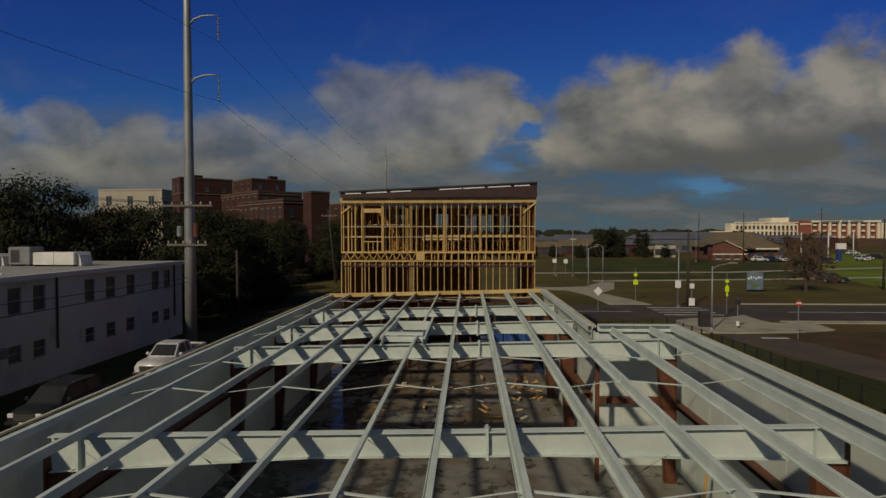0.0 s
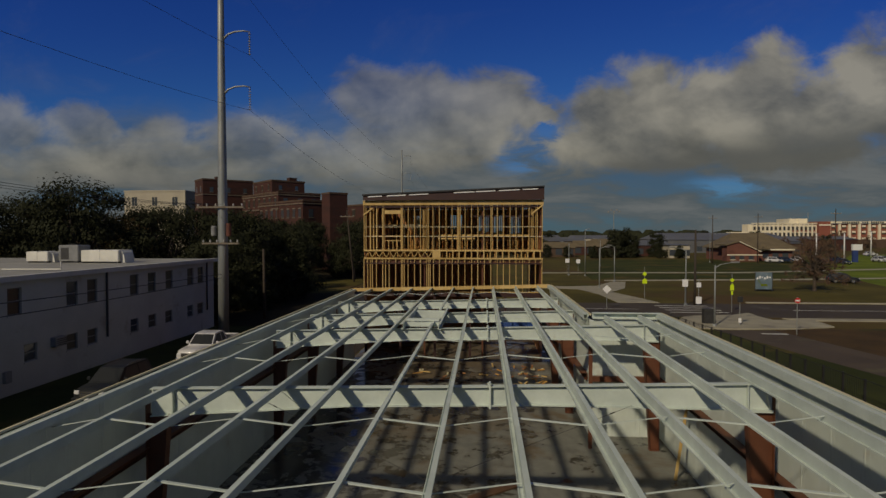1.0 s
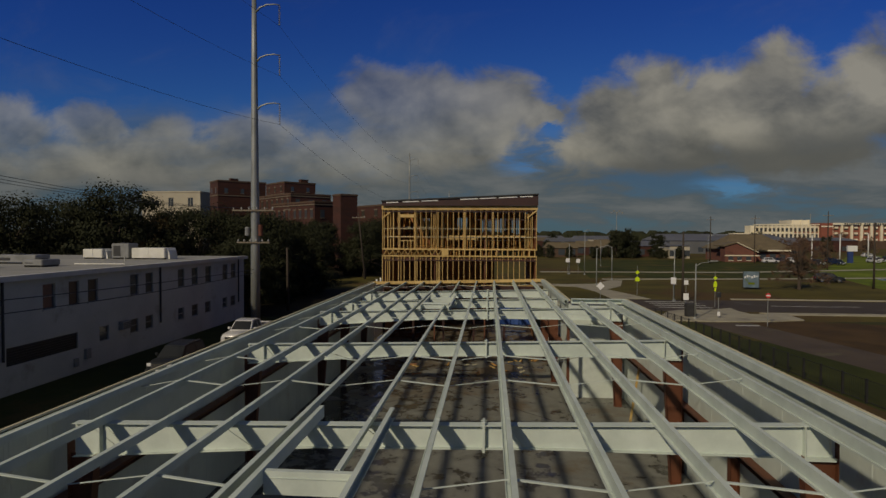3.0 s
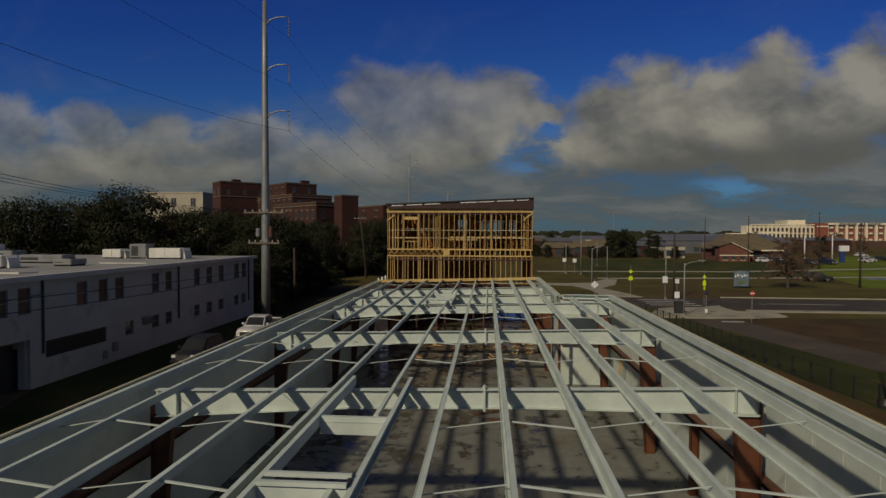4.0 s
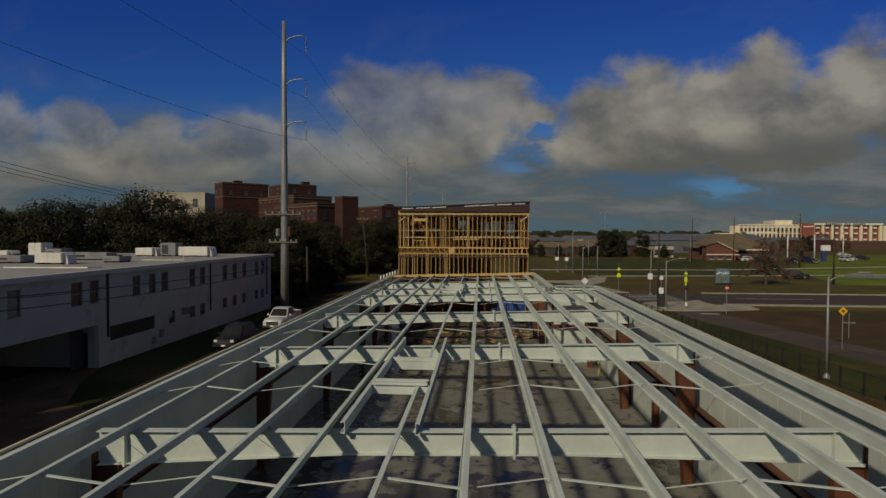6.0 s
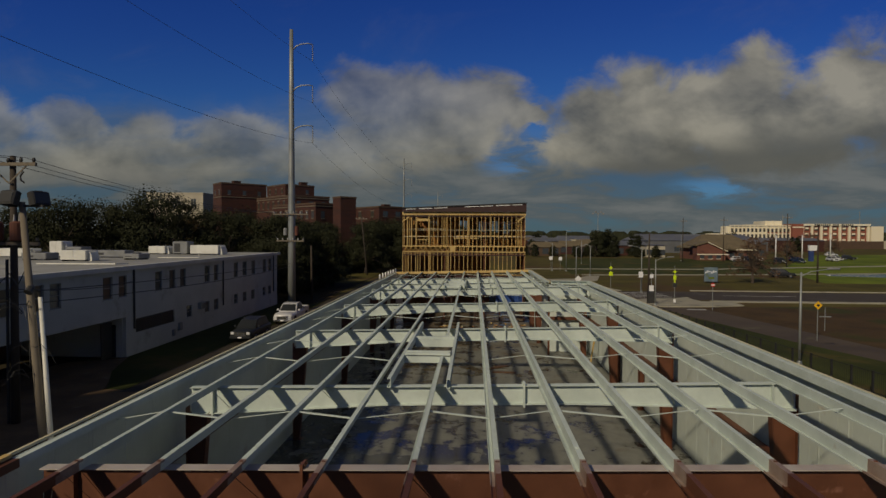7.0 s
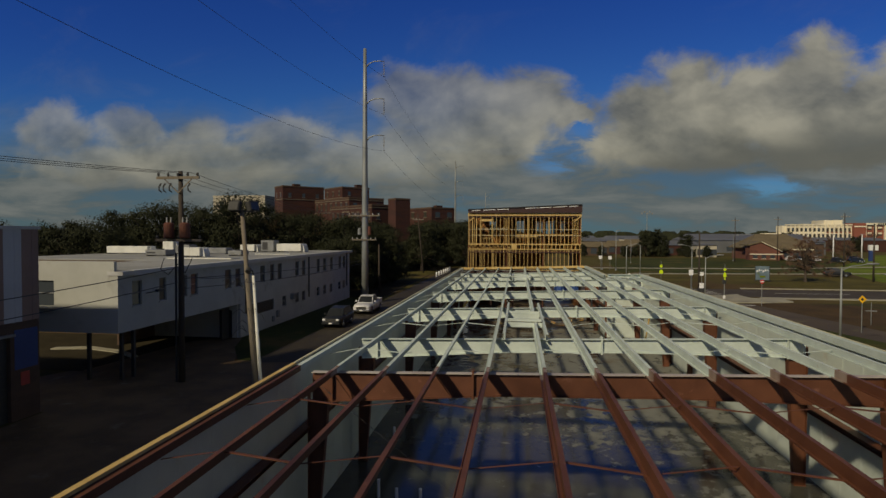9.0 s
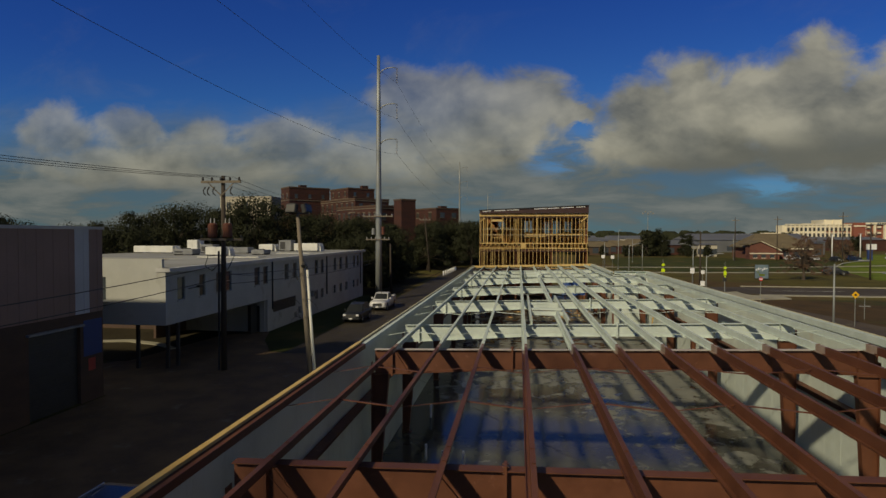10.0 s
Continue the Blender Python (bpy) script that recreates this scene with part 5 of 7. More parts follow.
def utility_pole():
    root = thing("utility_pole", "weathered timber utility pole with crossarm and rusty transformers", "utility pole", at=(*UP, 0))
    part("shaft", tube(B(), [(0, 0, 0), (0.02, 0, 6), (0.03, 0, 11.7)], [0.18, 0.15, 0.115], 12), POLE_WOOD, root, smooth=True)
    part("conduit", tube(B(), [(-0.28, -0.05, 0), (-0.26, -0.05, 7.2)], 0.06, 8), DARK_METAL, root)
    for z, w in ((11.25, 1.25), (7.82, 1.35)):
        part("crossarm", bx(B(), -w, w, -0.27, -0.15, z, z + 0.14), OLD_POLE, root, "pale timber crossarm")
        for k in range(5):
            xx = -w + 0.1 + k * (2 * w - 0.2) / 4
            part("pin_insulator", tube(B(), [(xx, -0.21, z + 0.14), (xx, -0.21, z + 0.22), (xx, -0.21, z + 0.34)], [0.03, 0.075, 0.05], 8), DARK_METAL, root)
    for s in (-1, 1):
        part("arm_brace", bar(B(), (0, -0.2, 10.5), (s * 0.8, -0.2, 11.25), 0.03, 0.05), OLD_POLE, root)
        part("transformer", tube(B(), [(s * 0.47, -0.35, 8.0), (s * 0.47, -0.35, 8.05), (s * 0.47, -0.35, 8.78), (s * 0.47, -0.35, 8.86)], [0.22, 0.27, 0.27, 0.17], 14), RUSTY_CAN, root, "rusty red transformer can")
        for k in (-0.12, 0.12):
            part("bushing", tube(B(), [(s * 0.47 + k, -0.35, 8.86), (s * 0.47 + k, -0.35, 9.15)], [0.05, 0.03], 6), CERAMIC, root)
    for xx in (-0.95, -0.7, -0.35, 0.75):
        part("fuse_cutout", tube(B(), [(xx, -0.3, 11.0), (xx - 0.07, -0.38, 10.8), (xx - 0.04, -0.4, 10.62), (xx + 0.08, -0.34, 10.5)], [0.05, 0.035, 0.045, 0.03], 6), DARK_METAL, root)
    part("service_drip", tube(B(), [(-0.8, -0.3, 6.9), (-0.95, -0.4, 6.3), (-0.5, -0.4, 6.0), (0, -0.25, 6.6), (0.5, -0.4, 6.1), (0.85, -0.3, 6.9)], 0.025, 5), DARK_METAL, root)


utility_pole()
px, py = UP
for k in range(3):
    dx = -0.95 + k * 0.85
    wire("distribution_line", [((px + dx, py - 0.2, 11.6), (-20.4 - 1.6 + k * 0.9, 38.9, 10.7), 0.7), ((px + dx, py - 0.2, 11.6), (px + dx - 3.0, -46, 11.8), 0.9)], 0.012, "thin dark distribution wire between poles", "distribution lines")
wire("service_cable", [((px, py, 5.75), (-20.4, 39.0, 5.2), 0.2), ((px, py, 6.4), (-24.5, -46, 6.6), 1.1)], 0.022, "dark service cable between poles", "service cables")
wire("service_cable", [((px, py, 5.2), (-20.4, 39.0, 4.9), 0.35), ((px, py, 5.9), (-24.0, 16.6, 5.1), 0.25), ((px, py, 5.6), (-24.0, -34, 5.2), 0.7)], 0.022, "dark service cable along the street", "service cables")


def flood_pole():
    root = thing("floodlight_pole", "leaning grey timber pole with two floodlights", "floodlight", at=(-11.42, -7.35, 0))
    part("shaft", tube(B(), [(0, 0, 0), (-0.37, -0.04, 5), (-0.68, -0.07, 9.15)], [0.115, 0.095, 0.07], 12), OLD_POLE, root, smooth=True)
    part("crossbar", bar(B(), (-0.98, -0.15, 9.05), (-0.18, 0.0, 9.05), 0.05, 0.06), DARK_METAL, root)
    for dx, dy, turn in ((-0.84, -0.25, -12), (-0.36, 0.1, 75)):
        fl = part("floodlight", soft_box(B(), -0.24, 0.24, -0.10, 0.10, -0.18, 0.18, 0.03), BLACK, root, "dark floodlight housing")
        fl.matrix_basis = pose(0.0 + dx, dy, 9.24, -15, 0, turn)
        part("lens", bx(B(), -0.2, 0.2, -0.115, -0.102, -0.14, 0.12), FLOOD_GLASS, fl)
        part("cap", bx(B(), -0.1, 0.1, -0.05, 0.05, 0.15, 0.2), DARK_METAL, fl)
    tw = B()
    r2 = random.Random(3)
    for k in range(16):
        a = r2.uniform(0, 6.28)
        z = r2.uniform(4.6, 6.6)
        p = Vector((-0.09 * z + math.cos(a) * 0.1, -0.014 * z + math.sin(a) * 0.1, z))
        q = p + Vector((math.cos(a) * r2.uniform(0.3, 0.9), math.sin(a) * 0.5, r2.uniform(-0.6, 0.2)))
        tube(tw, [p, p.lerp(q, 0.35) + Vector((0, 0, 0.22)), p.lerp(q, 0.75) + Vector((0, 0, 0.16)), q], [0.011, 0.009, 0.007, 0.004], 4)
    part("dead_creeper", tw, BLACK, root, "bare creeper twigs")


flood_pole()


def cobra_lamp(x, y, h, arm, turn, label, mat=GALV):
    root = thing("street_lamp", label, "street lamp", at=(x, y, 0), turn=turn, group="street lamps")
    part("shaft", tube(B(), [(0, 0, 0), (0, 0, h * 0.5), (0, 0, h)], [0.09, 0.075, 0.055], 10), mat, root, smooth=True)
    part("base_plate", tube(B(), [(0, 0, 0), (0, 0, 0.08), (0, 0, 0.3)], [0.22, 0.2, 0.12], 10), mat, root)
    part("arm", tube(B(), [(0, 0, h - 0.25), (arm * 0.35, 0, h + 0.05), (arm, 0, h + 0.22)], [0.04, 0.035, 0.03], 8), mat, root)
    part("luminaire", loft(B(), [[(xx, -w, h + 0.22), (xx, -w * 0.6, h + 0.32), (xx, w * 0.6, h + 0.32), (xx, w, h + 0.22), (xx, 0, h + 0.17)] for xx, w in ((arm - 0.05, 0.05), (arm + 0.2, 0.14), (arm + 0.6, 0.13), (arm + 0.72, 0.05))]), GREY_METAL, root)
    return root


root = thing("street_lamp", "pale leaning metal lamp post with a small hooded lamp", "street lamp", at=(-11.24, -7.35, 0), group="street lamps")
part("shaft", tube(B(), [(0, 0, 0), (-0.25, 0.0, 3.4), (-0.48, 0.02, 6.75)], [0.075, 0.065, 0.05], 10), CREAM_METAL, root, smooth=True)
part("arm", tube(B(), [(-0.48, 0.02, 6.7), (-0.48, -0.04, 6.91), (-0.5, -0.2, 6.97)], 0.03, 6), DARK_METAL, root)
part("luminaire", tube(B(), [(-0.5, -0.18, 7.03), (-0.5, -0.25, 7.0), (-0.5, -0.36, 6.9)], [0.04, 0.09, 0.10], 10), DARK_METAL, root)
cobra_lamp(20.45, 16.9, 6.05, 1.7, 0, "galvanized street lamp with a long arm")
cobra_lamp(20.9, 47.9, 5.6, 1.4, 0, "galvanized street lamp with a long arm")
cobra_lamp(18.1, 85.0, 6.2, 0.8, 0, "galvanized street lamp in the park")
cobra_lamp(23.4, 98.5, 6.2, 0.6, 180, "galvanized street lamp in the park")
cobra_lamp(17.6, 113.5, 6.6, 1.0, 180, "galvanized street lamp in the park")
cobra_lamp(30.8, 148.0, 7.0, 1.2, 180, "galvanized street lamp in the park")
cobra_lamp(24.0, 64.3, 6.6, 1.3, 180, "galvanized street lamp beside the crossing")
cobra_lamp(68.0, 172.0, 8.5, 5.0, -15, "tall street lamp with a long sloping arm")
cobra_lamp(20.6, 112.0, 9.2, 0.3, 0, "plain galvanized pole in the park")


def timber_pole(x, y, h, lean, arm_z, label):
    root = thing("timber_pole", label, "utility pole", at=(x, y, 0), group="plain poles")
    part("shaft", tube(B(), [(0, 0, 0), (lean * 0.5, 0, h * 0.5), (lean, 0, h)], [0.17, 0.14, 0.1], 9), POLE_WOOD, root, smooth=True)
    if arm_z:
        k = lean * arm_z / h
        part("crossarm", bx(B(), k - 1.2, k + 1.2, -0.2, -0.1, arm_z, arm_z + 0.14), OLD_POLE, root)
        for i in range(4):
            xx = k - 1.1 + i * 0.73
            part("pin_insulator", tube(B(), [(xx, -0.15, arm_z + 0.14), (xx, -0.15, arm_z + 0.34)], [0.06, 0.04], 6), CERAMIC, root)
    return root


timber_pole(-21.3, 50.1, 6.9, -0.1, 0, "short plain timber pole by the street")
timber_pole(-22.5, 94.0, 12.6, -1.3, 11.4, "leaning timber utility pole with a crossarm")
timber_pole(25.1, 64.4, 8.9, 0, 0, "slim timber pole beside the crossing")
timber_pole(66.0, 165.0, 14.0, 0, 13.0, "far timber utility pole with a crossarm")
timber_pole(80.0, 168.0, 14.5, 0, 13.4, "far timber utility pole with a crossarm")
timber_pole(84.0, 138.0, 14.5, 0, 13.3, "timber utility pole with a crossarm")
timber_pole(61.2, 85.0, 10.5, 0, 0, "plain timber pole in the park")

for x, y, h in ((97.2, 169.4, 8.6), (111.9, 180.9, 8.8), (143.0, 216.9, 9.4)):
    root = thing("lot_lamp", "slim white lamp post in the far car park", "lamp post", at=(x, y, 0), group="car park lamps")
    part("shaft", tube(B(), [(0, 0, 0), (0, 0, h)], [0.2, 0.15], 8), SIGN_WHITE, root, smooth=True)
    part("head", soft_box(B(), -0.7, 0.7, -0.15, 0.15, h, h + 0.16, 0.03), GREY_METAL, root)

root = thing("stadium_light", "tall stadium light mast with a lamp rack", "light mast", at=(68.0, 300.0, 0))
part("mast", tube(B(), [(0, 0, 0), (0, 0, 20)], [0.3, 0.15], 8), GALV, root)
for k in range(5):
    part("floodlight", soft_box(B(), -3.2 + k * 1.4, -2.3 + k * 1.4, -0.3, 0.3, 20 + (k % 2) * 0.9, 20.8 + (k % 2) * 0.9, 0.08), GREY_METAL, root)


# ---- signs ----
def post_sign(name, x, y, h, plates, label, category="sign", r=0.035):
    root = thing(name, label, category, at=(x, y, 0), group="street signs")
    part("post", tube(B(), [(0, 0, 0), (0, 0, h)], r, 6), GALV, root)
    for zc, w, hh, shape, mat, plabel in plates:
        if shape == "diamond":
            pts = [(0, -w), (w, 0), (0, w), (-w, 0)]
        elif shape == "octagon":
            pts = [(w * math.cos(radians(22.5 + 45 * k)), w * math.sin(radians(22.5 + 45 * k))) for k in range(8)]
        elif shape == "pentagon":
            pts = [(-w, -hh), (w, -hh), (w, hh * 0.3), (0, hh), (-w, hh * 0.3)]
        else:
            pts = [(-w, -hh), (w, -hh), (w, hh), (-w, hh)]
        part("plate", loft(B(), [[(a, yy, zc + b) for a, b in pts] for yy in (-0.05, -0.04)]), mat, root, plabel)
    return root


post_sign("crossing_sign", 26.7, 58.2, 4.3, [(3.45, 0.24, 0, "diamond", SIGN_LIME, "yellow-green diamond plate"), (2.75, 0.2, 0.38, "pentagon", SIGN_LIME, "yellow-green plate"), (2.1, 0.1, 0.2, "rect", SIGN_LIME, "")], "yellow-green pedestrian crossing signs on a post")
post_sign("crossing_sign", 21.15, 71.2, 4.1, [(3.2, 0.3, 0.7, "diamond", SIGN_LIME, "yellow-green diamond plate"), (2.3, 0.3, 0.35, "pentagon", SIGN_LIME, "yellow-green plate")], "yellow-green pedestrian crossing signs on a post")
o = post_sign("warning_sign", 26.8, 25.9, 3.2, [(2.87, 0.34, 0, "diamond", SIGN_AMBER, "amber diamond plate")], "amber diamond warning sign on a post")
part("symbol", loft(B(), [[(a, yy, 2.87 + b) for a, b in ((-0.13, 0), (0, -0.13), (0.13, 0), (0, 0.13))] for yy in (-0.056, -0.051)]), BLACK, o, "dark curved arrow shape")
o = post_sign("warning_sign", 14.0, 60.2, 2.9, [(2.2, 0.5, 0, "diamond", SIGN_WHITE, "pale back of a diamond plate")], "pale backed diamond sign on a post")
o = post_sign("stop_sign", 26.16, 44.44, 3.15, [(2.86, 0.24, 0, "octagon", SIGN_RED, "red octagon plate")], "red octagonal stop sign on a post")
part("band", bx(B(), -0.19, 0.19, -0.057, -0.052, 2.80, 2.92), SIGN_WHITE, o, "white lettering band")
post_sign("street_sign", 23.75, 63.8, 3.2, [(2.65, 0.32, 0.42, "rect", SIGN_WHITE, "white rectangular plate")], "white rectangular sign on a lamp post")
post_sign("street_sign", 25.3, 63.8, 3.0, [(2.45, 0.26, 0.28, "rect", SIGN_WHITE, ""), (0.65, 0.32, 0.42, "rect", SIGN_WHITE, "")], "two white rectangular signs on a post")
post_sign("street_sign", 17.2, 113.0, 3.4, [(3.0, 0.4, 0.4, "rect", SIGN_WHITE, "")], "white rectangular sign in the park")
post_sign("street_sign", 19.4, 113.0, 3.4, [(2.9, 0.4, 0.4, "rect", SIGN_WHITE, "")], "white rectangular sign in the park")
post_sign("pedestrian_signal", 23.41, 48.67, 2.75, [(2.45, 0.24, 0.26, "rect", DARK_METAL, "dark square signal back"), (0.55, 0.13, 0.2, "rect", SIGN_WHITE, "small white box")], "dark pedestrian signal on a thin post", "signal")
post_sign("street_sign", 30.3, 30.8, 2.1, [(1.3, 0.5, 0.05, "rect", GALV, "")], "thin bare sign post with a crosspiece")

root = thing("notice_board", "tall blue and white printed notice board on posts", "notice board", at=(41.2, 82.0, 0), turn=-8)
for xx in (-1.15, 1.15):
    part("post", bx(B(), xx - 0.04, xx + 0.04, -0.04, 0.04, 0, 2.85), DARK_METAL, root)
part("panel", bx(B(), -1.09, 1.09, -0.03, 0.03, 0.3, 2.8), material("printed_blue_panel", (0.06, 0.10, 0.13), (0.18, 0.24, 0.27), 0.9, 3.0, (0.4, 0.6), bump=0, spot=(0.10, 0.14, 0.06), spot_scale=1.1), root)
for k in range(6):
    part("print_bar", bx(B(), -0.95 + k * 0.33, -0.74 + k * 0.33, -0.04, -0.031, 1.75 + 0.12 * (k % 3), 2.05 + 0.1 * ((k * 2) % 3)), SIGN_WHITE, root, "white printed bar")
part("picture", bx(B(), -0.4, 0.5, -0.04, -0.031, 0.75, 1.1), LAWN, root, "green picture block")

root = thing("utility_cabinet", "dark green utility cabinet on the pavement", "utility cabinet", at=(20.9, 49.5, 0.15))
part("body", soft_box(B(), -0.42, 0.42, -0.35, 0.35, 0.0, 1.35, 0.05), DARK_METAL, root)
part("door", bx(B(), -0.36, 0.36, -0.365, -0.352, 0.1, 1.2), DARK_METAL, root)
part("plinth", bx(B(), -0.5, 0.5, -0.43, 0.43, -0.02, 0.0), CONCRETE, root)

root = thing("store_pylon", "tall blue and white store pylon sign", "sign", at=(112.1, 176.0, 0))
part("pylon", bx(B(), -0.75, 0.75, -0.3, 0.3, 0, 3.6), BLUE_PAINT, root, "blue pylon")
part("sign_box", bx(B(), -0.9, 1.9, -0.35, 0.35, 3.62, 5.4), SIGN_WHITE, root, "white sign box")


# ---- iron fence ----
def iron_fence(name, pts, label):
    root = thing(name, label, "fence")
    pk = B()
    post = finish(bx(B(), -0.045, 0.045, -0.045, 0.045, 0, 1.26), "post", BLACK)
    for (xa, ya), (xb, yb) in zip(pts, pts[1:]):
        a, b = Vector((xa, ya, 0)), Vector((xb, yb, 0))
        L = (b - a).length
        n = max(1, round(L / 1.55))
        for k in range(n):
            o = part("post", post, None, root)
            o.location = a.lerp(b, k / n)
        for z in (0.12, 1.2):
            part("rail", bar(B(), a + Vector((0, 0, z)), b + Vector((0, 0, z)), 0.022, 0.025), BLACK, root)
        m = int(L / 0.125)
        for k in range(m):
            p = a.lerp(b, (k + 0.5) / m)
            bx(pk, p.x - 0.005, p.x + 0.005, p.y - 0.005, p.y + 0.005, 0.06, 1.2)
    part("picket_infill", pk, BLACK, root, "thin black upright bars", kind="stuff")
    return root


iron_fence("iron_fence", [(8.8, 44.0), (16.8, 47.0), (17.6, 40.0), (18.1, 34.5), (18.5, 29.0), (19.0, 23.0), (19.5, 18.0), (20.1, 13.0), (21.2, 6.0), (22.3, -2.0), (22.3, -60)], "black iron picket fence round the site")


# ---- vehicles ----
def wheel(parent, x, y, r):
    w = part("wheel", tube(B(), [(x - 0.11, y, r), (x - 0.09, y, r), (x + 0.09, y, r), (x + 0.11, y, r)], [r - 0.04, r, r, r - 0.04], 18), TYRE, parent, smooth=False)
    s = 1 if x > 0 else -1
    part("rim", tube(B(), [(x + s * 0.10, y, r), (x + s * 0.122, y, r)], [r * 0.62, r * 0.55], 12), CHROME, w)


def body_shell(bm, sections):
    """Loft of car cross-sections: y, half width low, half width high, z low, z shoulder, z top, half width top."""
    rings = []
    for y, w0, w1, z0, zs, zt, wt in sections:
        rings.append([(-w0, y, z0), (-w1, y, (z0 + zs) / 2), (-w1, y, zs), (-wt, y, zt), (0, y, zt + 0.02), (wt, y, zt), (w1, y, zs), (w1, y, (z0 + zs) / 2), (w0, y, z0)])
    return loft(bm, rings)


def vehicle(name, at, turn, paint, label, pickup=False, size=1.0):
    root = thing(name, label, "car", at=at, turn=turn)
    root.scale = (size, size, size)
    L = 2.85 if pickup else 2.3
    W = 0.98 if pickup else 0.93
    hood = 1.12 if pickup else 1.0
    roof = 1.88 if pickup else 1.7
    c0, c1 = (-1.15, 1.05) if pickup else (-1.0, 2.0)
    secs = [(-L, W - 0.22, W - 0.18, 0.44, 0.66, hood - 0.26, W - 0.30), (-L + 0.06, W - 0.12, W - 0.08, 0.38, 0.72, hood - 0.15, W - 0.22), (-L + 0.2, W - 0.06, W - 0.03, 0.34, 0.78, hood - 0.07, W - 0.16),
            (-L + 0.55, W - 0.04, W - 0.01, 0.31, 0.82, hood - 0.03, W - 0.13),
            (c0 - 0.25, W - 0.04, W, 0.30, 0.86, hood, W - 0.1), (c0, W - 0.04, W, 0.30, 0.88, hood + 0.02, W - 0.08), (c1, W - 0.04, W, 0.30, 0.90, hood + 0.04, W - 0.06),
            (L - 0.12, W - 0.05, W - 0.01, 0.36, 0.90, hood + 0.04, W - 0.07), (L - 0.03, W - 0.08, W - 0.04, 0.40, 0.88, hood + 0.02, W - 0.1), (L, W - 0.12, W - 0.08, 0.45, 0.86, hood - 0.02, W - 0.14)]
    part("body", body_shell(B(), secs), paint, root, smooth=True)
    cab = B()
    ends = [(c0 - 0.2, hood, W - 0.1), (c0 + 0.55, roof - 0.04, W - 0.26), (c0 + 0.9, roof, W - 0.26), (c1 - 0.5, roof, W - 0.26), (c1 - 0.25, roof - 0.05, W - 0.27), (c1, hood + 0.03, W - 0.12)]
    loft(cab, [[(-W + 0.09, y, hood - 0.02), (-w, y, z), (w, y, z), (W - 0.09, y, hood - 0.02)] for y, z, w in ends])
    part("cabin", cab, paint, root)

    def pane(nm, q):
        bm = B()
        bm.faces.new([bm.verts.new(p) for p in q])
        r = bmesh.ops.extrude_face_region(bm, geom=bm.faces[:])
        c = sum((Vector(p) for p in q), Vector()) / len(q)
        n = (Vector(q[1]) - Vector(q[0])).cross(Vector(q[2]) - Vector(q[0])).normalized()
        if n.dot(c - Vector((0, (c0 + c1) / 2, 1.2))) < 0:
            n = -n
        bmesh.ops.translate(bm, vec=n * 0.014, verts=[v for v in r["geom"] if isinstance(v, bmesh.types.BMVert)])
        part(nm, bm, CAR_GLASS, root)
    k = W - 0.2
    pane("windscreen", [(-k, c0 - 0.12, hood + 0.08), (k, c0 - 0.12, hood + 0.08), (k - 0.1, c0 + 0.5, roof - 0.1), (-k + 0.1, c0 + 0.5, roof - 0.1)])
    pane("rear_window", [(-k, c1 - 0.06, hood + 0.2), (k, c1 - 0.06, hood + 0.2), (k - 0.1, c1 - 0.23, roof - 0.12), (-k + 0.1, c1 - 0.23, roof - 0.12)])
    mid = (c0 + c1) / 2 + 0.2
    for s in (-1, 1):
        lo, hi = s * (W - 0.11), s * (W - 0.25)
        pane("side_window", [(lo, c0 + 0.2, hood + 0.1), (lo, mid - 0.05, hood + 0.1), (hi, mid - 0.05, roof - 0.1), (hi, c0 + 0.75, roof - 0.1)])
        pane("side_window", [(lo, mid + 0.05, hood + 0.1), (lo, c1 - 0.25, hood + 0.1), (hi, c1 - 0.5, roof - 0.1), (hi, mid + 0.05, roof - 0.1)])
        part("headlight", soft_box(B(), min(s * (W - 0.42), s * (W - 0.14)), max(s * (W - 0.42), s * (W - 0.14)), -L - 0.03, -L + 0.06, 0.72, 0.90, 0.02), LAMP_LENS, root)
        part("tail_light", bx(B(), min(s * (W - 0.3), s * (W - 0.13)), max(s * (W - 0.3), s * (W - 0.13)), L - 0.02, L + 0.02, 0.7, 0.98), SIGN_RED, root)
        part("mirror", soft_box(B(), min(s * W, s * (W + 0.2)), max(s * W, s * (W + 0.2)), c0 + 0.1, c0 + 0.2, hood + 0.08, hood + 0.26, 0.03), paint, root)
        for yy in (-L + 0.95, L - 1.05):
            r = 0.40 if pickup else 0.37
            arch = [(s * (W + 0.006), yy + (r + e) * math.cos(a), r + (r + e) * math.sin(a)) for e, aa in ((0.09, range(0, 9)), (0.0, range(8, -1, -1))) for a in [radians(22.5 * k) for k in aa]]
            part("wheel_arch", loft(B(), [arch, [(x - s * 0.09, y, z) for x, y, z in arch]]), BLACK, root)
            wheel(root, s * (W - 0.08), yy, r)
        part("door_line", bx(B(), min(s * (W - 0.002), s * (W + 0.006)), max(s * (W - 0.002), s * (W + 0.006)), mid - 0.012, mid + 0.012, 0.42, hood - 0.12), BLACK, root)
        part("sill_trim", bx(B(), min(s * (W - 0.03), s * (W + 0.01)), max(s * (W - 0.03), s * (W + 0.01)), -L + 1.5, L - 1.6, 0.30, 0.38), BLACK, root)
        if not pickup:
            part("roof_rail", bar(B(), (s * (W - 0.32), c0 + 1.0, roof + 0.05), (s * (W - 0.32), c1 - 0.5, roof + 0.05), 0.035, 0.04), CHROME, root)
    part("grille", bx(B(), -W + 0.44, W - 0.44, -L - 0.035, -L + 0.02, 0.56, 0.88), BLACK, root)
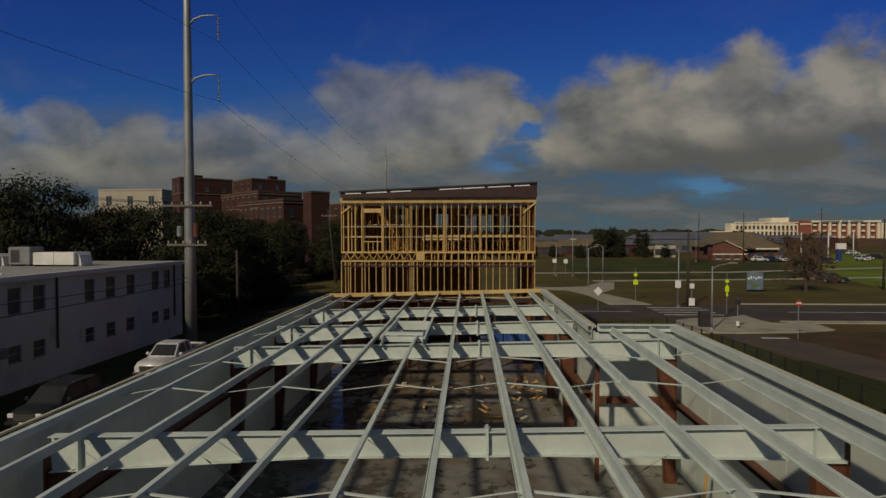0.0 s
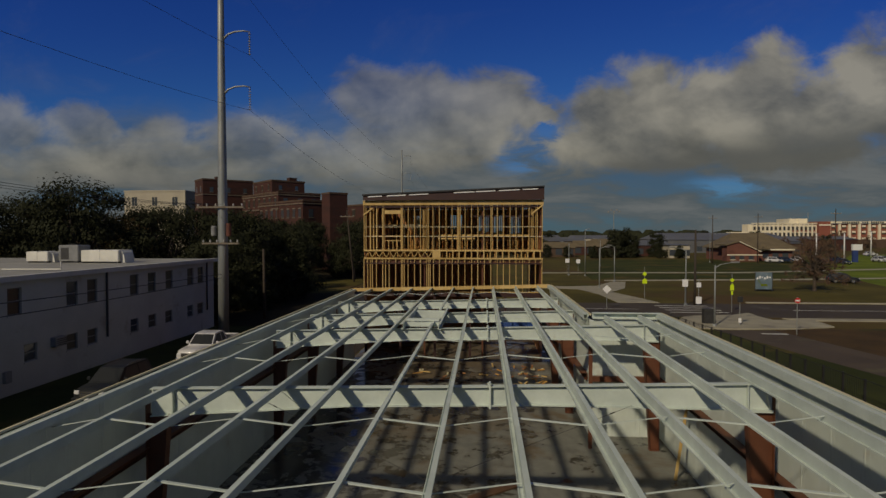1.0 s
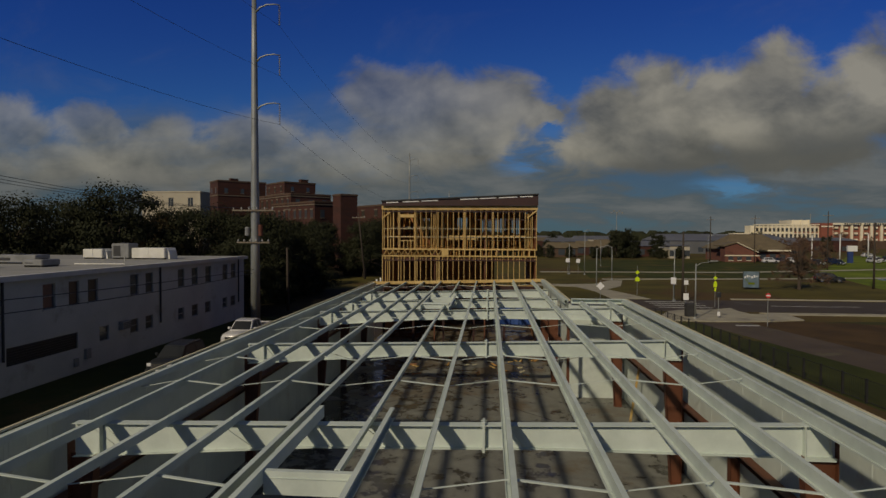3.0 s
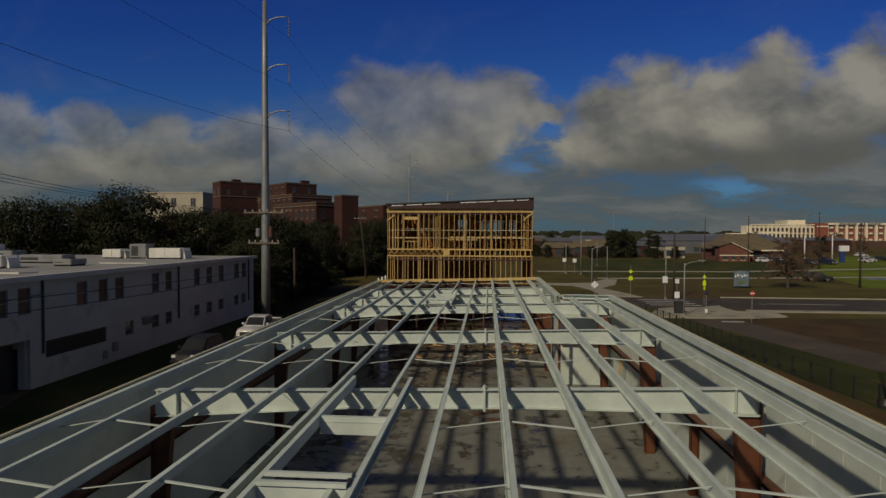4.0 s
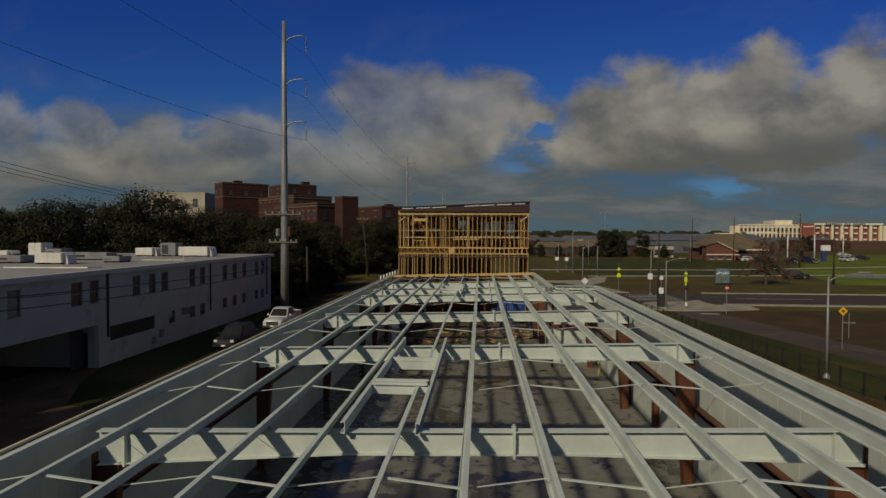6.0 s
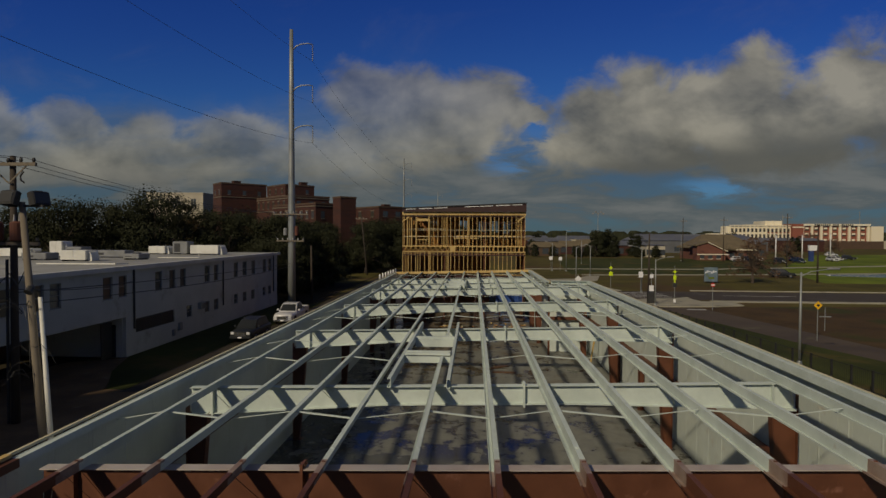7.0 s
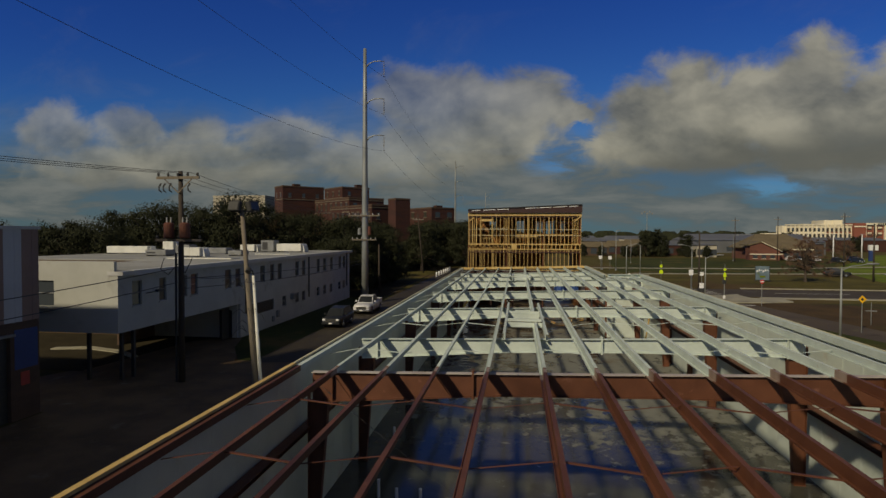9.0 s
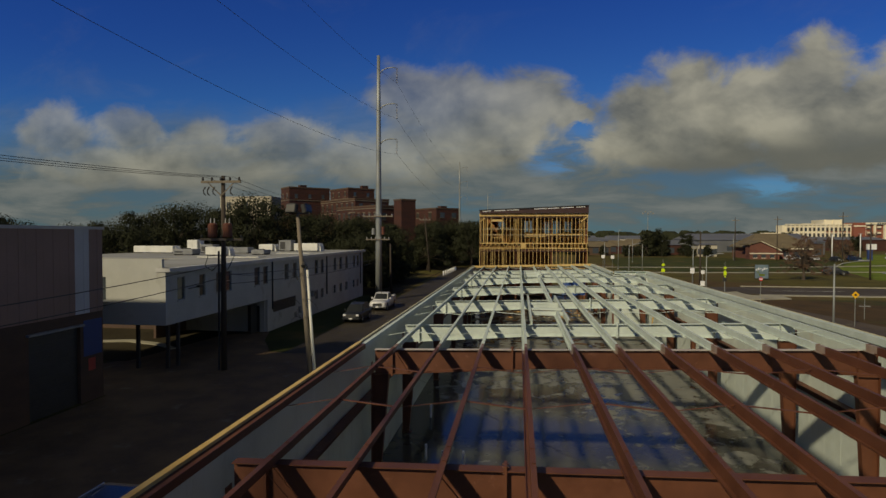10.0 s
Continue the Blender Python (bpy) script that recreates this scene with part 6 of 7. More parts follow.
    for z in (0.62, 0.72, 0.82):
        part("grille_bar", bx(B(), -W + 0.46, W - 0.46, -L - 0.05, -L - 0.036, z - 0.025, z + 0.025), CHROME, root, "chrome grille bar")
    part("bumper", soft_box(B(), -W + 0.04, W - 0.04, -L - 0.12, -L + 0.1, 0.40, 0.55, 0.04), CHROME if pickup else paint, root)
    part("licence_plate", bx(B(), -0.16, 0.16, -L - 0.135, -L - 0.122, 0.42, 0.54), SIGN_WHITE, root)
    if pickup:
        part("bed_floor", bx(B(), -W + 0.12, W - 0.12, c1 + 0.05, L - 0.1, hood + 0.06, hood + 0.075), BLACK, root)
        for s in (-1, 1):
            part("bed_rail", bx(B(), min(s * (W - 0.11), s * (W - 0.01)), max(s * (W - 0.11), s * (W - 0.01)), c1 + 0.05, L - 0.06, 0.95, 1.3), paint, root)
        part("tailgate", bx(B(), -W + 0.1, W - 0.1, L - 0.07, L - 0.005, 0.9, 1.3), paint, root)
    return root


vehicle("pickup_truck", (-18.2, 32.5, 0.012), 0, CAR_WHITE, "white crew-cab pickup truck parked by the street", True, 0.94)
vehicle("suv", (-18.5, 23.3, 0.012), 0, CAR_GREY, "dark grey sport utility car parked by the street", False, 0.94)
vehicle("car", (-13.15, -17.8, 0.012), 0, CAR_BLUE, "dark blue car parked by the street")
for x, y, t, p, l in ((61.8, 98.0, 75, CAR_GREY, "dark car on the park drive"), (86, 171, 80, CAR_WHITE, "white car in the far lot"), (89.5, 171.5, 95, CAR_BLUE, "blue car in the far lot"),
                      (93, 172, 0, CAR_WHITE, "white car in the far lot"), (94, 160.5, 5, CAR_GREY, "dark car in the far lot"), (100, 161.5, 5, CAR_BLUE, "blue car in the far lot"),
                      (107, 176, 90, CAR_BLUE, "blue car in the far lot"), (119, 176, 0, CAR_WHITE, "white car in the far lot"), (124.2, 182.5, 10, CAR_WHITE, "white car in the far lot"),
                      (150, 228, 88, CAR_WHITE, "white car in the far lot"), (133, 190, 80, CAR_GREY, "grey car in the far lot")):
    vehicle("car", (x, y, 0.02), t, p, l)


# ---- far buildings ----
def far_block(name, label, x0, x1, y0, y1, z, mat, rows=(), cols=0, win=(1.2, 1.8), coping=None, west=False):
    """A block with window holes set in as framed panes on its south side."""
    root = thing(name, label, "building")
    part("wall", bx(B(), x0, x1, y0, y1, 0, z), mat, root)
    part("roof", bx(B(), x0 + 0.25, x1 - 0.25, y0 + 0.25, y1 - 0.25, z + 0.004, z + 0.06), ROOF_GRAVEL, root)
    bm = B()
    for q in ((x0 - 0.12, x1 + 0.12, y0 - 0.12, y0 + 0.24), (x0 - 0.12, x1 + 0.12, y1 - 0.24, y1 + 0.12)):
        bx(bm, *q, z + 0.003, z + 0.42)
    for q in ((x0 - 0.12, x0 + 0.24, y0 + 0.24, y1 - 0.24), (x1 - 0.24, x1 + 0.12, y0 + 0.24, y1 - 0.24)):
        bx(bm, *q, z + 0.003, z + 0.42)
    part("parapet", bm, coping or mat, root)
    for zr in rows:
        for k in range(cols):
            xc = x0 + (x1 - x0) * (k + 0.5) / cols
            w = part("window", bx(B(), xc - win[0] / 2, xc + win[0] / 2, y0 - 0.03, y0 - 0.004, zr, zr + win[1]), WINDOW, root)
            bm = B()
            bx(bm, xc - win[0] / 2 - 0.1, xc + win[0] / 2 + 0.1, y0 - 0.14, y0 - 0.031, zr - 0.16, zr - 0.01)
            bx(bm, xc - win[0] / 2 - 0.1, xc + win[0] / 2 + 0.1, y0 - 0.14, y0 - 0.031, zr + win[1] + 0.01, zr + win[1] + 0.2)
            bx(bm, xc - 0.04, xc + 0.04, y0 - 0.06, y0 - 0.031, zr, zr + win[1])
            part("frame", bm, DARK_BRICK if mat is BRICK else TAN_WALL, w)
    return root


def turned_block(name, label, corner, a, b, z, turn, rows=(), cols=(0, 0), win=(1.1, 1.6), band=()):
    """A brick block whose nearest corner stands at the given point: side b runs off east, side a north-west."""
    root = thing(name, label, "building", at=(*corner, 0), turn=turn, group="brick institution")
    part("wall", bx(B(), 0, b, 0, a, 0, z), BRICK, root)
    part("roof", bx(B(), 0.3, b - 0.3, 0.3, a - 0.3, z + 0.003, z + 0.05), ROOF_GRAVEL, root)
    bm = B()
    for q in ((-0.1, b + 0.1, -0.1, 0.28), (-0.1, b + 0.1, a - 0.28, a + 0.1), (-0.1, 0.28, 0.28, a - 0.28), (b - 0.28, b + 0.1, 0.28, a - 0.28)):
        bx(bm, *q, z + 0.002, z + 0.45)
    part("parapet", bm, DARK_BRICK, root)
    for zz in band:
        part("stone_band", bx(B(), -0.14, b + 0.14, -0.14, -0.004, zz, zz + 0.28), DULL_STONE, root, "pale stone band")
        part("stone_band", bx(B(), -0.14, -0.004, 0, a, zz, zz + 0.28), DULL_STONE, root, "pale stone band")
    w, h = win
    for zz in rows:
        for k in range(cols[0]):
            c = a * (k + 0.5) / cols[0]
            p = part("window", bx(B(), -0.03, -0.004, c - w / 2, c + w / 2, zz, zz + h), SHADE_WIN, root)
            part("frame", bx(B(), -0.1, -0.031, c - w / 2 - 0.1, c + w / 2 + 0.1, zz - 0.2, zz - 0.01), DULL_STONE, p)
            part("lintel", bx(B(), -0.1, -0.031, c - w / 2 - 0.1, c + w / 2 + 0.1, zz + h + 0.01, zz + h + 0.3), DULL_STONE, p)
        for k in range(cols[1]):
            c = b * (k + 0.5) / cols[1]
            p = part("window", bx(B(), c - w / 2, c + w / 2, -0.03, -0.004, zz, zz + h), WINDOW, root)
            part("frame", bx(B(), c - w / 2 - 0.1, c + w / 2 + 0.1, -0.1, -0.031, zz - 0.2, zz - 0.01), DULL_STONE, p)
    return root


turned_block("brick_block", "tall dark red brick institutional block", (-77.4, 148.0), 8.0, 14.0, 23.5, 42, (20.3,), (2, 3), (1.0, 1.3), (19.4,))
turned_block("brick_block", "tall dark red brick block over a lower wing", (-57.0, 146.0), 12.5, 9.6, 22.8, 45, (20.6,), (3, 2), (0.9, 1.2), (19.6,))
turned_block("brick_wing", "red brick wing with pale stone bands", (-52.5, 138.5), 24.0, 12.0, 19.0, 45, (15.9,), (7, 3), (1.2, 1.9), (18.5, 14.9))
turned_block("brick_wing", "lower red brick wing with pale coping", (-43.5, 130.5), 23.0, 9.0, 16.4, 48, (12.6,), (8, 2), (1.2, 2.0), (15.8,))
turned_block("brick_tower", "small red brick stair tower", (-35.6, 126.0), 4.2, 4.6, 17.8, 42, (), (0, 0))
turned_block("brick_wing", "low red brick wing behind trees", (-27.5, 138.0), 14.0, 8.5, 15.9, 42, (13.4,), (2, 2), (1.6, 1.5))
for (x, y), h, z0, n in (((-74.5, 152.0), 0.9, 23.95, "vent_hut"), ((-53.2, 151.0), 1.1, 23.25, "lift_hut"), ((-26.4, 143.0), 0.9, 16.35, "vent_hut")):
    root = thing(n, "small dark brick hut on the institutional roof", "roof hut", at=(x, y, z0 - 0.4), turn=44, group="roof huts")
    part("wall", bx(B(), -1.1, 1.1, -0.8, 0.8, 0, h), BRICK, root)
    part("roof", bx(B(), -1.2, 1.2, -0.9, 0.9, h + 0.003, h + 0.15), DARK_BRICK, root)
far_block("tan_block", "pale tan masonry block behind trees", -108, -89, 160, 180, 21.2, TAN_WALL, (17.0,), 3, (1.6, 2.6))
o = far_block("grey_block", "pale grey building far down the street", -19.0, -12.0, 205, 225, 10.5, TAN_WALL, (3.0, 6.5), 3)

# long stone and brick complex across the park
root = thing("cream_complex", "long cream and red multi-storey complex across the park", "building")
part("west_wing", bx(B(), 183.5, 229.5, 407, 416, 0, 15.6), CREAM_WALL, root)
part("low_wing", bx(B(), 172.5, 183.4, 408, 416, 0, 10.2), CREAM_WALL, root)
part("wing_band", bx(B(), 172.3, 183.4, 407.7, 407.99, 8.9, 9.5), FAR_BRICK, root)
part("penthouse", bx(B(), 214, 226, 412, 430, 15.6, 19.6), CREAM_WALL, root)
part("penthouse", bx(B(), 200, 208, 412, 430, 15.6, 17.0), TAN_WALL, root)
part("red_tower", bx(B(), 229.5, 237, 404, 440, 0, 17.4), FAR_BRICK, root)
part("tower_band", bx(B(), 229.3, 237.2, 403.6, 403.99, 14.6, 15.4), CREAM_WALL, root)
part("east_wing", bx(B(), 237, 285, 408, 440, 0, 16.0), FAR_BRICK, root)
for k in range(8):
    xx = 238.2 + k * 6.55
    part("pier", bx(B(), xx - 0.75, xx + 0.75, 406.8, 407.99, 3.0, 16.2), CREAM_WALL, root)
    if k < 7:
        for zz in (4.2, 8.6, 12.6):
            w = part("window", bx(B(), xx + 1.9, xx + 4.6, 407.8, 407.99, zz, zz + 2.4), SHADE_WIN, root)
            part("blind", bx(B(), xx + 2.0, xx + 4.5, 407.74, 407.79, zz + 1.1, zz + 2.3), CREAM_WALL, w)
part("cornice", bx(B(), 236.7, 285.4, 406.4, 408, 16.2, 17.5), CREAM_WALL, root)
for k in range(19):
    if k not in (8, 12):
        part("sign_letter_bar", bx(B(), 246.0 + k * 1.45, 246.85 + k * 1.45, 406.2, 406.39, 16.35, 17.35), DARK_METAL, root, "dark parapet lettering as a plain bar")
part("end_block", bx(B(), 285.6, 294, 406, 440, 0, 15.8), CREAM_WALL, root)
for k in range(15):
    xx = 186.5 + k * 2.85
    part("pilaster", bx(B(), xx - 0.45, xx + 0.45, 406.2, 406.99, 0, 15.9), CREAM_WALL, root)
    for zz in (3.0, 7.2, 11.4):
        w = part("window", bx(B(), xx + 0.7, xx + 2.3, 406.85, 406.99, zz, zz + 2.6), SHADE_WIN if (k + int(zz)) % 3 else WINDOW, root)
        if k > 8:
            part("spandrel", bx(B(), xx + 0.6, xx + 2.4, 406.75, 406.84, zz - 0.9, zz - 0.1), FAR_BRICK, w)
part("cornice", bx(B(), 185.6, 229.4, 405.9, 407, 15.95, 16.5), CREAM_WALL, root)
for q in ((214.4, 215.2), (219.6, 220.4), (224.8, 225.6)):
    part("penthouse_pier", bx(B(), *q, 411.4, 411.99, 15.6, 19.8), CREAM_WALL, root)
for x, h in ((283, 27), (228, 24)):
    part("mast", tube(B(), [(x, 415, 15), (x, 415, h)], 0.25, 6), GALV, root)
part("retaining_wall", bx(B(), 276, 340, 380, 382, 0, 5.4), TAN_WALL, root)
part("low_block", bx(B(), 225, 275, 378, 384, 0, 5.2), DARK_BRICK, root)


def hip_roof(bm, x0, x1, y0, y1, z, rise, inset):
    loft(bm, [[(x0, y0, z), (x1, y0, z), (x1, y1, z), (x0, y1, z)], [(x0, y0, z + 0.3), (x1, y0, z + 0.3), (x1, y1, z + 0.3), (x0, y1, z + 0.3)],
              [(x0 + inset, (y0 + y1) / 2 - 0.1, z + rise), (x1 - inset, (y0 + y1) / 2 - 0.1, z + rise), (x1 - inset, (y0 + y1) / 2 + 0.1, z + rise), (x0 + inset, (y0 + y1) / 2 + 0.1, z + rise)]])
    return bm


def brick_house():
    root = thing("brick_bungalow", "red brick low building with a broad tan hipped roof", "house")
    part("wall", bx(B(), 77.5, 97, 182, 200, 0, 3.9), HOUSE_BRICK, root)
    part("roof", hip_roof(B(), 76.5, 98, 181, 201, 3.9, 5.0, 5.5), TAN_ROOF, root)
    part("gable_wall", loft(B(), [[(75.5, y, 0), (85, y, 0), (85, y, 3.0), (79, y, 6.0), (75.5, y, 5.0)] for y in (178, 182)]), HOUSE_BRICK, root)
    part("gable_roof", loft(B(), [[(74.9, y, 4.9), (79, y, 6.1), (85.7, y, 2.9), (85.7, y, 3.2), (79, y, 6.5), (74.9, y, 5.3)] for y in (177.6, 186)]), TAN_ROOF, root)
    part("verge_board", bar(B(), (79, 177.5, 6.2), (85.6, 177.5, 3.05), 0.12, 0.2), CREAM_WALL, root, "cream verge board")
    part("string_course", bx(B(), 75.4, 86, 177.7, 177.95, 1.9, 2.2), CREAM_WALL, root)
    for xx in (76.5, 79.2, 82):
        w = part("window", bx(B(), xx, xx + 1.4, 177.9, 177.99, 0.6, 1.8), WINDOW, root)
        part("frame", bx(B(), xx - 0.12, xx + 1.52, 177.82, 177.89, 0.42, 0.58), CREAM_WALL, w)
    part("dormer", hip_roof(B(), 86.0, 89.5, 180.2, 184, 3.6, 2.0, 1.6), TAN_ROOF, root)
    part("porch_band", bx(B(), 87, 97, 180.7, 180.99, 3.4, 3.85), CREAM_WALL, root, "cream eave band")
    for xx in (88, 91, 94):
        part("window", bx(B(), xx, xx + 1.8, 181.9, 181.99, 0.9, 2.5), WINDOW, root)


brick_house()


def shed(name, label, x0, x1, y0, y1, z, rise, wall, roof, doors=0):
    root = thing(name, label, "building")
    part("wall", bx(B(), x0, x1, y0, y1, 0, z), wall, root)
    part("roof", loft(B(), [[(x0 - 0.4, y0 - 0.4, z), (x1 + 0.4, y0 - 0.4, z), (x1 + 0.4, y1 + 0.4, z), (x0 - 0.4, y1 + 0.4, z)],
                            [(x0 + 1, (y0 + y1) / 2 - 0.2, z + rise), (x1 - 1, (y0 + y1) / 2 - 0.2, z + rise), (x1 - 1, (y0 + y1) / 2 + 0.2, z + rise), (x0 + 1, (y0 + y1) / 2 + 0.2, z + rise)]]), roof, root)
    for k in range(doors):
        xx = x0 + (x1 - x0) * (k + 0.5) / doors
        part("opening", bx(B(), xx - 1.2, xx + 1.2, y0 - 0.03, y0 - 0.004, 0.8, 3.0), WINDOW, root)
    return root


shed("grey_warehouse", "long low warehouse with a grey sheet roof", 84, 140, 262, 310, 6.0, 3.2, GREY_ROOF, GREY_ROOF, 6)
shed("tan_shop", "small tan block building", 66, 73, 203, 213, 4.6, 0.4, TAN_WALL, GREY_ROOF, 3)
shed("brick_shed", "low brick building with a dark roof", 58, 72, 220, 236, 4.2, 2.0, BRICK, GREY_ROOF, 3)
shed("dark_store", "low dark brick store by the car park", 101, 112, 205, 220, 5.2, 0.5, DARK_BRICK, GREY_ROOF, 3)
shed("grey_store", "low grey store with a pale roof", 112, 128, 236, 250, 5.6, 1.5, GREY_ROOF, GREY_ROOF, 2)
for x, y, w, d, z, r, wm, rm in ((8, 330, 30, 20, 5, 2, BRICK, TAN_ROOF), (22, 210, 12, 9, 3.4, 2.2, DARK_BRICK, TAN_ROOF), (36, 230, 14, 10, 3.4, 2.5, BRICK, TAN_ROOF), (30, 290, 22, 16, 5, 2, DARK_BRICK, GREY_ROOF),
                                 (0, 260, 18, 12, 5, 2.5, BRICK, TAN_ROOF), (52, 340, 26, 18, 6, 2, TAN_WALL, GREY_ROOF), (14, 400, 40, 20, 6, 2, GREY_ROOF, GREY_ROOF), (-8, 320, 16, 12, 6, 2, BRICK, GREY_ROOF),
                                 (50, 262, 16, 12, 4.2, 2.2, DARK_BRICK, TAN_ROOF), (150, 300, 40, 20, 6, 1.5, BRICK, GREY_ROOF)):
    shed("town_house", "far low house roof among trees", x, x + w, y, y + d, z, r, wm, rm, 3)


# ---- trees ----
def tree_meshes(seed, h, spread, leaf_mat, leaf=0.42, clumps=26, per=70, bare=False, low=0.34):
    """Trunk with limbs, and a crown of many small leaves in uneven clumps. Returns two meshes."""
    r = random.Random(seed)
    tr, lv = B(), B()
    fork = h * r.uniform(0.22, 0.3)
    tube(tr, [(0, 0, 0), (0.1, 0.05, fork * 0.5), (0.05, 0.1, fork)], [h * 0.035, h * 0.028, h * 0.024], 8)
    tips = []
    for k in range(clumps):
        a = 2.4 * k + r.uniform(-0.5, 0.5)
        q = (k + 0.5) / clumps
        rad = spread * math.sqrt(r.uniform(0.08, 1.0)) * (1.05 - 0.55 * q)
        z = h * (low + (0.92 - low) * q) * r.uniform(0.93, 1.05)
        tip = Vector((math.cos(a) * rad, math.sin(a) * rad, z))
        tips.append(tip)
        if k % 2 == 0 or bare:
            base = Vector((0.05, 0.1, fork * r.uniform(0.9, 1.2)))
            mid = base.lerp(tip, 0.5) + Vector((r.uniform(-0.4, 0.4), r.uniform(-0.4, 0.4), 0.5))
            tube(tr, [base, mid, tip], [h * 0.014, h * 0.008, h * 0.002], 5)
    for tip in tips:
        size = spread * r.uniform(0.22, 0.40)
        if bare:
            for j in range(per):
                d = Vector((r.gauss(0, 1), r.gauss(0, 1), r.gauss(0.5, 0.8))).normalized() * size * r.uniform(0.4, 1.3)
                s = tip - d * 0.3
                side = d.cross(Vector((r.uniform(-1, 1), 1, 0))).normalized() * 0.018
                lv.faces.new([lv.verts.new(s - side), lv.verts.new(s + side), lv.verts.new(s + d)])
            continue
        for j in range(per):
            d = Vector((r.gauss(0, 1), r.gauss(0, 1), r.gauss(0, 0.75)))
            d = d.normalized() * size * (r.random() ** 0.4) * r.uniform(0.8, 1.15)
            c = tip + Vector((d.x, d.y, d.z * 0.75))
            n = (d.normalized() + Vector((r.uniform(-0.4, 0.4), r.uniform(-0.4, 0.4), r.uniform(-0.1, 0.5)))).normalized()
            s = n.cross(Vector((r.uniform(-1, 1), r.uniform(-1, 1), 0.3))).normalized()
            t = n.cross(s)
            l = leaf * r.uniform(0.6, 1.3)
            lv.faces.new([lv.verts.new(c - s * l * 0.5), lv.verts.new(c + t * l * 0.3), lv.verts.new(c + s * l * 0.55), lv.verts.new(c - t * l * 0.3)])
    return finish(tr, "trunk", BARK), finish_leaves(lv, leaf_mat)


def finish_leaves(bm, mat):
    me = bpy.data.meshes.new("crown")
    bm.to_mesh(me)
    bm.free()
    me.materials.append(mat)
    return me


KINDS = [tree_meshes(11, 13.6, 6.4, LEAF, leaf=0.31, clumps=46, per=330, low=0.16), tree_meshes(12, 13.0, 5.8, LEAF, leaf=0.31, clumps=44, per=330, low=0.16), tree_meshes(13, 14.0, 7.0, LEAF, leaf=0.31, clumps=50, per=330, low=0.16), tree_meshes(14, 12.0, 5.6, LEAF_RUST, leaf=0.31, clumps=44, per=300, low=0.16)]
BUSHY = tree_meshes(16, 10.5, 4.6, LEAF, leaf=0.42, clumps=40, per=190, low=0.06)
BARE = tree_meshes(15, 7.6, 3.9, TWIG, clumps=80, per=42, bare=True, low=0.16)


def tree(kind, x, y, s, turn, label, group="street trees"):
    root = thing("tree", label, "tree", at=(x, y, 0), turn=turn, group=group)
    for nm, me in zip(("trunk", "crown"), kind):
        part(nm, me, None, root).scale = (s, s, s * 1.0)
    return root


r3 = random.Random(21)
SPOTS = [(-26.0, 49.5, 0.62), (-26.5, 58, 0.70), (-25.0, 67, 0.72), (-43.5, 55, 1.03), (-50, 58, 0.98), (-37, 60, 0.93), (-56, 52, 0.95), (-64, 56, 0.92), (-30, 62, 0.86), 
         (-60, 66, 0.95), (-46, 68, 0.92), (-34, 70, 0.86), (-32, 75, 0.8), 
         (-34, 92, 0.82), (-36, 86, 0.86), (-24, 100, 0.85), (-34, 102, 0.85), (-44, 92, 0.9), (-26, 116, 0.92), (-38, 118, 0.9), (-54, 84, 0.92), (-24, 132, 0.9), (-12, 150, 0.9), (-22, 160, 0.95),
         (-8, 128, 0.78), (-21, 122, 0.85), (-15.5, 118, 0.8), (-18, 130, 0.9), (-12, 124, 0.8), (-16, 140, 0.9), (-6, 170, 0.9), (-66, 90, 0.95), (-55, 108, 0.95), (-48, 30, 0.72), (-56, 34, 0.8), (-66, 32, 0.78), (-60, 16, 0.75), ]
for i, (x, y, s) in enumerate(SPOTS):
    k = 3 if i in (10, 17) else i % 3
    tree(KINDS[k], x, y, s * r3.uniform(0.95, 1.05), r3.uniform(0, 360), "rust-tinged oak tree beside the street" if k == 3 else "dark evergreen oak tree with a broad crown")
for x, y, s in ((47, 203, 0.95), (50, 206, 1.0), (54, 208, 0.8), (64, 212, 0.85), (24, 225, 0.6), (0, 220, 0.7), (8, 245, 0.8), (20, 260, 0.8), (34, 300, 0.9), (-4, 290, 0.9), (100, 330, 1.0), (130, 340, 1.0), (160, 345, 1.0), (175, 300, 0.8), (100, 215, 0.5)):
    tree(BUSHY, x, y, s, r3.uniform(0, 360), "far dark evergreen tree", "far trees")
tree(BARE, 48.6, 82.5, 1.1, 20, "bare reddish-brown tree in the park", "park trees")
for x, y, s in ((104, 175, 0.95), (98, 190, 1.0), (142, 260, 1.1), (170, 260, 1.1), (200, 330, 1.4)):
    tree(BARE, x, y, s, r3.uniform(0, 360), "bare brown tree near the far lot", "park trees")

for i in range(18):
    x = -27 - i * 2.3 + r3.uniform(-0.8, 0.8)
    tree(BUSHY, x, 48.5 + r3.uniform(-1, 1.5) + (i % 2) * 5.0 + max(0, (-27 - x) * 0.02), r3.uniform(0.42, 0.62), r3.uniform(0, 360), "dark evergreen bush under the street trees", "street bushes")
for i in [k for k in range(26) if not 74 < 56 + k * 3.2 < 101]:
    tree(BUSHY, -24.5 - (i % 2) * 3.5 + r3.uniform(-0.6, 0.6), 56 + i * 3.2, r3.uniform(0.40, 0.60), r3.uniform(0, 360), "dark evergreen bush under the street trees", "street bushes")
for i in range(34):
    x = 6 + i * 1.9
    tree(BUSHY, x + r3.uniform(-2, 2), 205 + r3.uniform(-8, 45), r3.uniform(0.26, 0.46), r3.uniform(0, 360), "far dark evergreen tree", "far trees")

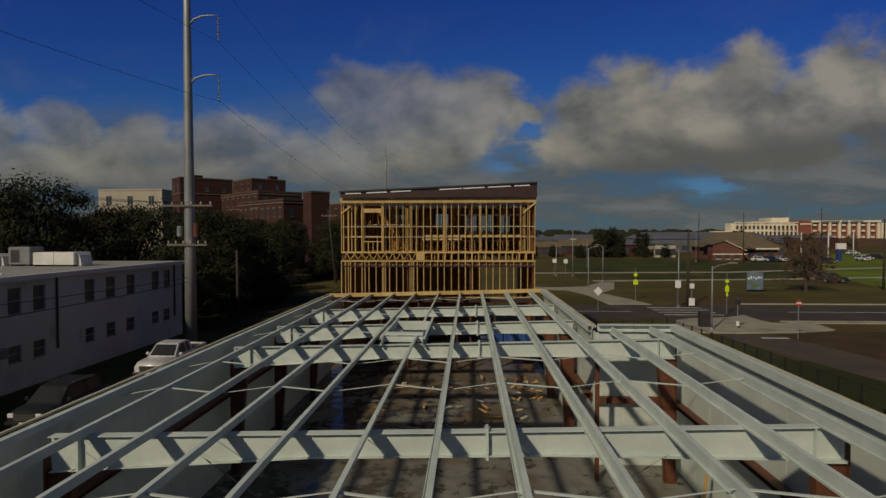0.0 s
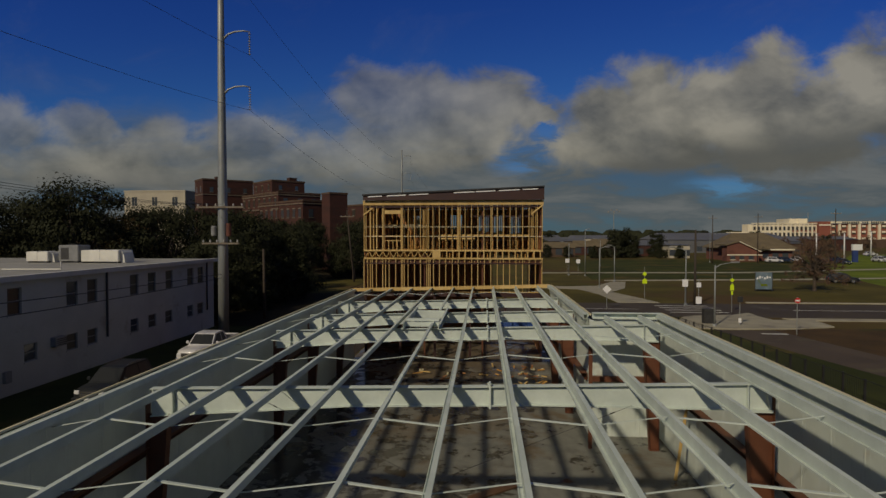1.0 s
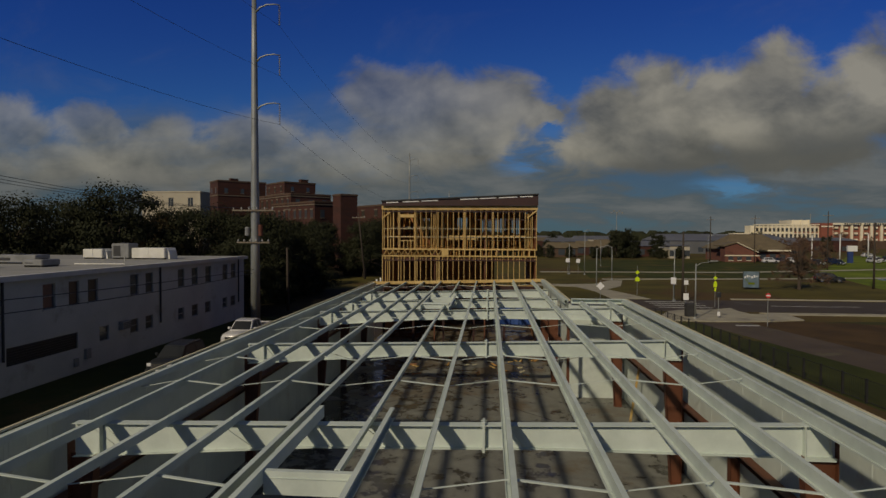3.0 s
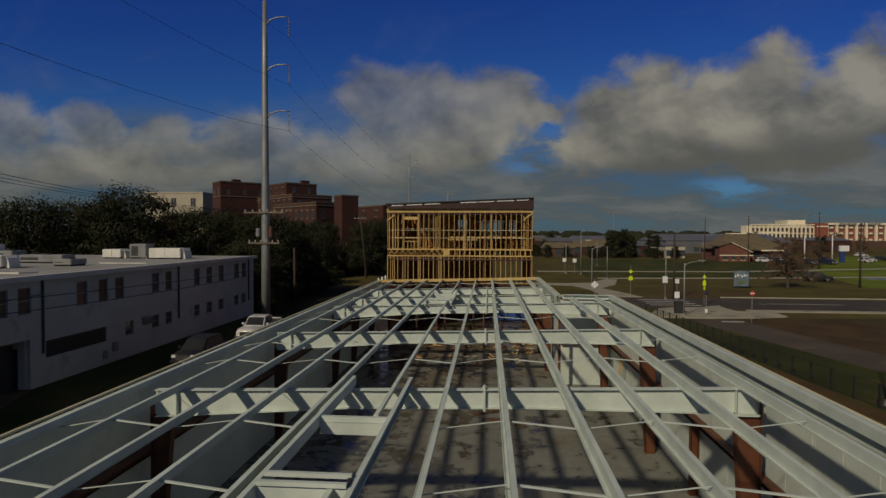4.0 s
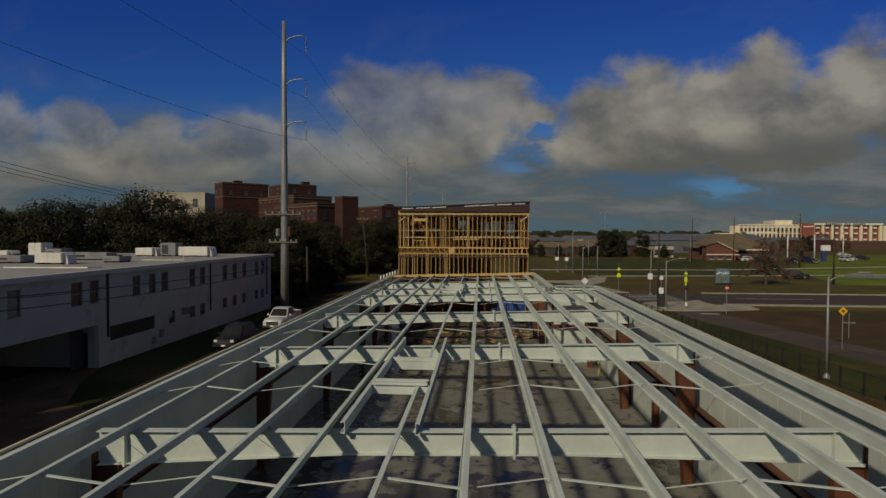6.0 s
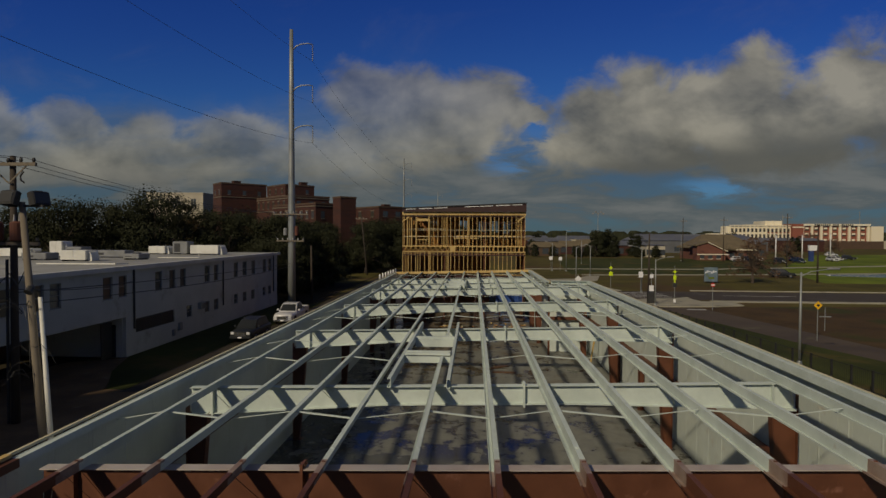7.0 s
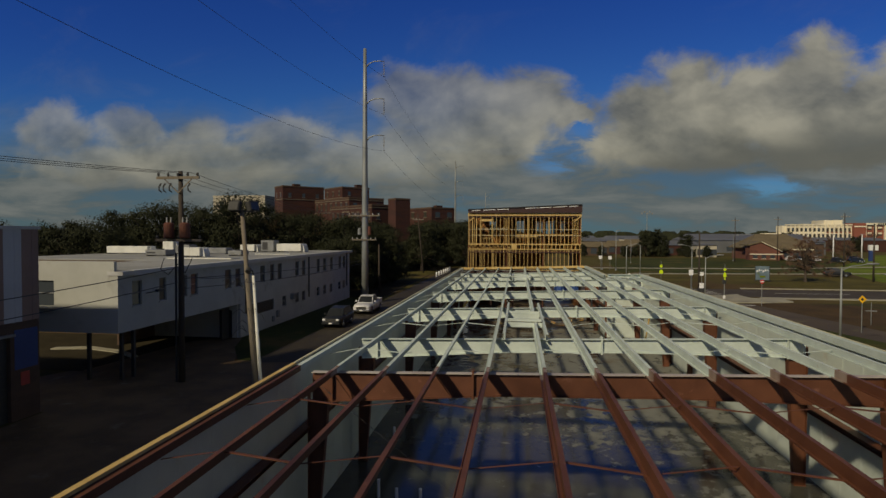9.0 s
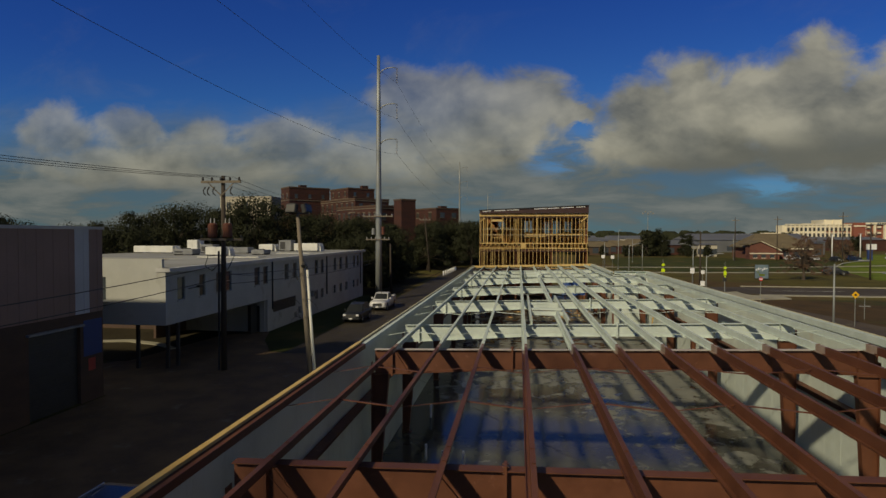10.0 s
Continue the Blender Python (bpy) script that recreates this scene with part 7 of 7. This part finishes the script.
for i in range(14):
    tree(BUSHY, -96 - i * 6 + r3.uniform(-2, 2), 128 + (i % 3) * 9, r3.uniform(0.75, 1.0), r3.uniform(0, 360), "far dark evergreen tree", "far trees")

# far woods along the horizon
bm = B()
for k in range(900):
    a = radians(r3.uniform(-62, 62))
    d = r3.uniform(520, 760)
    x, y = math.sin(a) * d, math.cos(a) * d
    w, h = r3.uniform(6, 14), r3.uniform(6, 13)
    base = [(x + math.cos(t) * w * r3.uniform(0.7, 1.1), y + math.sin(t) * w * 0.6) for t in (0, 1.05, 2.1, 3.14, 4.2, 5.24)]
    loft(bm, [[(p[0], p[1], 0) for p in base], [(x + (p[0] - x) * 0.95, y + (p[1] - y) * 0.95, h * r3.uniform(0.55, 0.75)) for p in base], [(x + (p[0] - x) * 0.45, y + (p[1] - y) * 0.45, h * r3.uniform(0.9, 1.05)) for p in base]])
solid("far_woods", bm, LEAF, "dark wooded horizon beyond the town", "woods", kind="stuff")

# ---- things on the slab ----
root = thing("timber_offcuts", "heap of pale timber offcuts on the slab", "lumber pile", at=(0, 26.4, FLOOR))
r4 = random.Random(5)
for k in range(64):
    x, y = (r4.uniform(-4.5, 3.2), r4.uniform(-5.0, 2.6)) if k < 40 else (r4.uniform(2.2, 3.7), r4.uniform(-1.5, 2.2))
    L, a = r4.uniform(0.15, 0.6), r4.uniform(0, 3.14)
    z = 0.03 + 0.05 * (k % 4)
    part("offcut", bar(B(), (x - math.cos(a) * L / 2, y - math.sin(a) * L / 2, z), (x + math.cos(a) * L / 2, y + math.sin(a) * L / 2, z + r4.uniform(0, 0.05)), 0.09, 0.045), LUMBER if k % 7 == 0 else LUMBER_REDDER if k % 3 == 1 else SHEATHING if k % 2 else EDGE_LUMBER, root)
PLANK = material("wet_brown_plank", (0.085, 0.042, 0.020), (0.14, 0.072, 0.034), 2.0, 25, (0.4, 0.7), bump=0.2)
for xa, ya, xb, yb, w in ((-0.08, 12.1, 1.3, 13.15, 0.33), (0.35, 11.55, 1.7, 11.4, 0.29)):
    solid("plank", bar(B(), (xa, ya, FLOOR + 0.025), (xb, yb, FLOOR + 0.04), w, 0.045), PLANK, "wet dark brown plank lying on the slab", "plank", group="loose planks")
bm = B()
cols = [1.3 + 2.4 * i / 20 for i in range(21)]
for off in (0.0, 0.012):
    loft(bm, [[(x, 31.05 + off + 0.05 * math.sin(x * 9) + 0.03 * math.sin(x * 23 + z), z) for x in cols] for z in (1.9, 2.2, 2.6, 3.0, 3.25)], closed=False, caps=False)
solid("blue_tarp", bm, BLUE_TARP, "creased blue tarpaulin hung at the open end", "tarpaulin")
for i, (x, y) in enumerate(((-6.83, -5.95), (-6.30, -10.5), (-5.65, -11.0), (-4.97, -10.95))):
    solid("pipe_stub", tube(B(), [(0, 0, 0), (0, 0, 0.55)], 0.045, 8), SIGN_WHITE, "white plastic pipe stub standing in the slab", "pipe", at=(x, y, FLOOR), group="pipe stubs")
for i, (x, y, a) in enumerate(((6.5, 13.9, 4),)):
    solid("leaning_stud", bar(B(), (0, 0, 0), (0.4, 0.1, 2.4), 0.04, 0.09), LUMBER, "yellow lumber stud leaning on the wall", "lumber", at=(x - 0.1, y, FLOOR), turn=a)
